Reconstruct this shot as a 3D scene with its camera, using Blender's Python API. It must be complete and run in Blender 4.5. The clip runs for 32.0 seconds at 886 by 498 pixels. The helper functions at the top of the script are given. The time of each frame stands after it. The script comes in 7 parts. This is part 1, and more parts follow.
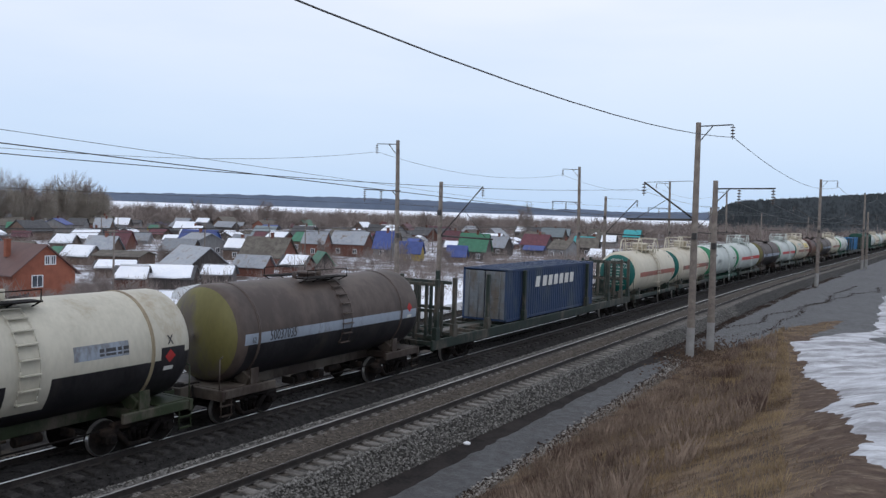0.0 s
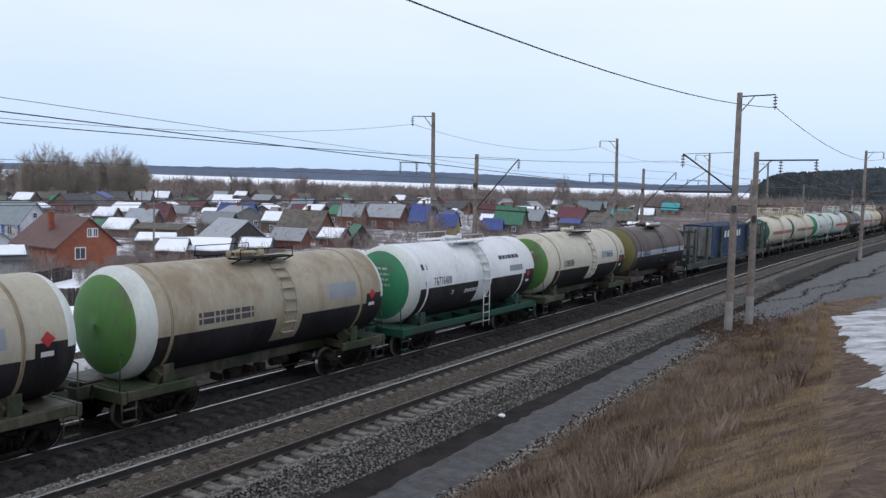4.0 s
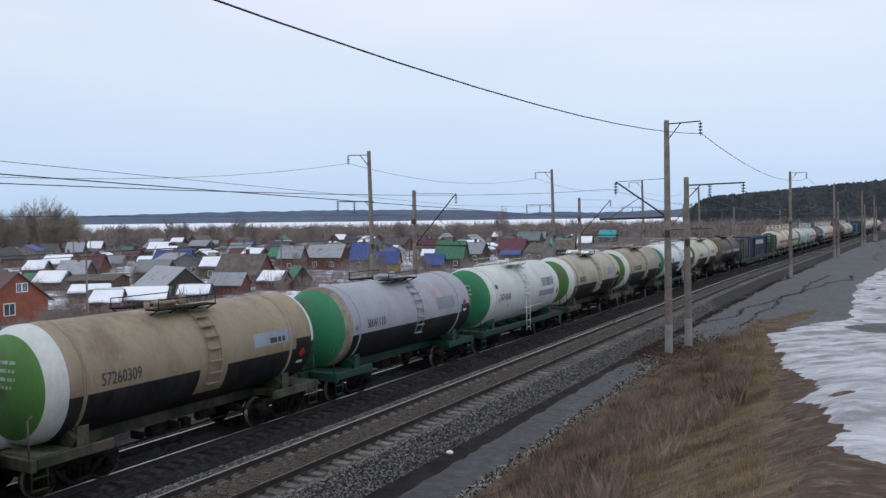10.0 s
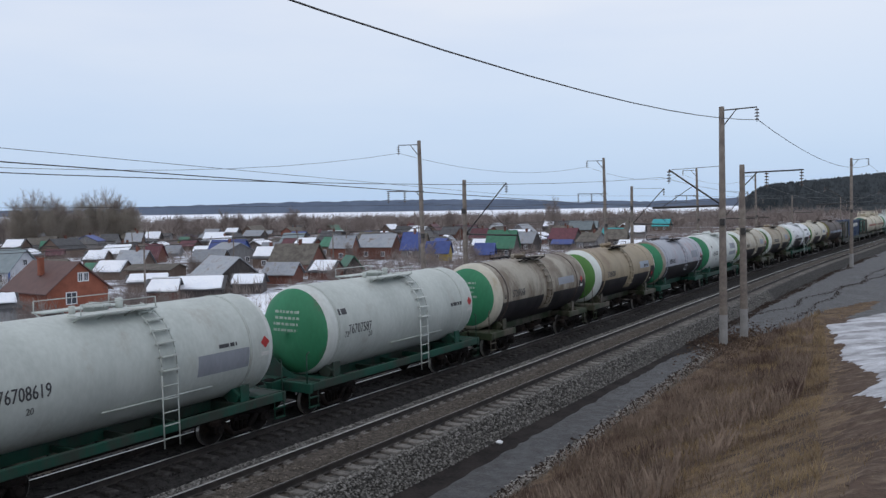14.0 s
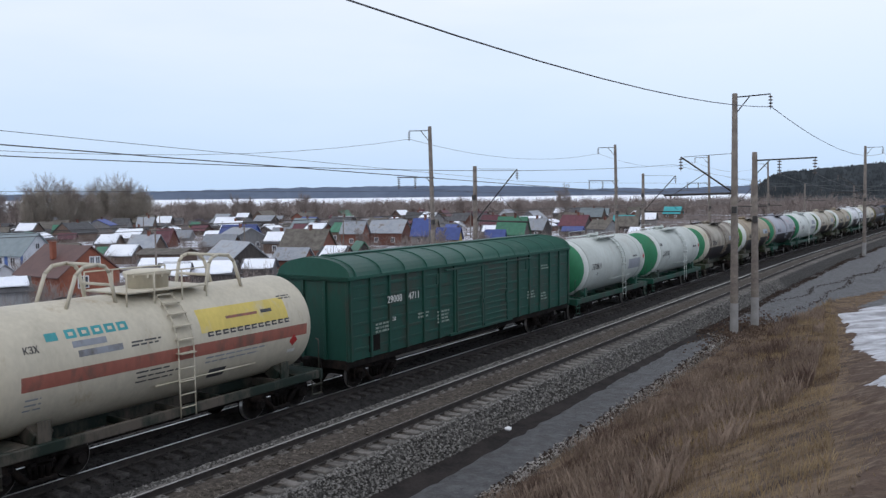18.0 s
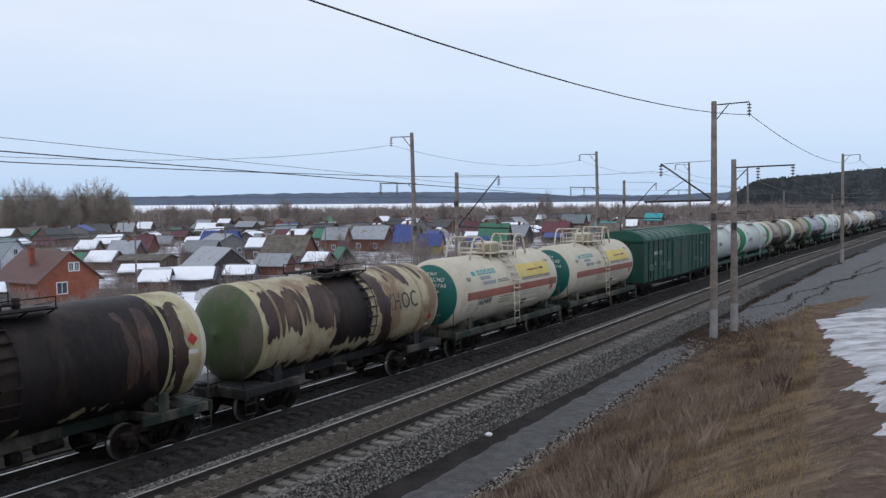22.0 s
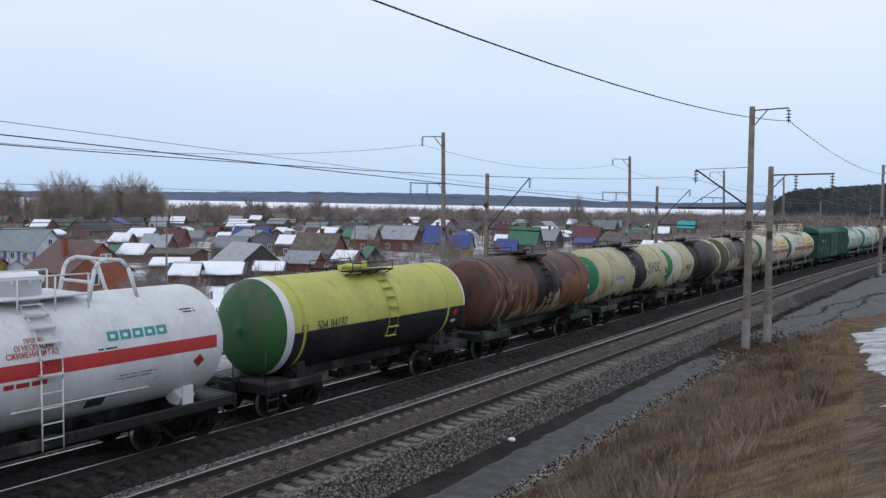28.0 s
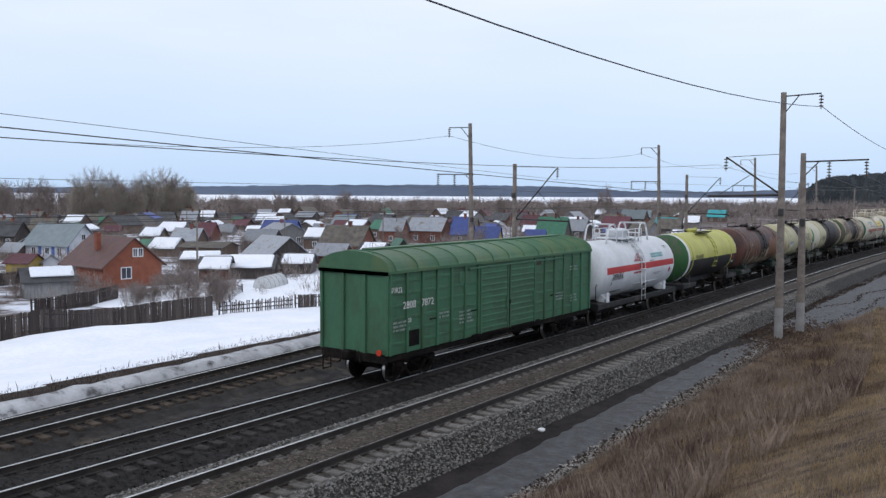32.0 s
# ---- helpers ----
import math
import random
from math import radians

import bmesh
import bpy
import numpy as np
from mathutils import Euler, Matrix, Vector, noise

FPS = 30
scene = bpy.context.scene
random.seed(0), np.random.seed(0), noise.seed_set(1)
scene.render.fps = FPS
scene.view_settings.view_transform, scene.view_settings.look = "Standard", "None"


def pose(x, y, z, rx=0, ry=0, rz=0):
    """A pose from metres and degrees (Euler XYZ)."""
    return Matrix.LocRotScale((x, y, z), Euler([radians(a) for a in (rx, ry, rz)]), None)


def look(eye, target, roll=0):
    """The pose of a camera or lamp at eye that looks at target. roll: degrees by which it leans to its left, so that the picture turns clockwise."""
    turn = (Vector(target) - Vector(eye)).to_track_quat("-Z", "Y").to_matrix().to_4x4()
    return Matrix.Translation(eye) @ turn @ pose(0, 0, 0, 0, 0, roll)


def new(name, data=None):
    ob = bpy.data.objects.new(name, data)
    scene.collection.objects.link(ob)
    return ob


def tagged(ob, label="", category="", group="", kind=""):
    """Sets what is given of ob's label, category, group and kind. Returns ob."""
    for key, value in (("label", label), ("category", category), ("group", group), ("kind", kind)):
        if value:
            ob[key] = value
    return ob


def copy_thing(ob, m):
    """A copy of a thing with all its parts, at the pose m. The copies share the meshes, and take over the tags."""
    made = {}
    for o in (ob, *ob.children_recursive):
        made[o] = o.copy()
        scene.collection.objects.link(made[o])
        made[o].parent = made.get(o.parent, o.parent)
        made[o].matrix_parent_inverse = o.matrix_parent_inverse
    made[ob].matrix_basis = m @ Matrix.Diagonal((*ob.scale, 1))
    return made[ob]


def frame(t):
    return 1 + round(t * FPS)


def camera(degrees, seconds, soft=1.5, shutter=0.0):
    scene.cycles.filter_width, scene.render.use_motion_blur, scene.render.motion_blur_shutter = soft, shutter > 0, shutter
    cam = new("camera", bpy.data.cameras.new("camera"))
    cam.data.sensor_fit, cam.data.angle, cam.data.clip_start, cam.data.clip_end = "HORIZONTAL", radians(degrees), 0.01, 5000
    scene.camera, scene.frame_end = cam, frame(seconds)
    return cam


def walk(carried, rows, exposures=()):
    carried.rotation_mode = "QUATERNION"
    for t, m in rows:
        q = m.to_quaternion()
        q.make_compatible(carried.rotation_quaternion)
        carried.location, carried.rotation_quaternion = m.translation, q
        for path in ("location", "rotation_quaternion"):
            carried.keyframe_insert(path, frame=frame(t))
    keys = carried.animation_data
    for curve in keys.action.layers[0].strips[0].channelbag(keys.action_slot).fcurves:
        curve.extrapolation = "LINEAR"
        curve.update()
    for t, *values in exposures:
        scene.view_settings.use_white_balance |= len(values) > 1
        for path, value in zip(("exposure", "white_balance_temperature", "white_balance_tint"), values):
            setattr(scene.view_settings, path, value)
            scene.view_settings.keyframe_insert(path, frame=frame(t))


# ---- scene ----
PATH = [
    (0, -0.007, -0.323, 6.322, 29.757, -2.566, -1.930),
    (0.5, -0.029, -0.320, 6.319, 30.045, -2.414, -2.099),
    (1, 0.004, -0.321, 6.302, 30.642, -2.723, -2.144),
    (1.5, 0.015, -0.332, 6.311, 29.812, -3.245, -2.098),
    (2, 0.005, -0.352, 6.328, 30.537, -3.872, -1.870),
    (2.5, -0.001, -0.313, 6.360, 31.516, -4.276, -1.661),
    (3, 0.001, -0.291, 6.288, 32.520, -4.520, -1.858),
    (3.5, -0.015, -0.271, 6.307, 31.920, -4.630, -1.934),
    (5.5, -0.021, -0.244, 6.277, 33.698, -3.614, -1.217),
    (6, -0.026, -0.237, 6.291, 33.954, -3.531, -1.196),
    (6.5, -0.015, -0.230, 6.266, 34.155, -3.288, -1.260),
    (7, 0.030, -0.274, 6.352, 34.409, -3.133, -1.124),
    (7.5, 0.022, -0.224, 6.322, 34.493, -2.761, -1.065),
    (8, 0.074, -0.241, 6.308, 34.589, -2.424, -0.578),
    (8.5, 0.089, -0.237, 6.349, 34.707, -2.194, -0.251),
    (9, 0.054, -0.146, 6.289, 34.207, -2.312, -0.239),
    (9.5, -0.012, -0.062, 6.264, 30.014, -2.425, 0.057),
    (10, 0.036, -0.147, 6.323, 28.236, -2.002, 0.681),
    (10.5, 0.047, -0.090, 6.318, 28.025, -2.005, 0.748),
    (11, 0.052, -0.106, 6.302, 27.315, -2.647, 0.968),
    (11.5, 0.059, -0.119, 6.296, 26.802, -3.530, 0.965),
    (12, 0.039, -0.063, 6.285, 26.397, -4.175, 1.095),
    (12.5, 0.052, -0.075, 6.315, 26.535, -3.879, 0.995),
    (13, 0.057, -0.136, 6.335, 29.578, -2.888, 1.540),
    (13.5, 0.041, -0.084, 6.308, 30.916, -2.505, 1.294),
    (14, 0.047, -0.069, 6.312, 31.689, -2.654, 0.903),
    (14.5, 0.051, -0.062, 6.305, 32.106, -2.965, 0.737),
    (16.5, 0.033, -0.002, 6.301, 32.834, -3.794, 0.916),
    (17, 0.065, -0.061, 6.320, 32.915, -3.751, 0.793),
    (17.5, 0.021, -0.025, 6.284, 32.718, -3.626, 0.655),
    (18, 0.029, -0.028, 6.311, 32.391, -3.576, 0.588),
    (18.5, 0.023, -0.001, 6.293, 32.007, -3.495, 0.512),
    (19, 0.018, -0.005, 6.266, 31.768, -3.467, 0.219),
    (19.5, 0.043, -0.048, 6.300, 31.537, -3.452, 0.360),
    (20, 0.045, -0.013, 6.292, 31.371, -3.394, 0.336),
    (20.5, 0.021, -0.031, 6.278, 31.244, -3.300, 0.251),
    (21, 0.018, -0.027, 6.295, 31.155, -3.255, 0.074),
    (21.5, 0.035, -0.027, 6.296, 31.147, -3.183, 0.091),
    (22, 0.083, -0.032, 6.307, 31.198, -3.168, 0.457),
    (22.5, 0.090, -0.007, 6.302, 31.324, -3.140, 0.069),
    (23, 0.074, 0.038, 6.293, 31.763, -3.426, 0.107),
    (23.5, 0.013, 0.214, 6.225, 31.513, -3.609, -0.272),
    (24, -0.012, 0.259, 6.251, 30.258, -2.609, -0.653),
    (24.5, 0.030, 0.297, 6.282, 29.864, -2.082, -0.973),
    (26.5, -0.041, 0.396, 6.195, 31.906, -3.138, -1.083),
    (27, -0.075, 0.468, 6.170, 32.364, -3.072, -1.081),
    (27.5, -0.057, 0.476, 6.237, 32.544, -2.987, -1.185),
    (28, -0.088, 0.394, 6.205, 33.202, -3.034, -1.009),
    (28.5, -0.113, 0.414, 6.231, 34.004, -3.297, -0.829),
    (29, -0.101, 0.477, 6.226, 34.825, -3.679, -0.894),
    (29.5, -0.120, 0.476, 6.199, 35.207, -3.973, -0.900),
    (30, -0.131, 0.458, 6.228, 35.499, -4.177, -0.824),
    (30.5, -0.121, 0.484, 6.211, 35.436, -4.185, -0.870),
    (31, -0.113, 0.460, 6.195, 35.389, -3.994, -0.685),
    (31.5, -0.123, 0.470, 6.225, 35.296, -3.851, -0.631),
    (32, -0.096, 0.416, 6.176, 35.095, -3.628, -0.382),
]
cam = camera(55.19, 32.0, 1.4)
walk(cam, [(t, pose(x, y, z, 90 + p, 0, a) @ pose(0, 0, 0, 0, 0, -r)) for t, x, y, z, a, p, r in PATH],
     [(0, 0), (3, 0.10), (7.5, 0), (9, -0.13), (10.5, -0.02), (12, 0.02), (13, -0.05), (14, -0.15), (16.5, -0.02), (18, 0.06), (20, 0), (24, -0.04), (28, -0.02), (32, 0.05)])

# ---- light ----
world = bpy.data.worlds.new("world")
scene.world = world
world.use_nodes = True
wt = world.node_tree
wt.nodes.clear()
w_out = wt.nodes.new("ShaderNodeOutputWorld")
w_bg = wt.nodes.new("ShaderNodeBackground")
w_sky = wt.nodes.new("ShaderNodeTexSky")
w_sky.sky_type, w_sky.sun_disc = "NISHITA", False
w_sky.sun_elevation, w_sky.sun_rotation = radians(38), radians(200)
w_sky.dust_density = 2.0
w_gain = wt.nodes.new("ShaderNodeVectorMath")
w_gain.operation = "SCALE"
w_gain.inputs["Scale"].default_value = 0.10
w_co = wt.nodes.new("ShaderNodeTexCoord")
w_map = wt.nodes.new("ShaderNodeMapping")
w_map.inputs["Scale"].default_value = (1.0, 1.0, 5.0)
w_noise = wt.nodes.new("ShaderNodeTexNoise")
w_noise.inputs["Scale"].default_value = 1.6
w_noise.inputs["Detail"].default_value = 5.0
w_ramp = wt.nodes.new("ShaderNodeValToRGB")
w_ramp.color_ramp.elements[0].position, w_ramp.color_ramp.elements[0].color = 0.30, (0.685, 0.765, 0.93, 1)
w_ramp.color_ramp.elements[1].position, w_ramp.color_ramp.elements[1].color = 0.62, (0.845, 0.875, 0.955, 1)
w_sep = wt.nodes.new("ShaderNodeSeparateXYZ")
w_alt = wt.nodes.new("ShaderNodeMapRange")
w_alt.inputs["From Min"].default_value, w_alt.inputs["From Max"].default_value = -0.02, 0.28
w_low = wt.nodes.new("ShaderNodeMix")
w_low.data_type = "RGBA"
w_low.inputs["A"].default_value = (0.465, 0.64, 0.895, 1)
w_mix = wt.nodes.new("ShaderNodeMix")
w_mix.data_type = "RGBA"
w_mix.inputs["Factor"].default_value = 0.88
wt.links.new(w_sky.outputs["Color"], w_gain.inputs[0])
wt.links.new(w_co.outputs["Generated"], w_map.inputs["Vector"])
wt.links.new(w_map.outputs["Vector"], w_noise.inputs["Vector"])
wt.links.new(w_noise.outputs["Fac"], w_ramp.inputs["Fac"])
wt.links.new(w_co.outputs["Generated"], w_sep.inputs["Vector"])
wt.links.new(w_sep.outputs["Z"], w_alt.inputs["Value"])
wt.links.new(w_alt.outputs["Result"], w_low.inputs["Factor"])
wt.links.new(w_ramp.outputs["Color"], w_low.inputs["B"])
wt.links.new(w_gain.outputs["Vector"], w_mix.inputs["A"])
wt.links.new(w_low.outputs["Result"], w_mix.inputs["B"])
wt.links.new(w_mix.outputs["Result"], w_bg.inputs["Color"])
wt.links.new(w_bg.outputs["Background"], w_out.inputs["Surface"])
w_bg.inputs["Strength"].default_value = 1.16
sun_data = bpy.data.lights.new("sun", "SUN")
sun_data.energy, sun_data.angle, sun_data.color = 0.35, radians(20), (1.0, 0.96, 0.9)
sun = new("sun", sun_data)
sun.matrix_world = look((40, -60, 80), (0, 30, 0))
scene.view_settings.exposure = 0.0


# ---- materials ----
def material(name, low, high, rough=0.8, scale=3.0, bump=0.0, fine=40.0, metal=0.0, stain=None, stain_amount=0.0, stain_scale=0.8, world_space=False, stretch=(1, 1, 1), random_tint=0.0, spec=0.5):
    """Two-scale noise between two colours, optional stains of a third, optional relief."""
    m = bpy.data.materials.new(name)
    m.use_nodes = True
    nt = m.node_tree
    bsdf = nt.nodes["Principled BSDF"]
    bsdf.inputs["Roughness"].default_value, bsdf.inputs["Metallic"].default_value = rough, metal
    bsdf.inputs["Specular IOR Level"].default_value = spec
    if world_space:
        co = nt.nodes.new("ShaderNodeNewGeometry").outputs["Position"]
    else:
        co = nt.nodes.new("ShaderNodeTexCoord").outputs["Object"]
    mp = nt.nodes.new("ShaderNodeMapping")
    mp.inputs["Scale"].default_value = stretch
    nt.links.new(co, mp.inputs["Vector"])
    vec = mp.outputs["Vector"]
    if random_tint and not world_space:
        info = nt.nodes.new("ShaderNodeObjectInfo")
        sh = nt.nodes.new("ShaderNodeVectorMath")
        sh.operation = "ADD"
        mul = nt.nodes.new("ShaderNodeMath")
        mul.operation = "MULTIPLY"
        mul.inputs[1].default_value = 37.0
        nt.links.new(info.outputs["Random"], mul.inputs[0])
        nt.links.new(vec, sh.inputs[0])
        nt.links.new(mul.outputs[0], sh.inputs[1])
        vec = sh.outputs[0]
    n1 = nt.nodes.new("ShaderNodeTexNoise")
    n1.inputs["Scale"].default_value, n1.inputs["Detail"].default_value = scale, 6.0
    n1.inputs["Roughness"].default_value = 0.65
    n2 = nt.nodes.new("ShaderNodeTexNoise")
    n2.inputs["Scale"].default_value, n2.inputs["Detail"].default_value = fine, 3.0
    nt.links.new(vec, n1.inputs["Vector"])
    nt.links.new(vec, n2.inputs["Vector"])
    add = nt.nodes.new("ShaderNodeMath")
    add.operation = "MULTIPLY_ADD"
    add.inputs[1].default_value, add.inputs[2].default_value = 0.45, -0.22
    nt.links.new(n2.outputs["Fac"], add.inputs[0])
    tot = nt.nodes.new("ShaderNodeMath")
    tot.operation = "ADD"
    nt.links.new(n1.outputs["Fac"], tot.inputs[0])
    nt.links.new(add.outputs[0], tot.inputs[1])
    ramp = nt.nodes.new("ShaderNodeValToRGB")
    ramp.color_ramp.elements[0].position, ramp.color_ramp.elements[0].color = 0.32, (*low, 1)
    ramp.color_ramp.elements[1].position, ramp.color_ramp.elements[1].color = 0.68, (*high, 1)
    nt.links.new(tot.outputs[0], ramp.inputs["Fac"])
    col = ramp.outputs["Color"]
    if stain:
        n3 = nt.nodes.new("ShaderNodeTexNoise")
        n3.inputs["Scale"].default_value, n3.inputs["Detail"].default_value = stain_scale, 7.0
        n3.inputs["Roughness"].default_value = 0.7
        nt.links.new(vec, n3.inputs["Vector"])
        r3 = nt.nodes.new("ShaderNodeValToRGB")
        mid = 0.72 - 0.45 * stain_amount
        r3.color_ramp.elements[0].position, r3.color_ramp.elements[1].position = mid - 0.07, mid + 0.07
        nt.links.new(n3.outputs["Fac"], r3.inputs["Fac"])
        mx = nt.nodes.new("ShaderNodeMix")
        mx.data_type = "RGBA"
        mx.inputs["B"].default_value = (*stain, 1)
        nt.links.new(r3.outputs["Color"], mx.inputs["Factor"])
        nt.links.new(col, mx.inputs["A"])
        col = mx.outputs["Result"]
    if random_tint:
        info2 = nt.nodes.new("ShaderNodeObjectInfo")
        hsv = nt.nodes.new("ShaderNodeHueSaturation")
        rng = nt.nodes.new("ShaderNodeMapRange")
        rng.inputs["To Min"].default_value, rng.inputs["To Max"].default_value = 1 - random_tint, 1 + random_tint
        nt.links.new(info2.outputs["Random"], rng.inputs["Value"])
        nt.links.new(rng.outputs["Result"], hsv.inputs["Value"])
        nt.links.new(col, hsv.inputs["Color"])
        col = hsv.outputs["Color"]
    nt.links.new(col, bsdf.inputs["Base Color"])
    if bump:
        b = nt.nodes.new("ShaderNodeBump")
        b.inputs["Strength"].default_value, b.inputs["Distance"].default_value = 0.6, bump
        nt.links.new(tot.outputs[0], b.inputs["Height"])
        nt.links.new(b.outputs["Normal"], bsdf.inputs["Normal"])
    return m


def tint(name, c, spread=0.12, **kw):
    return material(name, tuple(v * (1 - spread) for v in c), tuple(min(1, v * (1 + spread)) for v in c), **kw)


SNOW = material("snow", (0.78, 0.82, 0.90), (0.90, 0.92, 0.96), 0.75, 0.25, 0.10, 4.0, world_space=True, spec=0.12)
SNOW_OLD = material("old_snow", (0.34, 0.345, 0.37), (0.62, 0.635, 0.67), 0.7, 0.7, 0.006, 14.0, world_space=True, stain=(0.24, 0.235, 0.245), stain_amount=0.42, stain_scale=0.5, spec=0.12)
SNOW_GREY = material("dirty_snow", (0.33, 0.335, 0.35), (0.52, 0.53, 0.55), 0.8, 0.8, 0.06, 6.0, world_space=True, stain=(0.10, 0.10, 0.10), stain_amount=0.3, stain_scale=1.5, spec=0.12)
YARD = material("thawing_yard", (0.065, 0.05, 0.045), (0.14, 0.11, 0.10), 0.95, 0.15, 0.1, 1.2, world_space=True, stain=(0.70, 0.73, 0.80), stain_amount=0.46, stain_scale=0.14, spec=0.12)
BRUSH = material("brush_ground", (0.10, 0.08, 0.075), (0.17, 0.14, 0.13), 0.95, 0.05, 0.2, 0.4, world_space=True, stain=(0.68, 0.72, 0.80), stain_amount=0.25, stain_scale=0.02, spec=0.12)
GRASS = material("dry_grass_soil", (0.085, 0.058, 0.039), (0.186, 0.133, 0.089), 0.95, 2.6, 0.03, 34.0, world_space=True, stain=(0.052, 0.036, 0.029), stain_amount=0.38, stain_scale=0.9, spec=0.12)
BLADE = material("dry_grass", (0.165, 0.118, 0.07), (0.40, 0.305, 0.185), 0.9, 0.8, 0.0, 14.0, world_space=True, stain=(0.095, 0.066, 0.050), stain_amount=0.36, stain_scale=0.5, spec=0.12)
SOIL = material("bare_brown_soil", (0.052, 0.034, 0.026), (0.108, 0.074, 0.055), 0.95, 4.0, 0.02, 34.0, world_space=True, stain=(0.18, 0.138, 0.10), stain_amount=0.3, stain_scale=2.6, spec=0.12)
BLADE_RED = material("russet_grass", (0.125, 0.093, 0.074), (0.33, 0.258, 0.206), 0.9, 0.9, 0.0, 16.0, world_space=True, stain=(0.085, 0.056, 0.047), stain_amount=0.36, stain_scale=0.6, spec=0.12)
FROST = material("frosted_stalks", (0.14, 0.125, 0.11), (0.40, 0.385, 0.365), 0.9, 2.5, 0.0, 20.0, world_space=True, spec=0.12)
BANK = material("brown_bank", (0.024, 0.018, 0.015), (0.06, 0.045, 0.038), 0.95, 1.0, 0.05, 8.0, world_space=True, spec=0.12)
GRAVEL = material("dark_gravel", (0.016, 0.015, 0.015), (0.05, 0.047, 0.045), 0.9, 2.0, 0.04, 30.0, world_space=True, stain=(0.09, 0.075, 0.06), stain_amount=0.3, stain_scale=0.7, spec=0.12)
SILT = material("wet_dark_silt", (0.013, 0.011, 0.011), (0.034, 0.029, 0.027), 0.9, 1.2, 0.03, 12.0, world_space=True, spec=0.12)
BALLAST = material("ballast", (0.02, 0.019, 0.018), (0.092, 0.088, 0.083), 0.9, 8.0, 0.06, 25.0, world_space=True, spec=0.12)
OILY = material("oily_ballast", (0.018, 0.017, 0.017), (0.048, 0.046, 0.045), 0.9, 6.0, 0.05, 25.0, world_space=True, spec=0.03)
CROWN = material("brown_ballast", (0.03, 0.026, 0.022), (0.105, 0.09, 0.078), 0.9, 9.0, 0.05, 28.0, world_space=True, spec=0.12)
CROWN_STONE = material("brown_stone", (0.03, 0.026, 0.022), (0.20, 0.175, 0.15), 0.9, 9.0, 0.0, 30.0, world_space=True, spec=0.12)
STONE = material("ballast_stone", (0.02, 0.019, 0.018), (0.30, 0.29, 0.275), 0.9, 9.0, 0.0, 30.0, world_space=True, spec=0.12)
MUD = material("grey_slush", (0.042, 0.043, 0.046), (0.105, 0.106, 0.11), 0.6, 3.0, 0.06, 24.0, world_space=True, stain=(0.05, 0.048, 0.048), stain_amount=0.40, stain_scale=2.0, spec=0.2)
RAIL = material("rail_head", (0.40, 0.39, 0.38), (0.60, 0.59, 0.58), 0.35, 2.0, 0.0, 30.0, metal=0.85, world_space=True)
RAILSIDE = material("rail_side", (0.014, 0.012, 0.012), (0.04, 0.032, 0.028), 0.8, 3.0, 0.01, 30.0, world_space=True)
CONCRETE = material("sleeper_concrete", (0.095, 0.088, 0.082), (0.19, 0.178, 0.165), 0.9, 6.0, 0.01, 40.0, random_tint=0.25, spec=0.12)
CONCRETE_DARK = material("dark_sleeper", (0.030, 0.028, 0.028), (0.070, 0.066, 0.064), 0.9, 6.0, 0.01, 40.0, random_tint=0.25, spec=0.04)
CONCRETE_BROWN = material("mud_covered_sleeper", (0.042, 0.033, 0.027), (0.10, 0.082, 0.068), 0.9, 6.0, 0.01, 40.0, random_tint=0.3, spec=0.08)
POLE = material("pole_concrete", (0.14, 0.12, 0.105), (0.235, 0.205, 0.18), 0.9, 2.5, 0.01, 30.0, stain=(0.13, 0.11, 0.10), stain_amount=0.4, stain_scale=1.2, spec=0.12)
POLE_BASE = material("pole_base_paint", (0.22, 0.215, 0.21), (0.30, 0.295, 0.29), 0.9, 2.5, 0.01, 30.0, spec=0.12)
IRON = material("dark_iron", (0.03, 0.028, 0.028), (0.07, 0.065, 0.062), 0.6, 6.0, 0.0, 40.0, metal=0.4)
WIRE = material("wire", (0.035, 0.033, 0.033), (0.06, 0.056, 0.055), 0.6, 6.0, 0.0, 40.0)
GLASSY = material("insulator_ceramic", (0.05, 0.035, 0.03), (0.09, 0.07, 0.06), 0.3, 6.0)
TWIG = material("bare_twigs", (0.165, 0.137, 0.126), (0.30, 0.255, 0.235), 0.95, 0.4, 0.0, 3.0, world_space=True, spec=0.12)
TWIG_OLIVE = material("willow_twigs", (0.27, 0.235, 0.20), (0.43, 0.385, 0.335), 0.95, 0.4, 0.0, 3.0, world_space=True, spec=0.12)
BARKM = material("bark", (0.12, 0.105, 0.095), (0.23, 0.20, 0.18), 0.95, 2.0, 0.02, 20.0, spec=0.12)
# Base colour already carries the haze over the 950 m to the hill.
FOREST = material("hazy_far_forest", (0.028, 0.034, 0.038), (0.054, 0.062, 0.068), 0.95, 0.02, 0.0, 0.15, world_space=True, spec=0.12)
# The blue of distance haze is mixed straight into the ridge colour.
RIDGE = material("haze_tinted_ridge", (0.085, 0.11, 0.16), (0.12, 0.15, 0.21), 0.95, 0.003, 0.0, 0.02, world_space=True, spec=0.12)

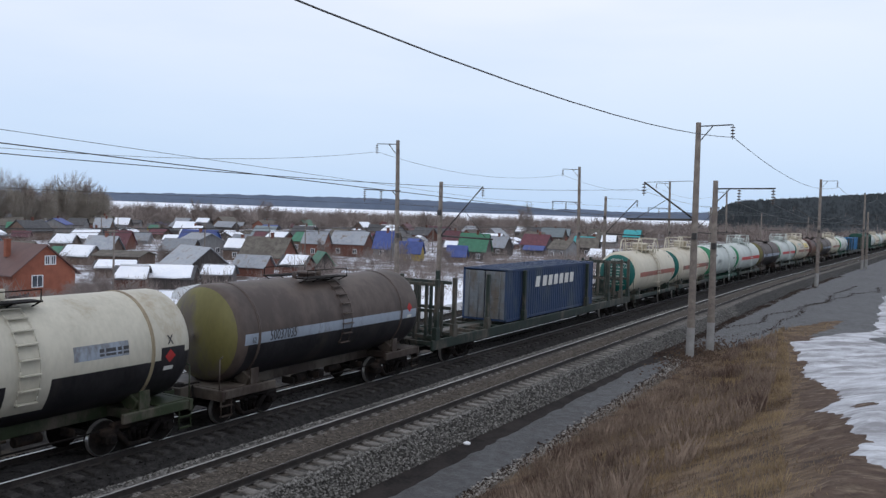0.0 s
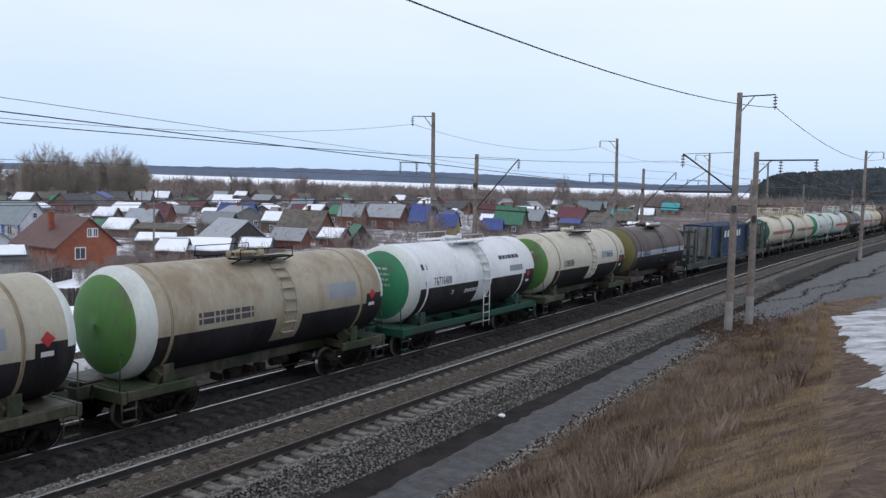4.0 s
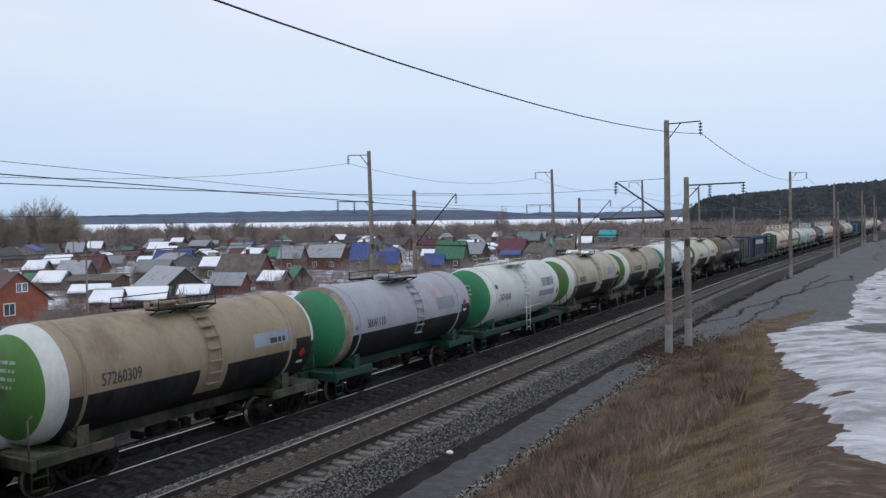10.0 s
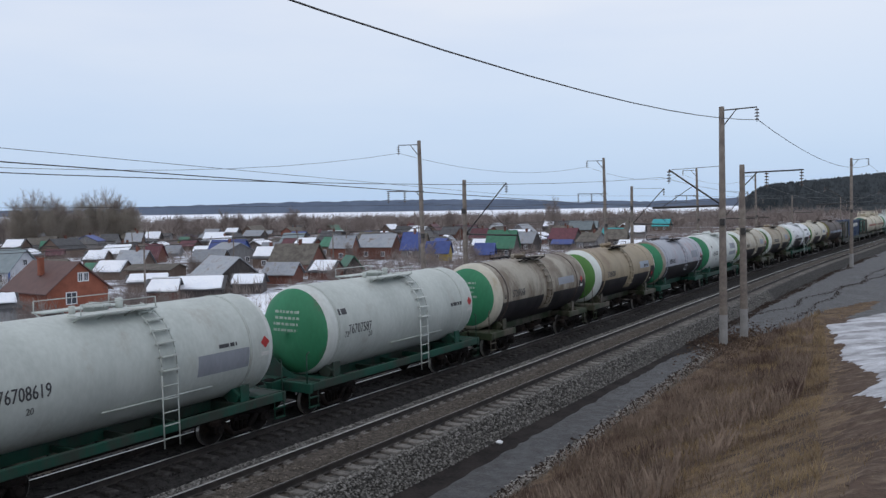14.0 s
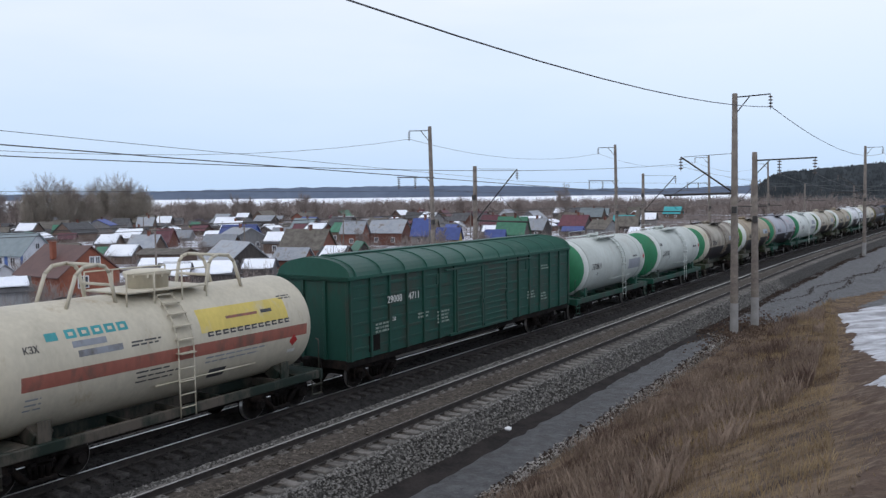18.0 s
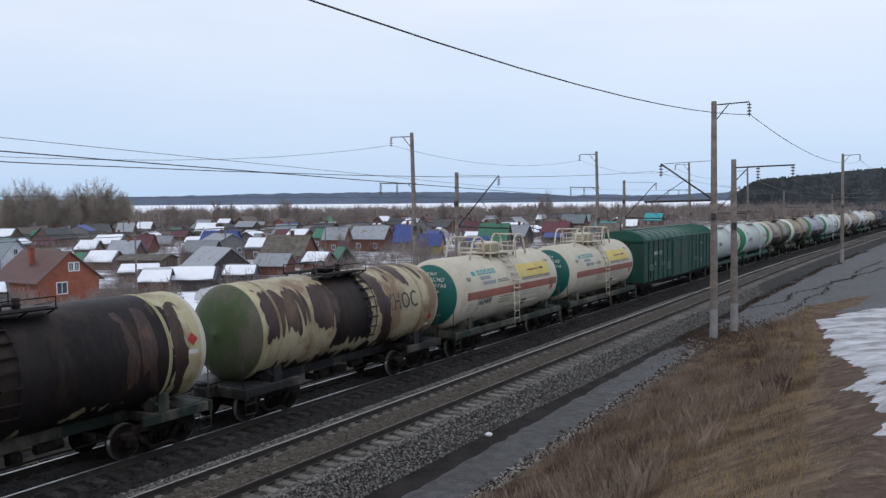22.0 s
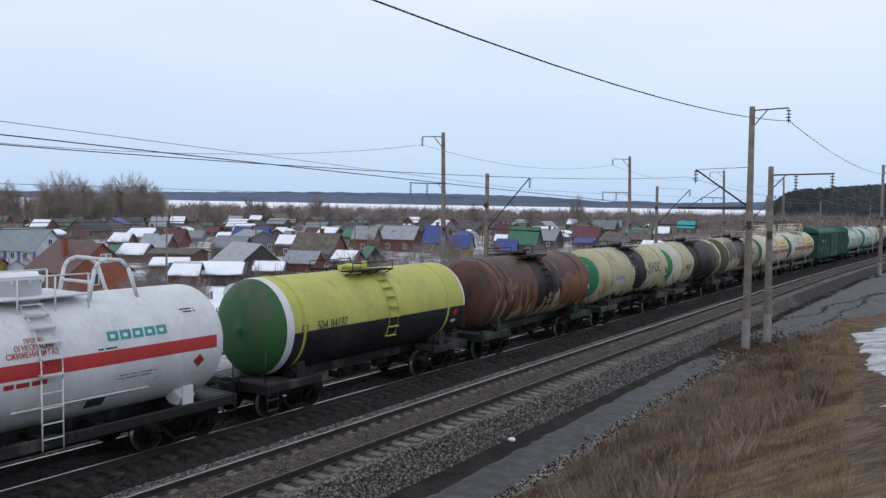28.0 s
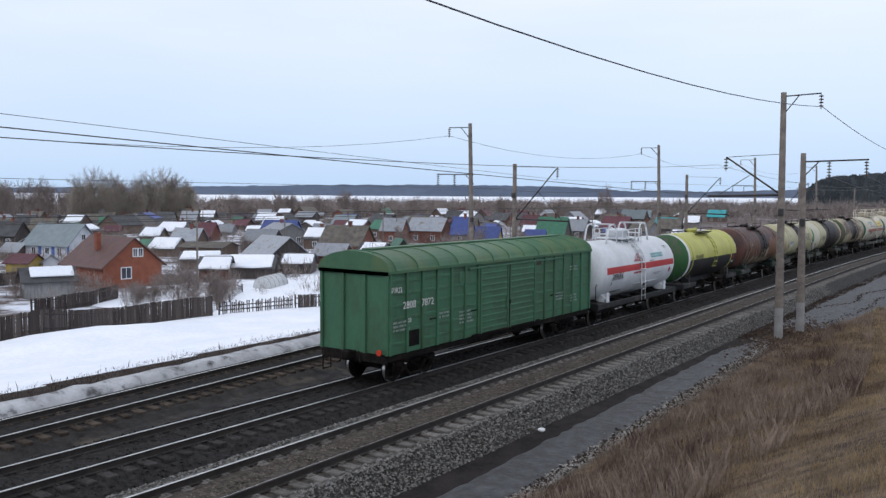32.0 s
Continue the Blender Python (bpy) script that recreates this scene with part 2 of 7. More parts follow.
ROOF = {
    "snow": SNOW,
    "tin": material("tin_roof", (0.22, 0.24, 0.27), (0.34, 0.36, 0.39), 0.5, 0.8, 0.0, 10.0, metal=0.3, stain=(0.16, 0.13, 0.11), stain_amount=0.25, random_tint=0.25),
    "maroon": material("maroon_roof", (0.075, 0.02, 0.03), (0.12, 0.036, 0.046), 0.6, 1.0, random_tint=0.2),
    "green": material("green_roof", (0.025, 0.12, 0.07), (0.045, 0.19, 0.11), 0.5, 1.0, random_tint=0.25),
    "blue": material("blue_roof", (0.03, 0.05, 0.19), (0.05, 0.085, 0.28), 0.5, 1.0, random_tint=0.25),
    "teal": material("grey_teal_roof", (0.14, 0.175, 0.19), (0.20, 0.24, 0.255), 0.6, 1.0, random_tint=0.2),
    "tealb": material("teal_roof", (0.02, 0.22, 0.24), (0.04, 0.33, 0.35), 0.5, 1.0, random_tint=0.2),
    "bark": material("weathered_slate_roof", (0.075, 0.065, 0.055), (0.16, 0.145, 0.125), 0.9, 1.0, 0.02, 12.0, random_tint=0.2),
    "dark": material("dark_roof", (0.05, 0.05, 0.055), (0.10, 0.10, 0.105), 0.8, 1.0, random_tint=0.2),
    "brown": material("brown_metal_roof", (0.085, 0.042, 0.038), (0.12, 0.06, 0.052), 0.6, 1.0),
}
WALL = {
    "grey": material("grey_boards", (0.16, 0.16, 0.165), (0.27, 0.27, 0.275), 0.9, 2.0, 0.01, 14.0, stretch=(3, 3, 0.4), random_tint=0.2),
    "white": material("white_siding", (0.52, 0.54, 0.58), (0.66, 0.68, 0.72), 0.8, 1.0),
    "wood": material("brown_boards", (0.075, 0.05, 0.04), (0.17, 0.12, 0.095), 0.9, 2.0, 0.01, 14.0, stretch=(3, 3, 0.4), random_tint=0.3),
    "brick": material("brick_wall", (0.12, 0.05, 0.038), (0.20, 0.085, 0.062), 0.9, 2.0, 0.0, 14.0, random_tint=0.3),
    "dark": material("dark_boards", (0.04, 0.035, 0.035), (0.10, 0.085, 0.08), 0.9, 2.0, 0.01, 14.0, stretch=(3, 3, 0.4), random_tint=0.3),
    "yellow": material("yellow_wall", (0.30, 0.22, 0.05), (0.42, 0.31, 0.08), 0.8, 2.0),
    "green": material("green_wall", (0.05, 0.16, 0.10), (0.09, 0.22, 0.14), 0.8, 2.0),
    "blue": material("blue_wall", (0.05, 0.11, 0.33), (0.10, 0.18, 0.44), 0.8, 2.0),
    "tealb": material("teal_wall", (0.03, 0.22, 0.24), (0.06, 0.30, 0.33), 0.8, 2.0),
    "orange": material("orange_brick", (0.20, 0.062, 0.036), (0.28, 0.095, 0.056), 0.85, 1.5, 0.0, 14.0),
}
PANE = material("window_pane", (0.03, 0.035, 0.045), (0.07, 0.08, 0.10), 0.15, 1.0)
WHITEPAINT = material("white_paint", (0.62, 0.63, 0.65), (0.74, 0.75, 0.77), 0.6, 3.0)
FENCE = material("weathered_fence", (0.045, 0.038, 0.036), (0.10, 0.085, 0.08), 0.95, 2.0, 0.01, 14.0, stretch=(3, 3, 0.5), random_tint=0.35, spec=0.12)


# ---- mesh helpers ----
def mesh(name, verts, faces, mats, index=None, smooth=False):
    me = bpy.data.meshes.new(name)
    me.from_pydata([tuple(v) for v in verts], [], [tuple(f) for f in faces])
    for m in (mats if isinstance(mats, (list, tuple)) else [mats]):
        me.materials.append(m)
    if index is not None:
        me.polygons.foreach_set("material_index", np.asarray(index, dtype=np.int32))
    if smooth:
        me.polygons.foreach_set("use_smooth", np.ones(len(me.polygons), dtype=bool))
    me.update()
    return me


def bm_mesh(name, bm, mats, smooth=False):
    me = bpy.data.meshes.new(name)
    bmesh.ops.recalc_face_normals(bm, faces=bm.faces)
    if smooth:
        for f in bm.faces:
            f.smooth = True
    bm.to_mesh(me)
    bm.free()
    for m in (mats if isinstance(mats, (list, tuple)) else [mats]):
        me.materials.append(m)
    return me


def part(name, data, parent, m=None, label=""):
    ob = new(name, data)
    ob.parent = parent
    if m is not None:
        ob.matrix_local = m
    if label:
        tagged(ob, label)
    return ob


def box(bm, x, y, z, sx, sy, sz, bevel=0.0, rot=None, mat=0):
    """A box by its centre and sizes, with bevelled edges."""
    m = Matrix.Translation((x, y, z)) @ (rot if rot is not None else Matrix.Identity(4)) @ Matrix.Diagonal((sx, sy, sz, 1))
    got = bmesh.ops.create_cube(bm, size=1.0, matrix=m)
    faces = {f for v in got["verts"] for f in v.link_faces}
    if bevel:
        edges = {e for v in got["verts"] for e in v.link_edges}
        out = bmesh.ops.bevel(bm, geom=list(edges), offset=bevel, segments=1, affect="EDGES")
        faces = set(out["faces"]) | {f for f in faces if f.is_valid}
    for f in faces:
        if f.is_valid:
            f.material_index = mat


def rod(bm, a, b, r0, r1=None, n=8, mat=0, caps=True):
    a, b = Vector(a), Vector(b)
    d = b - a
    if d.length < 1e-6:
        return
    q = d.to_track_quat("Z", "Y").to_matrix()
    r1 = r0 if r1 is None else r1
    ring = []
    for p, r in ((a, r0), (b, r1)):
        ring.append([bm.verts.new(p + q @ Vector((r * math.cos(6.28319 * i / n), r * math.sin(6.28319 * i / n), 0))) for i in range(n)])
    for i in range(n):
        f = bm.faces.new((ring[0][i], ring[0][(i + 1) % n], ring[1][(i + 1) % n], ring[1][i]))
        f.material_index = mat
        f.smooth = n > 5
    if caps:
        bm.faces.new(ring[0][::-1]).material_index = mat
        bm.faces.new(ring[1]).material_index = mat


def pipe(bm, pts, r, n=6, mat=0):
    for a, b in zip(pts[:-1], pts[1:]):
        rod(bm, a, b, r, n=n, mat=mat)


def lathe(bm, rings, n=40, mat=0, axis="y", caps=True):
    """Rings of (position along the axis, radius) joined; closed at the ends."""
    rows = []
    for s, r in rings:
        row = []
        for i in range(n):
            a = 6.283185 * (i + 0.5) / n
            c, d = r * math.cos(a), r * math.sin(a)
            row.append(bm.verts.new((c, s, d) if axis == "y" else ((s, c, d) if axis == "x" else (c, d, s))))
        rows.append(row)
    for r0, r1 in zip(rows[:-1], rows[1:]):
        for i in range(n):
            f = bm.faces.new((r0[i], r0[(i + 1) % n], r1[(i + 1) % n], r1[i]))
            f.material_index, f.smooth = mat, True
    for row in (rows[0], rows[-1]) if caps else ():
        f = bm.faces.new(row)
        f.material_index = mat


def pieces(name, chunks, mats, smooth=False):
    """One mesh from many (verts array, faces array) chunks."""
    vs, fs, off = [], [], 0
    for v, f in chunks:
        vs.append(v)
        fs.append(np.asarray(f) + off)
        off += len(v)
    return mesh(name, np.concatenate(vs), np.concatenate(fs), mats, smooth=smooth)


# ---- the line of the tracks ----
def shift(y):
    """How far the line has swung to the right at y metres along."""
    if y <= 70:
        return 0.0
    if y < 110:
        return 0.0004375 * (y - 70) ** 2
    return 0.7 + 0.035 * (y - 110)


def heading(y):
    return math.degrees(math.atan2(shift(y + 0.5) - shift(y - 0.5), 1.0))


X_NEAR, X_MID, Z_NEAR, Z_MID, Z_FAR = -14.24, -18.92, 0.0, -0.25, -0.40


def near_line(y):
    return X_NEAR + shift(y)


def mid_line(y):
    return X_MID + shift(y)


def far_line(y):
    return -22.55 - 0.084 * min(max(y, 0), 66) + shift(y)


# ---- ground ----
def lerp(v, table):
    return float(np.interp(v, [a for a, _ in table], [b for _, b in table]))


PROFILE = [(-400, -6.0), (-160, -4.9), (-62, -4.6), (-56, -4.0), (-46, -3.5), (-38, -2.5), (-32.5, -1.25), (-30.5, -0.95), (-28.5, -0.8), (-12.9, -0.85), (-12.1, -0.98), (-9.9, -0.95)]
CREST = [(-40, 5.2), (0, 4.65), (4, 4.4), (10, 3.7), (20, 2.5), (30, 1.35), (40, 0.4), (52, -0.3), (68, -0.85), (90, -0.95)]
FAR_RISE = [(0, 0), (900, 0), (1500, -5), (2200, -2), (3200, 7), (6000, 22)]


def ground_z(x, y):
    xs = x - shift(min(y, 400))
    d = math.hypot(x, y)
    if xs <= -9.9:
        z = lerp(xs, PROFILE)
    else:
        u = min(1.0, (xs + 9.9) / 9.2)
        u = 0.75 * u + 0.25 * u * u * (3 - 2 * u)
        c = lerp(y, CREST)
        z = -0.95 + (c + 0.95) * u
        if xs > 8:
            z -= 0.05 * min(xs - 8, 60) * max(0, min(1, 1 - y / 80))
    n = noise.noise(Vector((x * 0.35, y * 0.35, 0))) * 0.10 + noise.noise(Vector((x * 0.09, y * 0.09, 3))) * 0.25
    k = 1.0
    if -31 < xs < -9.5:
        k = 0.12
    elif d > 300:
        k = 2.0
    if -62 < xs < -38 and 10 < y < 60:
        z += 0.85 * math.exp(-((y - 34) / 8.5) ** 2 - ((xs + 52) / 5.0) ** 2)
    return z + n * k + lerp(d, FAR_RISE)


def zone(x, y):
    xs = x - shift(min(y, 400))
    d = math.hypot(x, y)
    w = noise.noise(Vector((x * 0.5, y * 0.5, 7))) * 0.8 + noise.noise(Vector((x * 0.15, y * 0.15, 1))) * 1.5
    if d > 1300:
        return 0
    if d > 420 or (d > 300 and xs < -30):
        return 2
    if -82 + 3 * w < xs < -55 and 47 < y < 112 + 5 * w:
        return 0
    if xs < -62 + 2 * w:
        return 1
    if xs < -27.6 - 0.11 * min(max(y, 0), 28) + 0.25 * w:
        return 0
    if xs < -27.9:
        return 4
    if xs < -9.9:
        return 5 if xs < -12.9 else 7
    if xs > 12:
        return 8
    return 3 if y < 74 else 6


def axis_points(spans):
    out = []
    for a, b, step in spans:
        out += list(np.arange(a, b, step))
    return out + [spans[-1][1]]


def build_ground():
    xs = axis_points([(-6000, -1500, 450), (-1500, -400, 100), (-400, -160, 16), (-160, -64, 4), (-64, -34, 1.6), (-34, -26, 0.4), (-26, -12.8, 1.6), (-12.8, 12, 0.4), (12, 40, 3), (40, 400, 40), (400, 3000, 325)])
    ys = axis_points([(-600, -60, 90), (-60, 4, 4), (4, 70, 0.55), (70, 150, 2), (150, 420, 9), (420, 1500, 90), (1500, 6500, 500)])
    nx = len(xs)
    verts = [(x, y, ground_z(x, y)) for y in ys for x in xs]
    faces, idx = [], []
    for j in range(len(ys) - 1):
        for i in range(nx - 1):
            faces.append((j * nx + i, j * nx + i + 1, (j + 1) * nx + i + 1, (j + 1) * nx + i))
            idx.append(zone((xs[i] + xs[i + 1]) / 2, (ys[j] + ys[j + 1]) / 2))
    me = mesh("ground", verts, faces, [SNOW, YARD, BRUSH, GRASS, BANK, GRAVEL, MUD, SILT, SNOW_OLD], idx, smooth=True)
    return tagged(new("ground", me), "thawing ground with snow, dry grass, slush and gravel", "ground", kind="structure")


build_ground()


def rough(x, y, s, k):
    return noise.noise(Vector((x * s, y * s, k)))


def sheet(name, field, xs, ys, lift, mat, label, category, depth=0.10):
    """A thin layer over the ground where the field is positive, its outline cut along the zero line."""
    nx = len(xs)
    val = [[field(a, y) for a in xs] for y in ys]
    verts, faces, seen = [], [], {}

    def vert(a, y, f):
        key = (round(a, 3), round(y, 3))
        if key not in seen:
            x = a + shift(y)
            seen[key] = len(verts)
            verts.append((x, y, ground_z(x, y) - 0.012 + (lift + 0.012) * min(1.0, 5 * max(f, 0)) + depth * (1 - math.exp(-2.5 * max(f, 0)))))
        return seen[key]

    for j in range(len(ys) - 1):
        for i in range(nx - 1):
            q = [(xs[i], ys[j], val[j][i]), (xs[i + 1], ys[j], val[j][i + 1]), (xs[i + 1], ys[j + 1], val[j + 1][i + 1]), (xs[i], ys[j + 1], val[j + 1][i])]
            if all(p[2] <= 0 for p in q):
                continue
            ring = []
            for k in range(4):
                p, n = q[k], q[(k + 1) % 4]
                if p[2] > 0:
                    ring.append(vert(*p))
                if (p[2] > 0) != (n[2] > 0):
                    u = p[2] / (p[2] - n[2])
                    ring.append(vert(p[0] + (n[0] - p[0]) * u, p[1] + (n[1] - p[1]) * u, 0.0))
            ring = list(dict.fromkeys(ring))
            if len(ring) > 2:
                faces.append(ring)
    return tagged(new(name, mesh(name, verts, faces, mat, smooth=True)), label, category, kind="structure")


SNOW_EDGE = [(-40, 9.0), (0, 2.6), (5, 1.21), (7.6, 0.24), (8.7, -0.14), (10.4, -0.45), (12, -0.71), (15, -1.33), (18.2, -1.63), (26.7, -2.22), (36.8, -4.09), (44.8, -5.3), (54.4, -7.01), (57, -5.63), (62, -3.05), (77, -3.34), (98, -3.95), (146, -2.15), (260, 1.03)]
SOIL_EDGE = [(-40, 3.0), (2, -0.2), (5.8, -0.49), (8.8, -0.81), (18, -2.1), (28.7, -3.25), (42, -5.07), (50, -6.15), (58, -7.59)]


def snow_field(a, y):
    f = a - lerp(y, SNOW_EDGE) + 0.5 * rough(a, y * 0.7, 0.45, 4) + 0.2 * rough(a, y, 1.3, 5) + 0.10 * rough(a, y, 4.0, 6)
    for ca, cy, ra, ry in ((-0.2, 56.5, 2.1, 3.0), (2.3, 86, 0.9, 15), (4.8, 31, 1.2, 2.0)):
        e = math.hypot((a - ca) / ra, (y - cy) / ry)
        f = min(f, 1.6 * (e - 1.0) + 0.9 * rough(a, y, 0.7, 8) + 0.4 * rough(a, y, 2.0, 9))
    g = rough(a, y * 0.6, 0.5, 12)
    return min(f, 1.2 * (0.50 - g) + 0.3 * rough(a, y, 1.7, 13)) if f < 5 else f


def slush_field(a, y):
    n = 0.5 * rough(a, y, 0.5, 14) + 0.3 * rough(a, y, 1.6, 15)
    if y < 46:
        return -1.0
    left = lerp(y, [(46, -10.6), (50, -9.25), (55, -8.5), (64, -7.8), (70, -5.9), (72, -4.5)])
    right = lerp(y, [(46, -3.4), (54, -6.5), (63, -5.7), (70, -5.3)])
    body = max(left - a, a - right if y > 53 else -1, (y - 71) * 0.5)
    return min(body, a + 12.2, (y - 47.5) * 0.6) + n


DITCH_RIGHT = [(0, -9.75), (17, -9.8), (25, -10.0), (30, -10.15), (39, -10.5), (43, -10.8), (44.5, -12.0)]
DITCH_LEFT = [(0, -11.4), (16, -11.5), (24, -11.7), (40, -12.0), (43, -11.5), (44, -11.0)]


def ditch_field(a, y):
    return min(a - lerp(y, DITCH_LEFT), lerp(y, DITCH_RIGHT) - a, 0.7) + 0.16 * rough(a, y, 1.3, 16) + 0.10 * rough(a, y, 4.0, 17)


def soil_field(a, y):
    n = 0.5 * rough(a, y, 0.8, 18) + 0.3 * rough(a, y, 2.5, 19)
    return min(a - lerp(y, SOIL_EDGE), lerp(y, SNOW_EDGE) + 1.2 - a if y < 57 else -1) + n


ROWS_NEAR = axis_points([(-6, 26, 0.2), (26, 80, 0.35)])
ROWS_ALL = ROWS_NEAR + axis_points([(81.2, 250, 1.6)])
sheet("bare_soil_path", soil_field, axis_points([(-9, 6, 0.22)]), ROWS_NEAR, 0.035, SOIL, "trodden brown soil beside the melting snow", "soil", 0.01)
sheet("old_snow", snow_field, axis_points([(-8.6, 4, 0.2), (4, 13, 0.8)]), ROWS_ALL, 0.05, SNOW_OLD, "old mottled snow melting back from the path", "snow", 0.045)
sheet("slush", slush_field, axis_points([(-12.4, 8, 0.4)]), [y for y in ROWS_ALL if y > 45], 0.03, MUD, "wet dark grey slush below the embankment", "slush", 0.01)
sheet("ditch_ice", ditch_field, axis_points([(-12.6, -9.4, 0.12)]), axis_points([(-6, 46, 0.25)]), 0.035, MUD, "grey slushy ice in the railway ditch", "ice", 0.03)


def sweep(name, profile, line, ys, mats, index=None, closed=False, smooth=False, jitter=0.0):
    n = len(profile)
    verts, faces, idx = [], [], []
    for y in ys:
        x0 = line(y)
        for dx, dz in profile:
            j = (noise.noise(Vector((dx * 5, y * 1.7, 5))) * jitter, noise.noise(Vector((dx * 5, y * 1.7, 9))) * jitter) if jitter else (0, 0)
            verts.append((x0 + dx + j[0], y, dz + j[1]))
    m = n if closed else n - 1
    for r in range(len(ys) - 1):
        for i in range(m):
            k = (i + 1) % n
            faces.append((r * n + i, r * n + k, (r + 1) * n + k, (r + 1) * n + i))
            idx.append(index[i] if index else 0)
    return mesh(name, verts, faces, mats, idx, smooth)


LONG = axis_points([(-70, 0, 10), (0, 150, 2.5), (150, 420, 10)])


def bed(name, line, z, left, right, mats, index, label):
    """Ballast bed: toe, shoulder, crown between the shoulders, toe."""
    prof = [(left, -1.0), (-1.75, z - 0.27), (-1.0, z - 0.235), (-0.55, z - 0.195), (0.0, z - 0.185), (0.55, z - 0.195), (1.0, z - 0.235), (1.45, z - 0.28), (right, -1.05)]
    ys = axis_points([(-70, 4, 6), (4, 70, 0.5), (70, 150, 2), (150, 420, 10)])
    ob = new(name, sweep(name, prof, line, ys, mats, index, jitter=0.06))
    return tagged(ob, label, "ballast", kind="structure")


bed("ballast_bed_near", near_line, Z_NEAR, -3.1, 1.95, [BALLAST, GRAVEL, OILY, CROWN], [2, 0, 3, 3, 3, 3, 0, 0], "grey crushed stone ballast under the near track")
bed("ballast_bed_middle", mid_line, Z_MID, -2.7, 2.6, [OILY], None, "oil-blackened ballast under the middle track")
bed("ballast_bed_far", far_line, Z_FAR, -2.6, 2.5, [GRAVEL, OILY], [0, 0, 1, 1, 1, 1, 0, 0], "dark brown ballast under the far track")

RAIL_PROFILE = [(-0.075, -0.18), (-0.07, -0.165), (-0.012, -0.15), (-0.012, -0.045), (-0.036, -0.036), (-0.036, -0.004), (-0.030, 0.0), (-0.012, 0.002), (0.012, 0.002), (0.030, 0.0), (0.036, -0.004), (0.036, -0.036), (0.012, -0.045), (0.012, -0.15), (0.07, -0.165), (0.075, -0.18)]
RAIL_FAR = [1, 1, 1, 1, 1, 1, 0, 0, 0, 0, 1, 1, 1, 1, 1, 1]
RAIL_WORN = [1, 1, 1, 1, 1, 0, 0, 0, 0, 0, 1, 1, 1, 1, 1, 1]
RAIL_NEAR = [1, 1, 1, 1, 1, 0, 0, 1, 1, 1, 1, 1, 1, 1, 1, 1]


def sleeper_mesh(name, mat):
    bm = bmesh.new()
    for s in (-1, 1):
        box(bm, s * 0.95, 0, -0.275, 0.80, 0.27, 0.19, 0.02)
        box(bm, s * 0.79, 0, -0.172, 0.34, 0.17, 0.03, 0.006)
        for o in (-0.14, 0.14):
            box(bm, s * 0.79 + o, 0, -0.148, 0.06, 0.06, 0.05, 0.01)
    box(bm, 0, 0, -0.30, 1.2, 0.24, 0.14, 0.015)
    return bm_mesh(name, bm, mat)


def build_track(name, line, z, mat, label, lo, hi):
    tr = tagged(new(name), label, "railway track", kind="structure")
    for s in (-0.79, 0.79):
        prof = [(s + a, z + b) for a, b in RAIL_PROFILE]
        part("rail", sweep("rail", prof, line, LONG, [RAIL, RAILSIDE], RAIL_FAR if s < 0 else (RAIL_NEAR if line is near_line else RAIL_WORN), closed=True), tr)
    me = sleeper_mesh("sleeper", mat)
    step = 0.545
    rest = []
    base = np.array([v.co[:] for v in me.vertices])
    polys = [tuple(p.vertices) for p in me.polygons]
    y = -60.0
    vs, fs = [], []
    while y < 230:
        m = pose(line(y), y, z, 0, 0, -heading(y))
        if lo < y < hi:
            part("sleeper", me, tr, m)
        else:
            off = len(vs)
            vs += [tuple(m @ Vector(v)) for v in base]
            fs += [tuple(i + off for i in f) for f in polys]
        y += step
    tagged(part("sleepers_beyond", mesh("sleepers_beyond", vs, fs, mat), tr), kind="stuff")
    return tr


build_track("railway_track", near_line, Z_NEAR, CONCRETE, "near track of shiny rails on concrete sleepers", 6, 100)
build_track("railway_track", mid_line, Z_MID, CONCRETE_DARK, "middle track of shiny rails on blackened sleepers", 6, 60)
build_track("railway_track", far_line, Z_FAR, CONCRETE_BROWN, "far track with rails on half buried sleepers", 6, 60)


def drift(name, profile, line, lo, hi, mat, label, step=0.7, jitter=0.10):
    ob = new(name, sweep(name, profile, line, axis_points([(lo, hi, step)]), [mat], smooth=True, jitter=jitter))
    return tagged(ob, label, "snow", kind="structure")


drift("snow_bank", [(-3.8, -1.0), (-3.45, -0.64), (-3.05, -0.48), (-2.7, -0.54), (-2.45, -0.7), (-2.25, -1.0)], far_line, -40, 140, SNOW_GREY, "dirty grey ploughed snow bank beside the tracks")
# ---- masts and wires ----
def mast_mesh(h, lean, r0=0.21, r1=0.135, painted=0.95):
    bm = bmesh.new()
    n = 16
    rings = [(-1.0, r0 * 1.05, 1), (painted, r0 * 0.98, 1), (painted + 0.01, r0 * 0.98, 0), (h - 0.02, r1, 0), (h, r1 * 0.8, 0)]
    rows = []
    for z, r, m in rings:
        rows.append([bm.verts.new((r * math.cos(6.28319 * i / n) + lean * max(z, 0) / h, r * math.sin(6.28319 * i / n), z)) for i in range(n)])
    for (a, b, q) in zip(rows[:-1], rows[1:], rings[:-1]):
        for i in range(n):
            f = bm.faces.new((a[i], a[(i + 1) % n], b[(i + 1) % n], b[i]))
            f.material_index, f.smooth = q[2], True
    bm.faces.new(rows[-1])
    return bm_mesh("mast", bm, [POLE, POLE_BASE])


def insulator(bm, x, y, z, n=4, r=0.13, step=0.16):
    rod(bm, (x, y, z), (x, y, z - n * step - 0.1), 0.02, n=6)
    for k in range(n):
        zz = z - 0.08 - k * step
        rod(bm, (x, y, zz), (x, y, zz - 0.05), r * 0.5, r, n=10)
        rod(bm, (x, y, zz - 0.05), (x, y, zz - 0.07), r, r * 0.5, n=10)


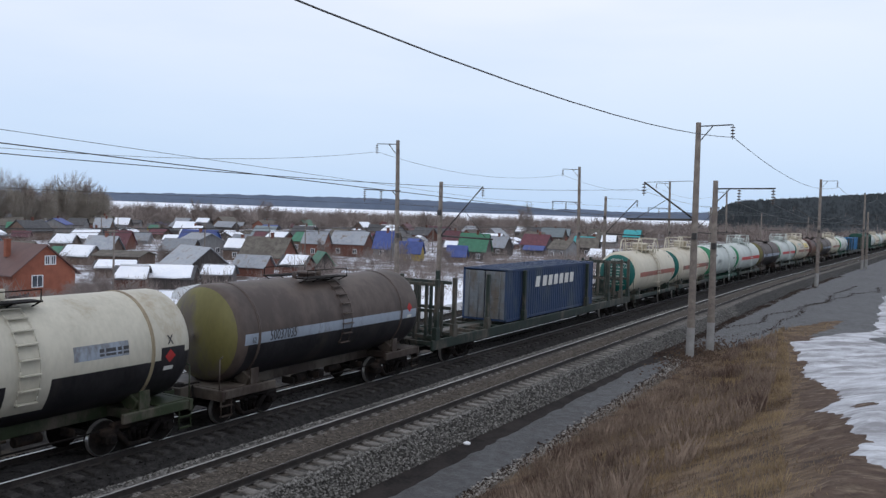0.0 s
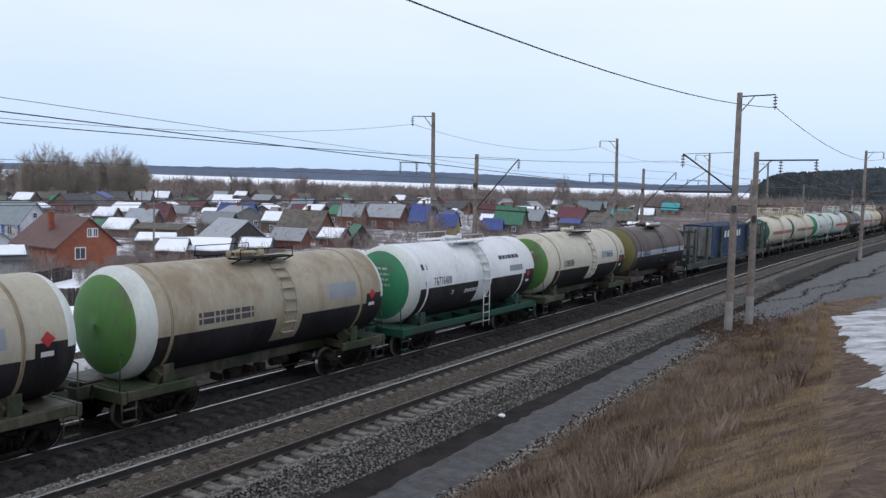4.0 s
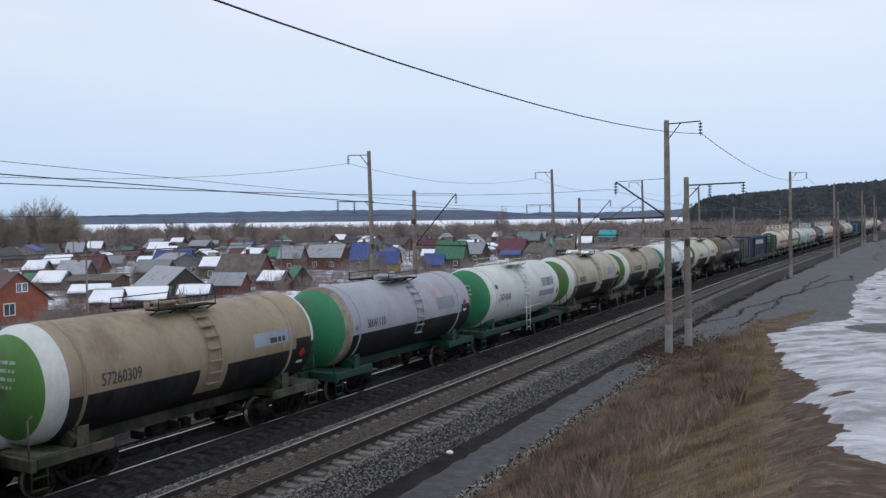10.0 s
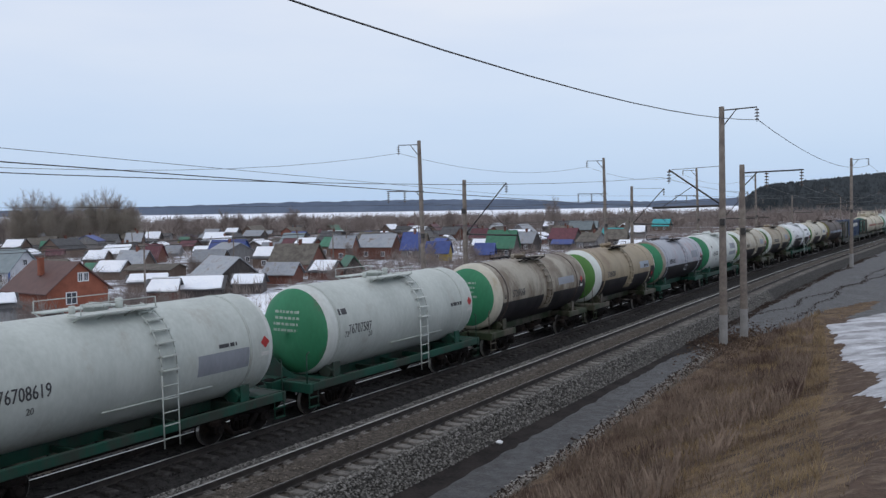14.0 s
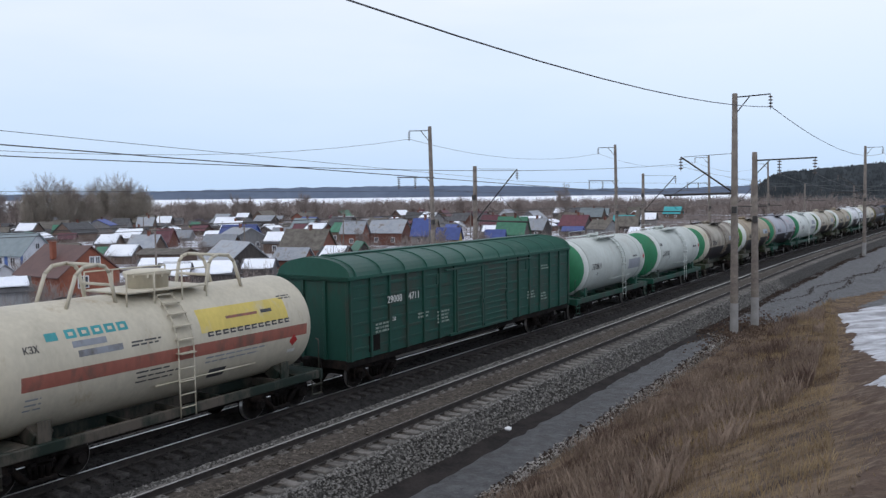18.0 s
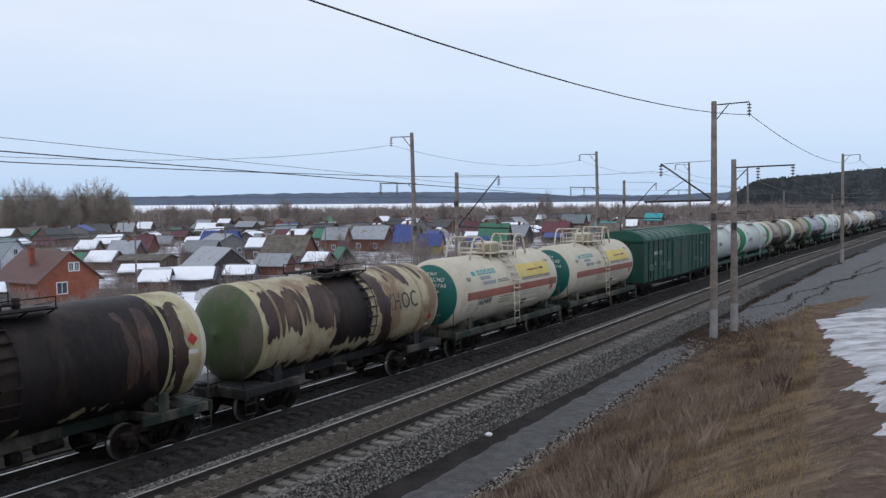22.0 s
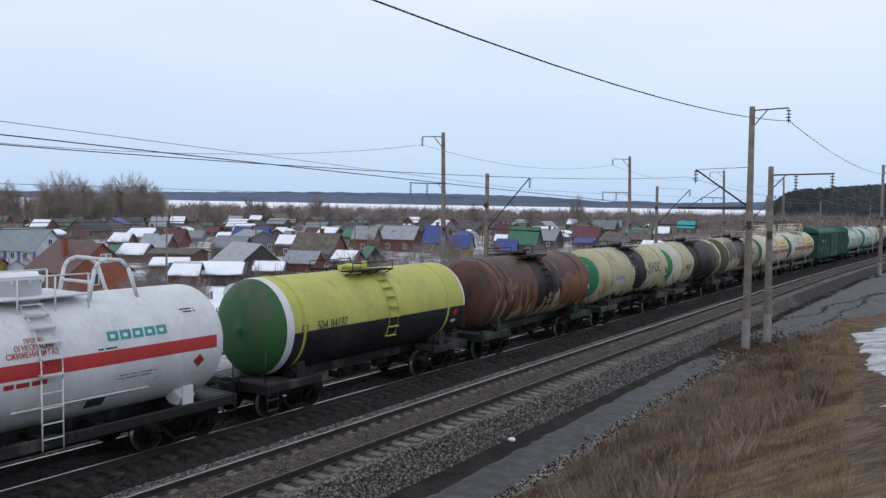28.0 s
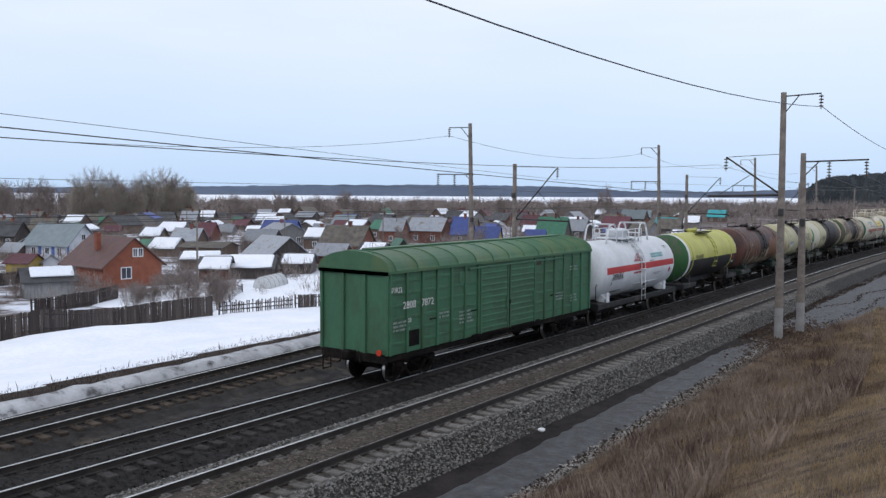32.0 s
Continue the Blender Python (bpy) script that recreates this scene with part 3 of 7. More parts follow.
def mast(x, y, z, h, lean, fittings, label, name="catenary_mast"):
    m = tagged(new(name), label, "railway mast", group="masts along the railway")
    m.matrix_basis = pose(x, y, z)
    part("concrete_post", mast_mesh(h, lean), m)
    for kind, args in fittings:
        bm = bmesh.new()
        if kind == "bracket":      # top bracket with one hanging insulator
            side, zt, reach = args
            rod(bm, (lean, 0, zt), (lean + side * reach, 0, zt + 0.05), 0.035, n=6)
            rod(bm, (lean * 0.9, 0, zt - 0.9), (lean + side * reach * 0.42, 0, zt), 0.028, n=6)
            part("top_bracket", bm_mesh("top_bracket", bm, IRON), m)
            bm = bmesh.new()
            insulator(bm, lean + side * reach, 0, zt + 0.03)
            part("insulator", bm_mesh("insulator", bm, GLASSY), m)
        elif kind == "crossarm":   # level arm with two hanging insulators and a brace
            side, zt, reach, hang = args
            rod(bm, (0, 0, zt), (side * reach, 0, zt + 0.06), 0.045, n=6)
            rod(bm, (0, 0, zt - 0.7), (side * reach * 0.22, 0, zt), 0.03, n=6)
            part("crossarm", bm_mesh("crossarm", bm, IRON), m)
            for q in hang:
                bm = bmesh.new()
                insulator(bm, side * q, 0, zt + 0.03, 5)
                part("insulator", bm_mesh("insulator", bm, GLASSY), m)
        elif kind == "cantilever":  # raked arm that carries the catenary
            side, z0, z1, reach = args
            rod(bm, (0, 0, z0), (side * reach, 0, z1), 0.045, n=8)
            rod(bm, (0, 0, z1 + 0.1), (side * reach * 0.95, 0, z1), 0.016, n=6)
            rod(bm, (0, 0, z0 + 0.05), (side * (reach + 0.9), 0, z0 - 0.02), 0.06, n=8)
            rod(bm, (side * reach * 0.55, 0, z0 + (z1 - z0) * 0.55), (side * (reach + 0.4), 0, z0), 0.02, n=6)
            part("cantilever", bm_mesh("cantilever", bm, IRON), m)
            bm = bmesh.new()
            insulator(bm, side * reach, 0, z1, 4)
            part("insulator", bm_mesh("insulator", bm, GLASSY), m)
        elif kind == "box":
            box(bm, 0, -0.22, args, 0.25, 0.2, 0.35, 0.02)
            part("switch_box", bm_mesh("switch_box", bm, IRON), m)
    return m


def wire(pts, r, label, sag=0.0, n=14, name="overhead_wire"):
    """One hanging wire through its supports."""
    cu = bpy.data.curves.new(name, "CURVE")
    cu.dimensions, cu.bevel_depth, cu.bevel_resolution = "3D", r, 1
    out = []
    for a, b in zip(pts[:-1], pts[1:]):
        a, b = Vector(a), Vector(b)
        for k in range(n + (b == Vector(pts[-1]))):
            u = k / n
            p = a.lerp(b, u)
            p.z -= sag * 4 * u * (1 - u)
            out.append(p)
    sp = cu.splines.new("POLY")
    sp.points.add(len(out) - 1)
    for q, p in zip(sp.points, out):
        q.co = (*p, 1)
    cu.materials.append(WIRE)
    return tagged(new(name, cu), label, "wire", group="overhead wires")


# right-hand row beside the near track: tall feeder mast and lower catenary mast, in pairs
ROW_R = [(45.0, -10.65), (105.5, -10.9), (154.0, -9.2), (206.0, -6.8), (258.0, -5.6)]
for i, (y, x) in enumerate(ROW_R):
    mast(x, y, -0.35, 11.75, -0.10, [("bracket", (1, 11.55, 1.75)), ("cantilever", (-1, 6.6, 8.6, 2.85)), ("box", 5.8)], "tall tapered concrete mast with a top bracket and painted foot", "feeder_mast")
    if i == 1:
        continue
    mast(x + 0.45, y + 2.7, -0.3, 8.8, -0.12, [("crossarm", (1, 8.35, 3.0, (1.15, 2.9))), ("box", 5.2)], "concrete catenary mast with a crossarm and two insulators")
# left-hand row beyond the far track
ROW_L = [(52.7, -34.13), (84.2, -31.8), (117.0, -31.0), (150.0, -30.0)]
for i, (y, x) in enumerate(ROW_L):
    mast(x, y, -2.6, 14.05, -0.35, [("bracket", (-1, 13.75, 1.85)), ("crossarm", (-1, 10.3, 3.3, (1.7, 3.2))), ("box", 7.0)], "tall concrete mast with a bracket and a crossarm of insulators", "feeder_mast")
ROW_C = [(52.0, -30.2), (84.5, -29.2), (117.5, -28.0)]
for y, x in ROW_C:
    mast(x, y, -1.8, 10.2, -0.05, [("cantilever", (1, 6.3, 9.9, 3.3)), ("box", 8.0)], "concrete catenary mast with a raked cantilever arm")
for y, x in [(130.0, -20.5 + 0.0), (196.0, -24.0), (262.0, -22.0)]:
    mast(x - 8, y, -1.8, 10.0, 0.0, [("cantilever", (1, 6.3, 9.0, 3.3))], "distant concrete catenary mast with a cantilever arm")

wire([(-8.95, -8, 10.6), (-8.95, 45.0, 10.6), (-9.1, 105.5, 10.55), (-7.4, 154, 10.55), (-5.0, 206, 10.5)], 0.017, "thick black feeder wire sagging between tall masts", 1.1)
wire([(-36.0, -8, 10.5), (-36.3, 52.7, 10.6)], 0.013, "thin wire on the top brackets of the far masts", 2.08)
wire([(-36.3, 52.7, 10.6), (-34.0, 84.2, 10.6), (-33.1, 117, 10.6), (-32, 150, 10.6)], 0.013, "thin wire on the top brackets of the far masts", 1.0)
for q in (1.7, 3.2):
    wire([(-34.13 - q, 52.7, 7.0), (-31.8 - q, 84.2, 7.0), (-31 - q, 117, 6.9), (-30 - q, 150, 6.9)], 0.010, "thin wire on the crossarms of the far masts", 0.5)
for q in (1.15, 2.9):
    wire([(-10.2 + q, 47.7, 7.3), (-10.45 + q, 108.2, 7.3), (-8.75 + q, 156.7, 7.3)], 0.010, "thin wire on the crossarms of the near masts", 0.9)


def catenary(line, supports, contact, sag, label, thick=0.010, hangers=True):
    """Carrier wire over its supports (y, height), contact wire below, hangers between."""
    wire([(line(y), y, z) for y, z in supports], thick, "carrier wire of the catenary over the " + label, sag)
    wire([(line(y), y, contact) for y, _ in supports], 0.009, "contact wire of the catenary over the " + label, 0.05)
    for (a, za), (b, zb) in zip(supports[:-1], supports[1:]):
        if a > 110 or not hangers:
            continue
        for k in range(1, 8):
            u = k / 8
            y = a + (b - a) * u
            x = line(a) + (line(b) - line(a)) * u
            zt = za + (zb - za) * u - sag * 4 * u * (1 - u)
            wire([(x, y, zt), (x, y, contact)], 0.004, "short hanger wire of the catenary", 0, 1, "hanger_wire")


catenary(near_line, [(-18, 7.9), (46, 7.9), (106, 7.9), (154, 7.9), (206, 7.9), (300, 7.9)], 5.8, 0.85, "near track", hangers=False)
catenary(mid_line, [(-12, 8.33), (52, 6.42), (84, 6.9), (117, 7.2), (150, 7.3), (200, 7.4)], 5.5, 0.06, "middle track", 0.016, hangers=False)
catenary(far_line, [(-12, 9.18), (52, 7.28), (84, 7.4), (117, 7.5), (150, 7.5)], 5.35, 0.04, "far track", hangers=False)
wire([(far_line(y), y, 6.62) for y in (-12, 52, 84, 117)], 0.008, "thin level wire over the far track", 0.05)


# ---- the village ----
def house(x, y, width, wall, roof, kind, roof_name, wall_name, turn=0.0, depth=None, windows=True, name="house", label=None, zg=None, chimney=None, overhang=0.35):
    """A gabled house; its ridge runs across the view (s) or along it (g)."""
    z = (ground_z(x, y) if zg is None else zg) - 0.1
    depth = depth or (max(3.5, min(width * 0.8, 8.0)) if kind == "s" else width * 1.3)
    face = math.degrees(math.atan2(-x, y))
    h = tagged(new(name), label or f"{NAMES_W[wall_name]} {'shed' if wall < 2.0 else 'house'} with a {NAMES_R[roof_name]} gabled roof", "shed" if wall < 2.0 else "house", group="houses of the village")
    h.matrix_basis = pose(x, y, z, 0, 0, face + turn)
    lx, ly = (width / 2, depth / 2) if kind == "s" else (depth / 2, width / 2)
    rot = 0 if kind == "s" else 90
    bm = bmesh.new()
    # walls with gables: ridge along local x
    pts = [(-lx, -ly), (lx, -ly), (lx, ly), (-lx, ly)]
    lo = [bm.verts.new((px, py, -0.6)) for px, py in pts]
    hi = [bm.verts.new((px, py, wall)) for px, py in pts]
    g0, g1 = bm.verts.new((-lx, 0, wall + roof)), bm.verts.new((lx, 0, wall + roof))
    for i in range(4):
        k = (i + 1) % 4
        bm.faces.new((lo[i], lo[k], hi[k], hi[i]))
    bm.faces.new((hi[1], hi[2], g1))
    bm.faces.new((hi[3], hi[0], g0))
    part("wall_shell", bm_mesh("wall_shell", bm, WALL[wall_name]), h, pose(0, 0, 0, 0, 0, rot))
    o, th = overhang, 0.12
    drop = o * roof / ly
    for s in (-1, 1):
        bm = bmesh.new()
        a = [(-lx - o, s * (ly + o), wall - drop), (lx + o, s * (ly + o), wall - drop), (lx + o, 0, wall + roof), (-lx - o, 0, wall + roof)]
        b0 = [bm.verts.new(p) for p in a]
        b1 = [bm.verts.new((p[0], p[1], p[2] + th)) for p in a]
        bm.faces.new(b0)
        bm.faces.new(b1)
        for i in range(4):
            k = (i + 1) % 4
            bm.faces.new((b0[i], b0[k], b1[k], b1[i]))
        part("roof_slope", bm_mesh("roof_slope", bm, ROOF["dark" if roof_name == "snow" else roof_name]), h, pose(0, 0, 0, 0, 0, rot))
        if roof_name == "snow":
            bm = bmesh.new()
            rs = random.Random(int(x * 7 + y * 13 + s))
            ex, top = lx + o - rs.uniform(0.1, 0.5), rs.uniform(0.02, 0.18)
            low, thick = rs.uniform(0.80, 1.0), rs.uniform(0.16, 0.32)
            q = [(-ex, low), (-ex * 0.4, low * rs.uniform(0.9, 1.0)), (ex * 0.3, low), (ex, low * rs.uniform(0.85, 1.0)), (ex, top), (-ex + rs.uniform(0, 0.6), top)]
            low_v, up_v = [], []
            for px, u in q:
                py, pz = s * u * (ly + o), wall + roof - u * (roof + drop) + th
                low_v.append(bm.verts.new((px, py, pz)))
                up_v.append(bm.verts.new((px * 0.97, py * 0.98 if u > 0.5 else py + s * 0.03, pz + thick)))
            bm.faces.new(low_v)
            bm.faces.new(up_v)
            for i in range(6):
                bm.faces.new((low_v[i], low_v[(i + 1) % 6], up_v[(i + 1) % 6], up_v[i]))
            part("roof_snow", bm_mesh("roof_snow", bm, SNOW), h, pose(0, 0, 0, 0, 0, rot), "slab of melting snow")
    if windows and wall >= 1.9:
        n = max(1, int(width / 2.8))
        for k in range(n):
            wx = -width / 2 + width * (k + 0.5) / n
            wy = -(ly if kind == "s" else lx) - 0.03
            window(h, wx, wy, min(1.35, wall * 0.5), 0.9, 1.05)
    if chimney:
        bm = bmesh.new()
        box(bm, chimney, 0, wall + roof + 0.2, 0.5, 0.5, 1.2, 0.02)
        box(bm, chimney, 0, wall + roof + 0.82, 0.62, 0.62, 0.1, 0.01)
        part("chimney", bm_mesh("chimney", bm, WALL["brick"]), h, pose(0, 0, 0, 0, 0, rot))
    return h


def window(h, x, y, z, w, t, rot=0):
    bm = bmesh.new()
    for s in (-1, 1):
        box(bm, s * w / 2, 0, 0, 0.10, 0.10, t + 0.1, 0.01)
        box(bm, 0, 0, s * t / 2, w + 0.1, 0.10, 0.10, 0.01)
    box(bm, 0, 0, 0, 0.05, 0.07, t, 0.0)
    m = pose(0, 0, 0, 0, 0, rot) @ pose(x, y, z)
    f = part("window_frame", bm_mesh("window_frame", bm, WHITEPAINT), h, m)
    bm = bmesh.new()
    box(bm, 0, 0.02, 0, w - 0.06, 0.03, t - 0.06)
    part("pane", bm_mesh("pane", bm, PANE), f)


NAMES_R = {"snow": "snow-covered", "tin": "grey tin", "maroon": "maroon", "green": "green", "blue": "blue", "teal": "grey-teal", "tealb": "teal", "bark": "weathered slate", "dark": "dark", "brown": "brown metal"}
NAMES_W = {"grey": "grey boarded", "white": "white", "wood": "brown boarded", "brick": "red brick", "dark": "dark boarded", "yellow": "yellow", "green": "green", "blue": "blue", "tealb": "teal", "orange": "orange brick"}
HOUSES = [
    (-136.3, 73.2, 3.9, 1.6, 1.1, 's', 'tin', 'wood'),
    (-113.8, 62.4, 4.2, 1.6, 0.9, 's', 'maroon', 'yellow'),
    (-113.1, 65.2, 2.4, 1.6, 0.9, 'g', 'tin', 'white'),
    (-161.7, 118.0, 6.9, 2.5, 2.0, 's', 'snow', 'wood'),
    (-135.6, 97.7, 2.0, 1.6, 0.8, 's', 'green', 'green'),
    (-124.3, 93.7, 5.9, 1.6, 1.4, 's', 'snow', 'wood'),
    (-126.2, 99.7, 6.4, 2.1, 2.4, 's', 'tin', 'wood'),
    (-160.5, 132.1, 6.3, 2.0, 3.5, 's', 'maroon', 'brick'),
    (-108.9, 90.0, 8.3, 2.5, 0.6, 's', 'bark', 'wood'),
    (-99.8, 81.0, 5.2, 1.6, 1.0, 's', 'snow', 'wood'),
    (-86.2, 72.4, 3.6, 1.6, 1.5, 's', 'snow', 'brick'),
    (-85.0, 77.3, 6.2, 1.6, 1.6, 's', 'snow', 'dark'),
    (-90.8, 87.2, 7.2, 2.3, 2.6, 'g', 'tin', 'dark'),
    (-125.9, 117.3, 7.0, 2.1, 1.8, 's', 'tin', 'wood'),
    (-83.7, 84.8, 4.0, 1.6, 1.3, 's', 'snow', 'dark'),
    (-90.7, 99.3, 5.7, 1.6, 1.4, 's', 'tin', 'brick'),
    (-117.6, 124.6, 5.6, 2.4, 1.7, 's', 'snow', 'wood'),
    (-100.6, 113.9, 9.1, 2.3, 2.8, 's', 'bark', 'brick'),
    (-147.9, 143.6, 11.5, 3.1, 3.1, 's', 'blue', 'blue'),
    (-134.2, 130.8, 7.1, 3.2, 1.6, 'g', 'tin', 'grey'),
    (-156.5, 167.0, 6.3, 2.3, 2.0, 's', 'tin', 'wood'),
    (-165.8, 187.1, 9.4, 2.6, 2.2, 's', 'maroon', 'wood'),
    (-118.8, 150.4, 5.9, 3.3, 2.2, 's', 'tin', 'brick'),
    (-115.7, 159.4, 9.4, 3.1, 2.4, 's', 'tin', 'brick'),
    (-107.3, 160.8, 4.9, 2.8, 3.0, 's', 'blue', 'grey'),
    (-98.1, 157.2, 5.7, 2.0, 2.0, 's', 'blue', 'yellow'),
    (-88.6, 113.5, 3.3, 1.6, 1.9, 'g', 'green', 'dark'),
    (-88.6, 107.1, 5.2, 1.6, 1.3, 's', 'snow', 'brick'),
    (-89.4, 170.7, 7.4, 2.7, 3.2, 's', 'green', 'dark'),
    (-88.3, 160.4, 4.6, 1.6, 1.8, 's', 'blue', 'wood'),
    (-126.9, 308.3, 12.8, 3.7, 3.9, 's', 'teal', 'wood'),
    (-100.7, 229.0, 8.8, 2.1, 2.8, 's', 'dark', 'dark'),
    (-97.8, 264.4, 9.1, 2.5, 2.9, 's', 'tealb', 'tealb'),
    (-117.4, 379.7, 10.6, 3.3, 3.5, 's', 'tealb', 'wood'),
    (-172.6, 298.3, 11.9, 3.0, 3.4, 's', 'maroon', 'brick'),
    (-147.1, 241.5, 5.3, 1.9, 1.9, 'g', 'snow', 'white'),
    (-139.2, 278.9, 12.3, 2.5, 2.1, 's', 'snow', 'brick'),
    (-249.3, 283.6, 10.0, 2.2, 2.2, 's', 'blue', 'grey'),
    (-214.1, 323.3, 12.9, 2.6, 3.1, 's', 'snow', 'grey'),
    (-205.6, 183.2, 7.5, 2.3, 2.0, 's', 'maroon', 'wood'),
    (-179.5, 154.3, 5.3, 1.8, 2.1, 's', 'tin', 'grey'),
    (-102.0, 301.0, 8.1, 2.4, 2.8, 's', 'snow', 'grey'),
    (-68.2, 195.8, 8.0, 1.6, 2.1, 's', 'snow', 'dark'),
    (-117.0, 223.5, 6.7, 1.7, 1.7, 's', 'maroon', 'brick'),
    (-189.6, 261.0, 8.6, 1.7, 2.1, 's', 'snow', 'wood'),
]
rnd = random.Random(4)
for i, (x, y, wd, wl, rf, kind, rn, wn) in enumerate(HOUSES):
    face = math.degrees(math.atan2(-x, y))
    if kind == "s" and 9 <= i <= 14 and rn == "snow":
        house(x, y, wd, wl, rf * 0.85, kind, rn, wn, turn=rnd.uniform(-14, -4), windows=False)
        continue
    if math.hypot(x, y) > 200:
        wd, wl, rf = wd * 0.8, wl * 0.75, rf * 0.72
    if kind == "s":
        house(x, y, wd * 0.86, wl, rf * 1.12, kind, rn, wn, turn=-0.62 * face + rnd.uniform(-8, 8), depth=max(3.2, wd * 0.72), chimney=0.6 if rnd.random() < 0.4 and wl > 2 else None)
        continue
    house(x, y, wd * 0.9, wl, rf, kind, rn, wn, turn=rnd.uniform(18, 32), chimney=0.6 if rnd.random() < 0.4 and wl > 2 else None)
# ---- two houses that stand out ----
hb = house(-89.7, 59.8, 7.4, 2.7, 3.0, "g", "brown", "orange", turn=30, depth=9.0, windows=False, label="orange brick house with a brown metal gabled roof", overhang=0.45)
window(hb, -0.9, -4.53, 1.75, 1.25, 1.3)
window(hb, 0.25, -4.53, 4.05, 0.55, 0.95)
window(hb, 0.95, -4.53, 4.05, 0.55, 0.95)
bm = bmesh.new()
box(bm, -1.9, -0.2, 5.2, 0.55, 0.55, 1.9, 0.02)
box(bm, -1.9, -0.2, 6.2, 0.68, 0.68, 0.12, 0.02)
part("chimney", bm_mesh("chimney", bm, WALL["orange"]), hb)
hw = house(-130.8, 77.9, 6.2, 3.0, 3.0, "g", "teal", "white", turn=42, depth=9.5, windows=False, label="white house with blue trim and a grey tin roof", overhang=0.5)
for yy in (-2.8, 0.2, 2.9):
    window(hw, yy, -3.13, 1.7, 0.95, 1.3, rot=-90)
window(hw, 0, -4.79, 4.0, 0.8, 0.9)
for xx in (-3.1, 3.1):
    bm = bmesh.new()
    box(bm, xx, -4.74, 1.4, 0.4, 0.12, 3.1, 0.02)
    part("blue_corner_board", bm_mesh("blue_corner_board", bm, WALL["blue"]), hw)
for y0 in (1.5, -1.4):
    bm = bmesh.new()
    box(bm, y0, -3.14, 1.4, 0.7, 0.06, 2.9, 0.02)
    part("blue_panel", bm_mesh("blue_panel", bm, WALL["blue"]), hw, pose(0, 0, 0, 0, 0, -90))
sh = house(-85.5, 49.3, 4.8, 1.9, 1.2, "s", "dark", "grey", turn=8, windows=False, label="grey boarded shed with a slab of roof snow")
bm = bmesh.new()
a = math.atan2(1.2, 1.92)
box(bm, 0.3, -1.05, 2.78, 4.2, 1.7, 0.22, 0.08, Matrix.Rotation(a, 4, "X"))
part("roof_snow", bm_mesh("roof_snow", bm, SNOW), sh)


# ---- fences ----
def fence_run(pts, height, step, wide, gap_chance, label, ragged=0.05):
    f = tagged(new("board_fence"), label, "fence", group="fences by the snow field")
    bm = bmesh.new()
    box(bm, 0, 0, 0.5, 1, 0.025, 1.0)
    me = bm_mesh("board", bm, FENCE)
    rr = random.Random(9)
    total = 0.0
    for (xa, ya), (xb, yb) in zip(pts[:-1], pts[1:]):
        d = math.hypot(xb - xa, yb - ya)
        n = max(1, int(d / step))
        ang = math.degrees(math.atan2(yb - ya, xb - xa))
        for k in range(n):
            if rr.random() < gap_chance:
                continue
            u = (k + 0.5) / n
            x, y = xa + (xb - xa) * u, ya + (yb - ya) * u
            z = ground_z(x, y) - 0.25
            b = part("board", me, f, pose(x, y, z, rr.uniform(-1, 1), rr.uniform(-1.2, 1.2), ang) @ Matrix.Diagonal((wide, 1, height + 0.25 + rr.uniform(-ragged, ragged), 1)))
        bm = bmesh.new()
        za, zb = ground_z(xa, ya), ground_z(xb, yb)
        for h in (0.35, height - 0.3):
            rod(bm, (xa, ya + 0.06, za + h), (xb, yb + 0.06, zb + h), 0.045, n=4)
        rod(bm, (xa, ya + 0.1, za - 0.3), (xa, ya + 0.1, za + height), 0.07, n=6)
        part("fence_rail", bm_mesh("fence_rail", bm, FENCE), f)
    return f


fence_run([(-59.0, 16.0), (-58.0, 23.0), (-56.6, 29.4), (-56.0, 32.0), (-57.4, 34.8), (-58.6, 38.2), (-57.6, 42.5), (-55.6, 46.4)], 1.65, 0.155, 0.16, 0.0, "weathered grey board fence along the snow field")
fence_run([(-55.4, 46.8), (-54.2, 50.0), (-53.0, 53.0)], 1.0, 0.16, 0.09, 0.12, "low ragged picket fence half buried in snow", 0.12)
fence_run([(-53.0, 53.2), (-51.8, 56.2)], 1.15, 0.155, 0.148, 0.05, "leaning weathered board fence in the snow")
fence_run([(-72, 40), (-74, 47), (-77, 52)], 1.4, 0.2, 0.19, 0.05, "weathered garden fence among bushes")
fence_run([(-66, 57), (-72, 64), (-82, 67)], 0.9, 0.6, 0.07, 0.0, "thin post fence across a snowy garden")
fence_run([(-95, 45), (-99, 52), (-103, 60)], 1.5, 0.2, 0.19, 0.05, "dark board fence beside the brick house")

# greenhouse hoops under film
g = tagged(new("garden_tunnel"), "low hooped garden tunnel in the snow", "greenhouse")
g.matrix_basis = pose(-74.3, 70.6, ground_z(-74.3, 70.6), 0, 0, 112)
bm = bmesh.new()
prof = [(-1.1 * math.cos(math.pi * i / 12), 1.35 * math.sin(math.pi * i / 12)) for i in range(13)]
rows = [[bm.verts.new((y, x, z)) for x, z in prof] for y in (-2.4, 2.4)]
for i in range(12):
    f = bm.faces.new((rows[0][i], rows[0][i + 1], rows[1][i + 1], rows[1][i]))
    f.smooth = True
bm.faces.new(rows[0])
bm.faces.new(rows[1])
part("film_cover", bm_mesh("film_cover", bm, tint("milky_film", (0.50, 0.52, 0.53), rough=0.5)), g)
for y in (-2.4, -1.2, 0, 1.2, 2.4):
    bm = bmesh.new()
    pipe(bm, [(y, x * 1.015, z * 1.015) for x, z in prof], 0.03, 5)
    part("hoop", bm_mesh("hoop", bm, POLE_BASE), g)


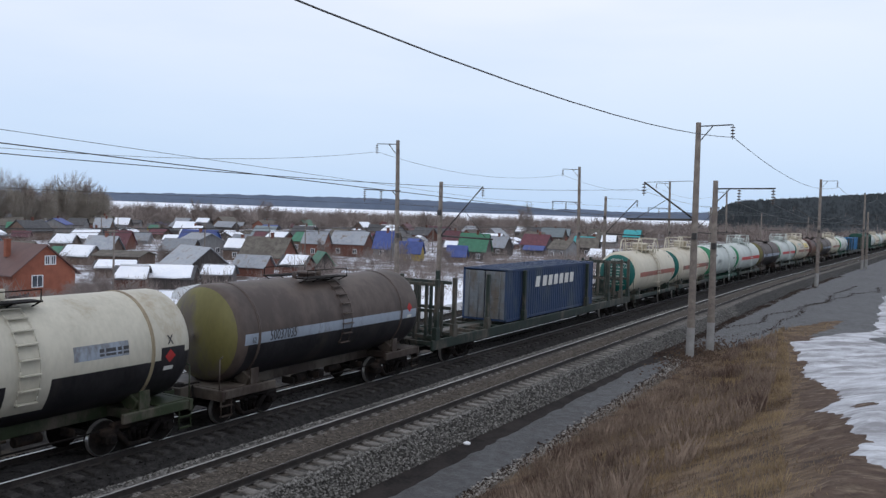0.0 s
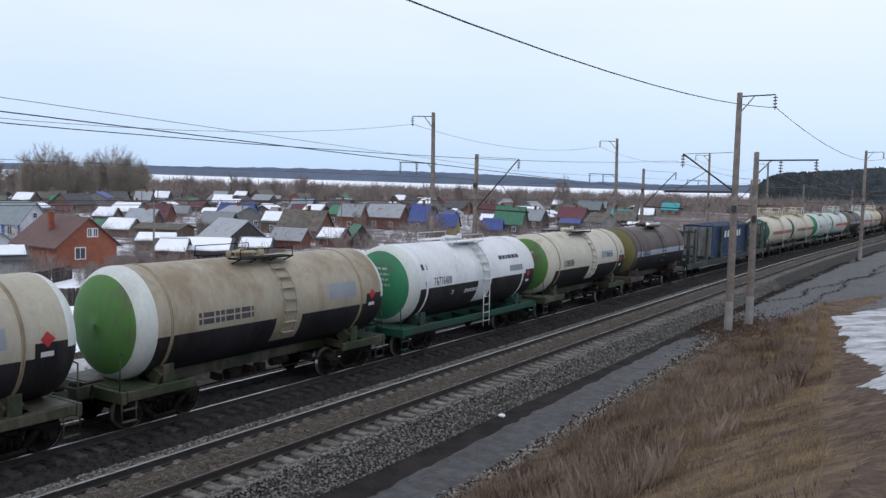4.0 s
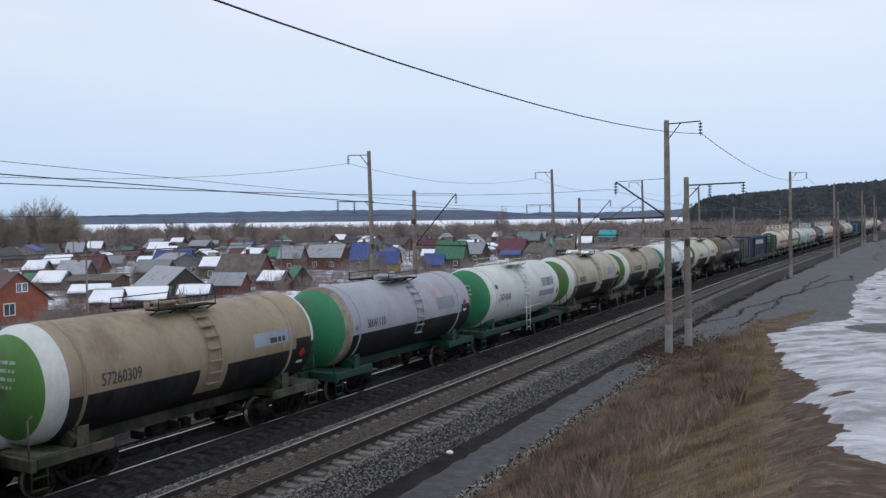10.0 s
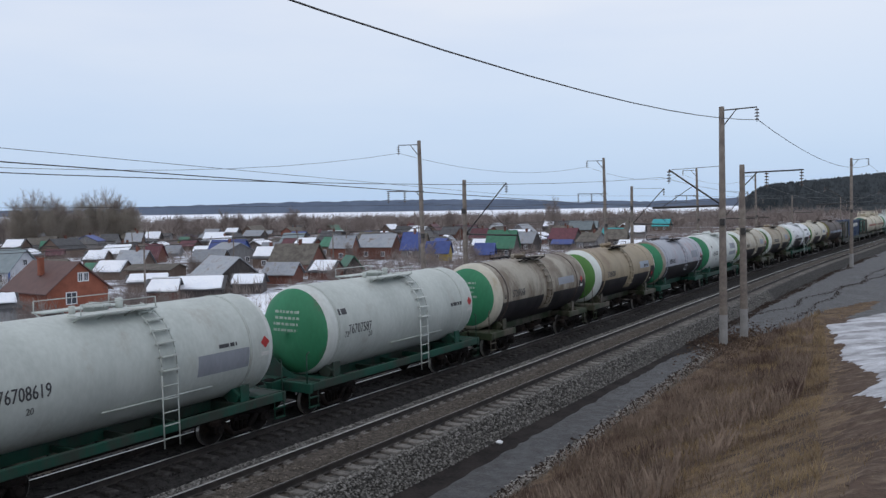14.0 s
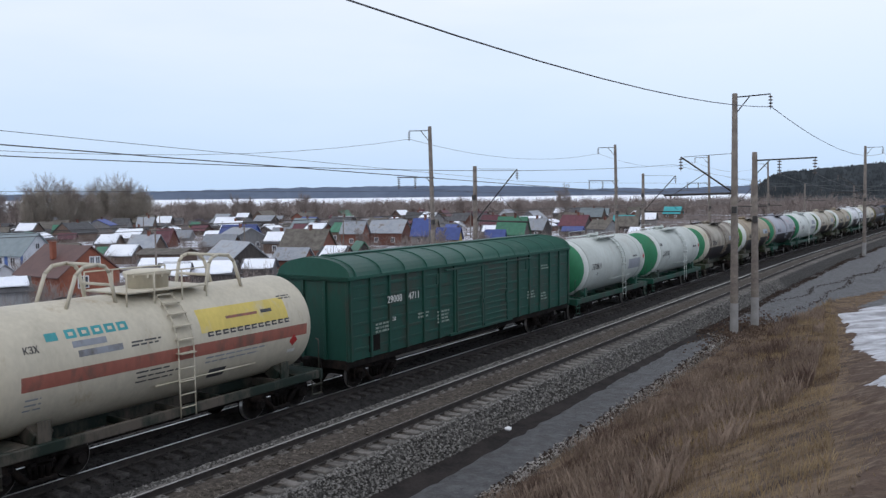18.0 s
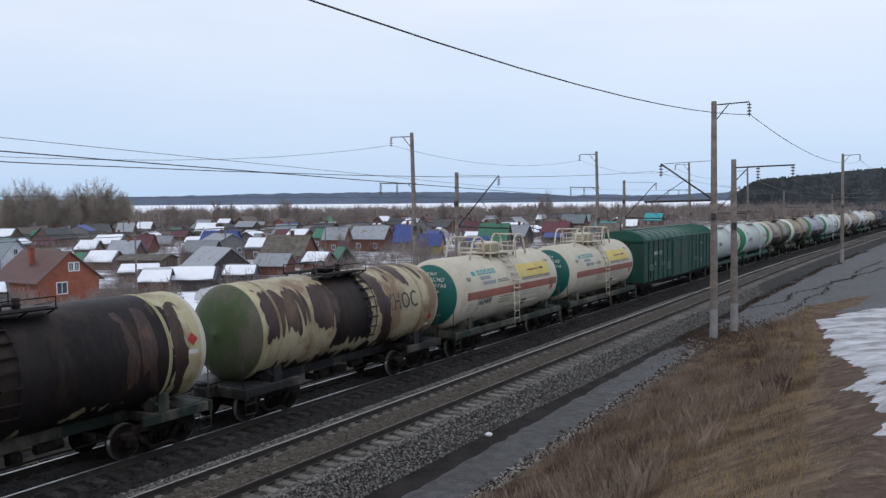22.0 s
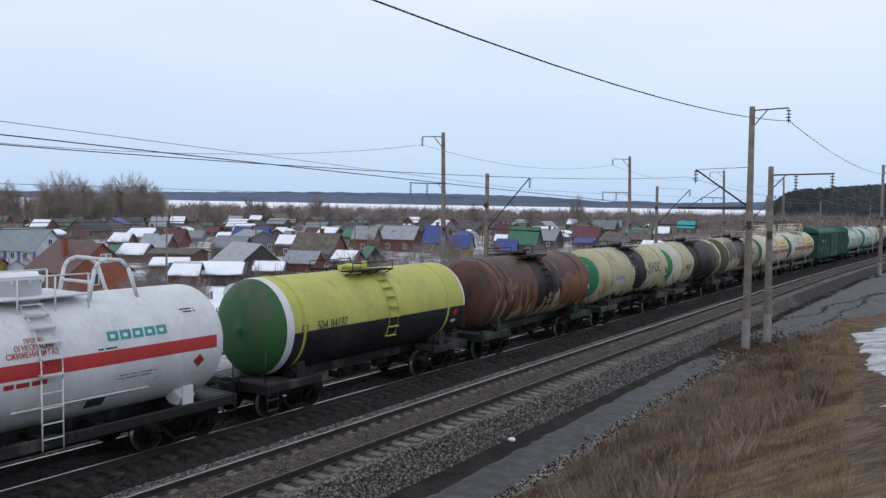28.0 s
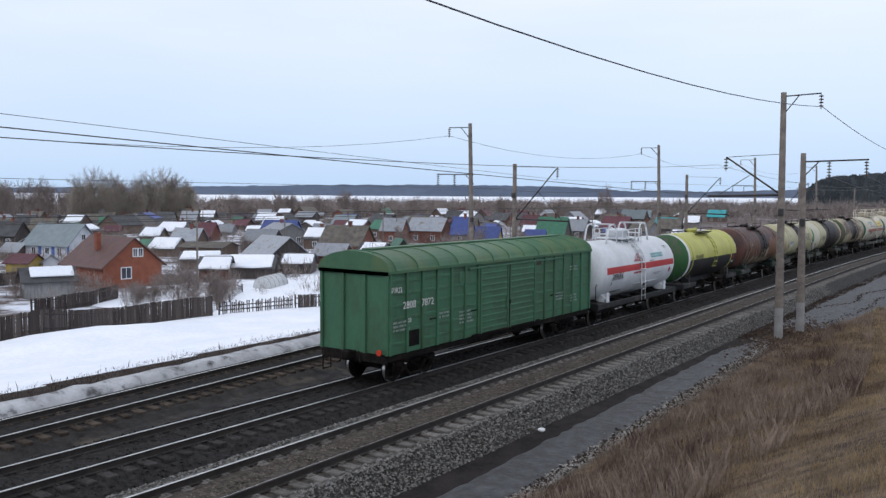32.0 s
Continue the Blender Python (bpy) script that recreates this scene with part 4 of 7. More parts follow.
# ---- bare trees and brush ----
def grow(rr, base, direction, length, radius, depth, out, spread):
    """Branches as (start, end, start radius, end radius)."""
    p = Vector(base)
    d = Vector(direction)
    segs = 3 if depth > 2 else 2
    for k in range(segs):
        d = (d + Vector((rr.uniform(-1, 1), rr.uniform(-1, 1), rr.uniform(-0.2, 0.5))) * 0.13).normalized()
        q = p + d * (length / segs)
        r2 = radius * (1 - 0.45 * (k + 1) / segs)
        out.append((p.copy(), q.copy(), radius * (1 - 0.45 * k / segs), r2))
        if depth > 0 and (k > 0 or depth < 3):
            for b in range(2 if depth > 1 else 3):
                side = Vector((rr.uniform(-1, 1), rr.uniform(-1, 1), rr.uniform(0.0, 0.9))).normalized()
                grow(rr, q, (d * (1 - spread) + side * spread).normalized(), length * rr.uniform(0.5, 0.75), r2 * 0.62, depth - 1, out, spread)
        p = q
    if depth > 0:
        grow(rr, p, d, length * 0.7, radius * 0.5, depth - 1, out, spread)


def branch_mesh(name, segs, mat, thin=0.0):
    vs, fs = [], []
    for a, b, r0, r1 in segs:
        d = (b - a).normalized()
        s = d.cross(Vector((0.3, 0.9, 0.2)))
        s.normalize()
        t = d.cross(s)
        i = len(vs)
        r0, r1 = max(r0, thin), max(r1, thin * 0.8)
        for k in range(3):
            an = 2.0944 * k
            o = s * math.cos(an) + t * math.sin(an)
            vs.append(a + o * r0)
            vs.append(b + o * r1)
        for k in range(3):
            m = (k + 1) % 3
            fs.append((i + 2 * k, i + 2 * m, i + 2 * m + 1, i + 2 * k + 1))
    return mesh(name, vs, fs, mat)


def tree_meshes(seed, h, spread, thin, depth=4):
    rr = random.Random(seed)
    segs = []
    grow(rr, (0, 0, 0), (0, 0, 1), h * 0.42, h * 0.016, depth, segs, spread)
    top = max(s[1].z for s in segs)
    k = h / top
    segs = [(a * k, b * k, r0, r1) for a, b, r0, r1 in segs]
    return [s for s in segs if s[2] > h * 0.005], [s for s in segs if s[2] <= h * 0.005]


TREE_KINDS = {}
for i, (seed, spread) in enumerate(((3, 0.55), (8, 0.48), (15, 0.6))):
    thick, fine = tree_meshes(seed, 10.0, spread, 0.03, 4)
    TREE_KINDS[i] = (branch_mesh("trunk_and_limbs", thick, BARKM), branch_mesh("fine_branches", fine, TWIG, 0.012))


def plume(seed, mat, count=850, h=10.0, limbs=11):
    """A feathery leafless crown: thin upright twigs along several rising limbs."""
    r = np.random.RandomState(seed)
    la = r.rand(limbs) * 6.283
    lr = (0.03 + 0.20 * np.sqrt(r.rand(limbs))) * h
    lt = (1.0 - 0.9 * (lr / h) - 0.22 * r.rand(limbs)) * h
    lt[0], lr[0] = h, 0.02 * h
    k = r.randint(0, limbs, count)
    u = r.rand(count) ** 0.85
    foot = 0.10 + 0.12 * r.rand(limbs)
    z = h * foot[k] + (lt[k] * 0.86 - h * foot[k]) * u
    out = lr[k] * (0.25 + 0.85 * np.sqrt(u)) 
    wob = 0.035 * h * (0.4 + np.sin(np.pi * u))
    root = np.stack([np.cos(la[k]) * out + r.randn(count) * wob, np.sin(la[k]) * out + r.randn(count) * wob, z], 1)
    d = np.stack([np.cos(la[k]) * 0.25 + r.randn(count) * 0.42, np.sin(la[k]) * 0.25 + r.randn(count) * 0.42, 0.75 + 0.5 * r.rand(count)], 1)
    d /= np.linalg.norm(d, axis=1)[:, None]
    tip = root + d * (h * (0.06 + 0.12 * r.rand(count)))[:, None]
    side = np.cross(d, r.randn(count, 3))
    side /= np.linalg.norm(side, axis=1)[:, None]
    w = (h * 0.0012 * (0.5 + r.rand(count)))[:, None]
    v = np.stack([root - side * w, root + side * w, tip], 1).reshape(-1, 3)
    return mesh("bare_crown", v.tolist(), np.arange(len(v)).reshape(-1, 3).tolist(), mat)


PLUMES = [(plume(40 + k, TWIG, 2400, limbs=10), plume(50 + k, TWIG_OLIVE, 7500, limbs=26)) for k in range(3)]


def bare_tree(x, y, h, kind, olive=False, wide=1.0, label=""):
    t = tagged(new("bare_tree"), label or "bare leafless tree with a fine twiggy crown", "tree", group="bare trees")
    t.matrix_basis = pose(x, y, ground_z(x, y) - 0.3, 0, 0, (x * 37 + y * 11) % 360)
    sc = Matrix.Diagonal((wide * h / 10, wide * h / 10, h / 10, 1))
    part("trunk", TREE_KINDS[kind][0], t, sc)
    part("crown", PLUMES[kind][1 if olive else 0], t, sc)
    part("inner_crown", TREE_KINDS[kind][1], t, sc)
    return t


for x, y, h, k in ((-350, 190, 19, 0), (-346, 197, 20, 1), (-352, 203, 19, 2), (-350, 184, 18, 1), (-371, 222, 16, 1), (-344, 239, 15, 0), (-395, 205, 19, 1), (-330, 186, 15, 2), (-318, 195, 13, 0), (-340, 178, 17, 2), (-324, 313, 15, 0), (-320, 318, 14, 2), (-310, 326, 13, 1), (-306, 342, 16, 1), (-299, 336, 15, 0), (-338, 296, 13, 2), (-262, 346, 12, 0), (-380, 330, 14, 1), (-230, 380, 13, 2)):
    bare_tree(x, y, h, k, False, 0.9)
for x, y, h, k, wd in ((-294, 187, 21, 0, 0.9), (-289, 192, 20, 2, 0.85), (-291, 196, 18, 1, 0.9), (-292, 208.6, 20, 1, 0.85), (-288, 213.5, 22, 0, 0.8), (-285, 218, 20, 2, 0.9), (-300, 204, 15, 2, 0.9), (-287, 202, 14, 1, 0.9), (-296, 183, 17, 1, 0.9), (-284, 223, 17, 1, 0.9)):
    bare_tree(x, y, h * 1.08, k, True, wd * 1.05, "tall bare willow with a dense olive-brown crown")
bare_tree(-129.5, 288.3, 16.5, 1, False, 0.8, "tall slender bare tree standing alone")
for x, y, h, k in ((-215, 262, 11, 0), (-260, 300, 12, 2), (-205, 300, 10, 1), (-170, 330, 11, 2), (-240, 215, 10, 1), (-182, 232, 9, 0), (-150, 205, 6, 1), (-128, 168, 5, 2), (-109, 140, 5, 0), (-112, 104, 4.5, 1), (-103, 92, 5, 2), (-78, 96, 4, 0), (-96, 150, 5, 0), (-80, 140, 5, 2), (-75, 118, 5, 1)):
    bare_tree(x, y, h, k, False, 1.1)
# bushes along the fence
for i, (x, y, h) in enumerate(((-68, 47.5, 2.6), (-66.5, 48.6, 2.4), (-64.0, 49.6, 3.6), (-62.6, 50.4, 3.4), (-61.6, 52.0, 2.8), (-63.2, 53.5, 2.6), (-80, 50.4, 2.6), (-88, 47.4, 3.0), (-71, 50, 2.2), (-75.5, 56, 2.4), (-92, 44, 3.2), (-66, 55.5, 2.6))):
    b = bare_tree(x, y, h * (1.5 if 2 <= i <= 5 else 1.25), i % 3, False, 1.5, "leafless garden bush with many thin stems")
    b.name, b["category"] = "bare_bush", "bush"


def brush(name, count, place, height, label, mat, seed, blades=34, width=0.004, lean=0.55):
    """Many twiggy clumps as one thing: each a spray of thin upward blades."""
    r = np.random.RandomState(seed)
    vs, n = [], 0
    while n < count:
        got = place(r)
        if got is None:
            continue
        x, y = got
        n += 1
        h = height * (0.55 + 0.75 * r.rand())
        z = ground_z(x, y) - 0.1
        k = blades
        root = np.stack([x + r.randn(k) * h * 0.16, y + r.randn(k) * h * 0.16, z + h * 0.45 * r.rand(k) ** 1.6], 1)
        dirs = np.stack([r.randn(k) * lean, r.randn(k) * lean, 0.55 + r.rand(k)], 1)
        dirs /= np.linalg.norm(dirs, axis=1)[:, None]
        tip = root + dirs * (h * (0.3 + 0.4 * r.rand(k)))[:, None]
        tip[:, 2] = np.minimum(tip[:, 2], z + h * 1.05)
        side = np.stack([dirs[:, 1], -dirs[:, 0], r.randn(k) * 0.4], 1) + r.randn(k, 3) * 0.3
        side /= np.linalg.norm(side, axis=1)[:, None]
        w = (width * h * 2.2 * (0.5 + r.rand(k)))[:, None]
        vs.append(np.stack([root - side * w, root + side * w, tip], 1).reshape(-1, 3))
    v = np.concatenate(vs)
    f = np.arange(len(v)).reshape(-1, 3)
    return tagged(new(name, mesh(name, v.tolist(), f.tolist(), mat)), label, "brushwood", kind="stuff")


def polar(r, a0, a1, d0, d1):
    a, d = radians(r.uniform(a0, a1)), d0 + (d1 - d0) * r.rand()
    return -d * math.sin(a), d * math.cos(a)


brush("far_woods", 1700, lambda r: polar(r, 8, 68, 430, 760), 9.5, "belt of bare grey-brown woods beyond the village", TWIG, 1, 70, 0.005, 0.8)
brush("farther_woods", 800, lambda r: polar(r, 3, 66, 760, 1250), 12.0, "belt of bare woods in the distance", TWIG, 2, 50, 0.010, 0.9)
brush("village_thickets", 1500, lambda r: polar(r, 14, 66, 130, 430), 4.0, "leafless garden shrubs and orchard trees among the houses", TWIG, 3, 44, 0.0038, 0.8)


brush("garden_shrubs", 800, lambda r: polar(r, 16, 64, 88, 260), 2.4, "low leafless garden shrubs and raspberry canes", TWIG, 23, 40, 0.0040, 0.7)


def hedge_place(r):
    y = r.uniform(30, 330)
    x = -64 - r.rand() * 22 + shift(y)
    return None if y < 105 and x > -80 else (x, y)


brush("line_side_thicket", 330, hedge_place, 3.0, "brown leafless thicket between the railway and the village", TWIG, 4, 46, 0.006)
brush("hill_foot_woods", 420, lambda r: polar(r, -28, 9, 420, 800), 8.0, "bare brown woods at the foot of the hill", TWIG, 8, 60, 0.007, 0.8)
brush("right_side_scrub", 160, lambda r: (r.uniform(-4, 90), r.uniform(120, 420)), 3.6, "reddish leafless scrub beyond the snow", TWIG, 5, 46, 0.008)


# ---- hills on the horizon ----
def ridge(name, pts, z0, mat, label, bumps, back=250.0, seed=1):
    """A ridge through its crest points, with a ragged wooded skyline."""
    r = random.Random(seed)
    verts, faces = [], []
    fine = []
    for a, b in zip(pts[:-1], pts[1:]):
        n = max(2, int(math.hypot(b[0] - a[0], b[1] - a[1]) / bumps[0]))
        for k in range(n):
            u = k / n
            fine.append([a[i] + (b[i] - a[i]) * u for i in range(3)])
    fine.append(list(pts[-1]))
    for x, y, z in fine:
        d = math.hypot(x, y)
        for s, zz in ((-back * 0.5, z0), (-back * 0.12, z0 + (z - z0) * 0.72), (0, z), (back * 0.6, z * 0.8), (back * 2, z0)):
            j = r.uniform(-1, 1) * bumps[1] * (1 if zz > z0 else 0)
            verts.append((x * (1 + s / d), y * (1 + s / d), zz + j))
    for i in range(len(fine) - 1):
        for k in range(4):
            faces.append((i * 5 + k, (i + 1) * 5 + k, (i + 1) * 5 + k + 1, i * 5 + k + 1))
    return tagged(new(name, mesh(name, verts, faces, mat)), label, "hill", kind="structure")


ridge("hill_far", [(-5200, 1400, 60), (-3620, 1870, 27), (-3420, 2010, 31), (-3030, 2280, 24), (-2930, 2350, 37), (-2440, 2700, 48), (-1950, 3040, 50), (-1650, 3250, 45), (-1535, 3330, 39), (-1420, 3415, 27), (-1300, 3500, 36), (-1180, 3580, 28), (-800, 3800, 40)], -5, RIDGE, "distant wooded ridge with blue-grey haze in its colour", (22, 2.0), 500)
ridge("hill_right", [(-200, 908, 3), (-196, 910, 12), (-187, 915, 20), (-177, 921, 26), (-145, 937, 30), (-107, 956, 33), (-53, 983, 39), (-16, 1002, 42), (60, 1040, 47), (300, 1080, 60), (700, 1000, 60)], -3, FOREST, "dark wooded hill with a ragged skyline", (3.0, 1.0), 160, 3)
r2 = np.random.RandomState(12)


def crowns(name, count, place, size, mat, label):
    """Many small pointed tree crowns as one wood."""
    chunks = []
    ang = np.linspace(0, 2 * np.pi, 6)[:-1]
    face = np.array([(k, (k + 1) % 5, 5) for k in range(5)])
    for _ in range(count):
        x, y, z = place(r2)
        h = size * (0.7 + 0.6 * r2.rand())
        rad = h * (0.40 + 0.20 * r2.rand())
        ringp = np.stack([x + np.cos(ang) * rad * (0.7 + 0.6 * r2.rand(5)), y + np.sin(ang) * rad, np.full(5, z)], 1)
        chunks.append((np.vstack([ringp, [x + r2.randn() * 0.3, y, z + h]]), face))
    return tagged(new(name, pieces(name, chunks, mat)), label, "forest", kind="stuff")


def on_hill(r):
    t = r.rand()
    x = -196 + 560 * t ** 1.3
    y = np.interp(x, [-196, -107, -16, 60, 300, 700], [910, 956, 1002, 1040, 1080, 1000])
    top = np.interp(x, [-196, -187, -177, -145, -107, -53, -16, 60, 300], [10, 18, 24, 28, 31, 37, 40, 45, 58])
    f = 1.0 - 0.85 * r.rand() ** 1.4
    k = 1.0 + np.interp(f, [0, 0.72, 1], [-80, -19, 2]) / math.hypot(x, y)
    return x * k, y * k, -3 + (top + 3) * f - 2.0


crowns("hill_forest", 5200, on_hill, 5.0, FOREST, "dark mixed forest covering the hill")


# ---- grass, stones and litter ----
def blades(name, count, place, mat, label, seed):
    r = np.random.RandomState(seed)
    vs = []
    for _ in range(count):
        got = place(r)
        if got is None:
            continue
        x, y, h, w = got
        z = ground_z(x, y) - 0.02
        a = r.rand() * 6.283
        lean = np.array([math.cos(a), math.sin(a)]) * h * (0.08 + 0.34 * r.rand())
        s = np.array([-math.sin(a + 0.8), math.cos(a + 0.8)]) * w
        vs += [(x - s[0], y - s[1], z), (x + s[0], y + s[1], z), (x + lean[0] * 0.35 + s[0] * 0.6, y + lean[1] * 0.35 + s[1] * 0.6, z + h * 0.6), (x + lean[0], y + lean[1], z + h)]
    i = np.arange(len(vs)).reshape(-1, 4)
    f = np.concatenate([i[:, [0, 1, 2]], i[:, [0, 2, 3]]])
    return tagged(new(name, mesh(name, vs, f.tolist(), mat)), label, "grass", kind="stuff")


def on_spur(r):
    y = 2.5 + 68 * r.rand() ** 1.9
    a = r.uniform(-10.3, 3.0)
    x = a + shift(y)
    over = lerp(y, SOIL_EDGE) - a
    if over < -1.7 or (over < 0.3 and (r.rand() > 0.45 or snow_field(a, y) > 0)) or ditch_field(a, y) > 0 or slush_field(a, y) > 0:
        return None
    n = rough(x, y * 0.7, 0.55, 2)
    fine = rough(x, y, 2.2, 3)
    if n + 0.8 * fine < -0.35 and r.rand() < 0.5:
        return None
    slope = max(0.0, min(1.0, (-2.5 - a) / 2.5)) * (1.0 if a > -8.8 else 0.45) * (1.0 if y > 16 else 0.6)
    h = (0.05 + 0.09 * r.rand()) * (1 + 0.4 * n) + slope * max(0, 0.55 + 0.5 * n + 0.3 * fine) * (0.06 + 0.30 * r.rand() ** 2)
    if over < 0.3:
        h *= 0.5
    return x, y, h, 0.0011 + 0.00012 * y


def red_side(r):
    got = on_spur(r)
    if got is None:
        return None
    a = got[0] - shift(got[1])
    return got if a < lerp(got[1], SOIL_EDGE) - 3.4 + 1.6 * rough(got[0], got[1], 0.4, 31) else None


def tan_side(r):
    got = on_spur(r)
    if got is None:
        return None
    a = got[0] - shift(got[1])
    return got if a > lerp(got[1], SOIL_EDGE) - 4.4 + 1.6 * rough(got[0], got[1], 0.4, 32) else None


blades("dry_grass", 215000, red_side, BLADE_RED, "thin russet dead grass over the slope", 6)
blades("straw_grass", 150000, tan_side, BLADE, "flattened straw-coloured grass beside the path", 26)


def on_slope(r):
    y = 9 + 50 * r.rand() ** 1.3
    a = -3.6 - 5.2 * r.rand()
    if rough(a, y * 0.6, 0.5, 21) < 0.02 or lerp(y, SOIL_EDGE) - a < 0.9 or slush_field(a, y) > 0:
        return None
    return a + shift(y), y, 0.28 + 0.40 * r.rand(), 0.0011 + 0.00009 * y


blades("tall_grass_stalks", 24000, on_slope, BLADE_RED, "tall pale grass stalks on the slope", 16)


def on_bank(r):
    y = r.uniform(8, 110)
    x = -28.4 - 0.11 * min(y, 28) + 2.6 * r.rand() ** 0.8 + shift(y)
    return x, y, (0.06 + 0.14 * r.rand() if r.rand() < 0.96 else 0.15 + 0.3 * r.rand()), 0.004


blades("bank_weeds", 14000, on_bank, BANK, "dark dead weeds along the railway bank", 7)


def on_foot(r):
    y = r.uniform(8, 44)
    x = lerp(y, DITCH_RIGHT) + 0.12 + abs(r.randn()) * 0.2 * (1 if r.rand() < 0.8 else -0.6) + shift(y)
    return x, y, 0.04 + 0.13 * r.rand() ** 1.5, 0.006


blades("ditch_edge_grass", 9000, on_foot, FROST, "frosted pale grass at the edge of the ditch", 8)


def stones(name, count, place, size, mat, label, seed):
    r = np.random.RandomState(seed)
    base = np.array([(1, 0, 0), (-1, 0, 0), (0, 1, 0), (0, -1, 0), (0, 0, 1), (0, 0, -1)], float)
    tri = np.array([(0, 2, 4), (2, 1, 4), (1, 3, 4), (3, 0, 4), (2, 0, 5), (1, 2, 5), (3, 1, 5), (0, 3, 5)])
    chunks = []
    for _ in range(count):
        x, y, z = place(r)
        s = size * (0.5 + 0.9 * r.rand())
        v = base * (0.6 + 0.6 * r.rand(6, 1)) * s * np.array([1.0, 1.0, 0.75])
        a = r.rand() * 6.28
        c, d = math.cos(a), math.sin(a)
        v = v @ np.array([[c, d, 0], [-d, c, 0.25], [0, -0.25, 1]])
        chunks.append((v + (x, y, z), tri))
    return tagged(new(name, pieces(name, chunks, mat)), label, "stones", kind="stuff")


def bed_z(dx, left, right, z):
    return float(np.interp(dx, [left, -1.75, -0.85, 0, 0.85, 1.45, right], [-1.0, z - 0.27, z - 0.235, z - 0.185, z - 0.235, z - 0.28, -1.05]))


def on_shoulder(r):
    y = 6 + 62 * r.rand() ** 1.4
    dx = 1.2 + 0.85 * r.rand()
    return near_line(y) + dx, y, bed_z(dx, -3.1, 1.95, 0.0) + 0.02


def on_left(r):
    y = 6 + 55 * r.rand() ** 1.4
    dx = -1.1 - 0.9 * r.rand()
    return near_line(y) + dx, y, bed_z(dx, -3.1, 1.95, 0.0) + 0.015


def on_mid(r):
    y = 4 + 60 * r.rand() ** 1.4
    dx = r.uniform(-2.2, 2.3)
    return mid_line(y) + dx, y, bed_z(dx, -2.7, 2.6, Z_MID) + 0.012


stones("ballast_stones", 27000, on_shoulder, 0.044, STONE, "loose grey crushed stones on the shoulder", 3)
stones("ballast_stones_between_tracks", 6000, on_left, 0.045, STONE, "loose pale stones between the tracks", 4)
stones("oily_stones", 6000, on_mid, 0.045, OILY, "oil-blackened stones round the middle track", 5)
def on_crown(r):
    y = 6 + 45 * r.rand() ** 1.5
    dx = r.uniform(-0.72, 0.72)
    return near_line(y) + dx, y, bed_z(dx, -3.1, 1.95, 0.0) + 0.012


def on_between(r):
    y = 6 + 50 * r.rand() ** 1.4
    dx = -1.9 - abs(r.randn()) * 0.35
    return near_line(y) + dx, y, bed_z(dx, -3.1, 1.95, 0.0) + 0.012


stones("brown_stones", 6500, on_crown, 0.036, CROWN_STONE, "brown-grey stones between the rails", 14)
stones("scattered_stones", 4500, on_between, 0.036, CROWN_STONE, "brown stones scattered on the oily bed", 15)
bm = bmesh.new()
bmesh.ops.create_icosphere(bm, subdivisions=2, radius=0.09, matrix=Matrix.Translation((-11.75, 22.07, -0.66)) @ Matrix.Diagonal((1.3, 0.9, 0.7, 1)))
for v in bm.verts:
    v.co += v.normal * noise.noise(v.co * 9) * 0.05
tagged(new("white_stone", bm_mesh("white_stone", bm, WHITEPAINT)), "small white stone lying below the ballast", "stone")


def rubble(r):
    y = 46 + r.randn() * 3.0
    x = -10.4 + r.randn() * 0.8
    return x, y, ground_z(x, y) + 0.02 + 0.10 * r.rand()


def ditch_edge(r):
    y = 7 + 37 * r.rand() ** 1.3
    a = lerp(y, DITCH_RIGHT) + 0.05 + 0.13 * r.randn()
    x = a + shift(y)
    return x, y, ground_z(x, y) + 0.03 + 0.05 * r.rand()


def soil_ridge(r):
    y = 44 + 85 * r.rand() ** 1.2
    x = near_line(y) + 2.3 + 0.16 * r.randn() + 0.8 * rough(0, y, 0.12, 4)
    return x, y, ground_z(x, y) + 0.02 + 0.18 * max(0, rough(x, y, 0.3, 7)) * r.rand()


stones("ditch_edge_stones", 5200, ditch_edge, 0.040, FROST, "pale frosted stones and stalks along the ditch", 9)
stones("ditch_edge_clods", 3200, ditch_edge, 0.055, BANK, "dark clods along the ditch", 10)
def furrow(r):
    y = 50 + 60 * r.rand()
    a = -11.7 + 0.13 * (y - 57) + 0.14 * r.randn() + 1.1 * rough(1, y, 0.15, 8) if r.rand() < 0.55 else -9.2 + 0.02 * (y - 50) + 0.12 * r.randn() + 1.4 * rough(3, y, 0.1, 9)
    x = a + shift(y)
    return x, y, ground_z(x, y) + 0.03 + 0.10 * r.rand()


stones("slush_furrows", 1500, furrow, 0.042, BANK, "dark clods in ragged furrows across the slush", 12)
stones("soil_ridge", 4200, soil_ridge, 0.065, BANK, "ragged dark soil ridge below the ballast", 11)
stones("rubble_heap", 1500, rubble, 0.06, SOIL, "dark rubble and clods round the mast feet", 6)


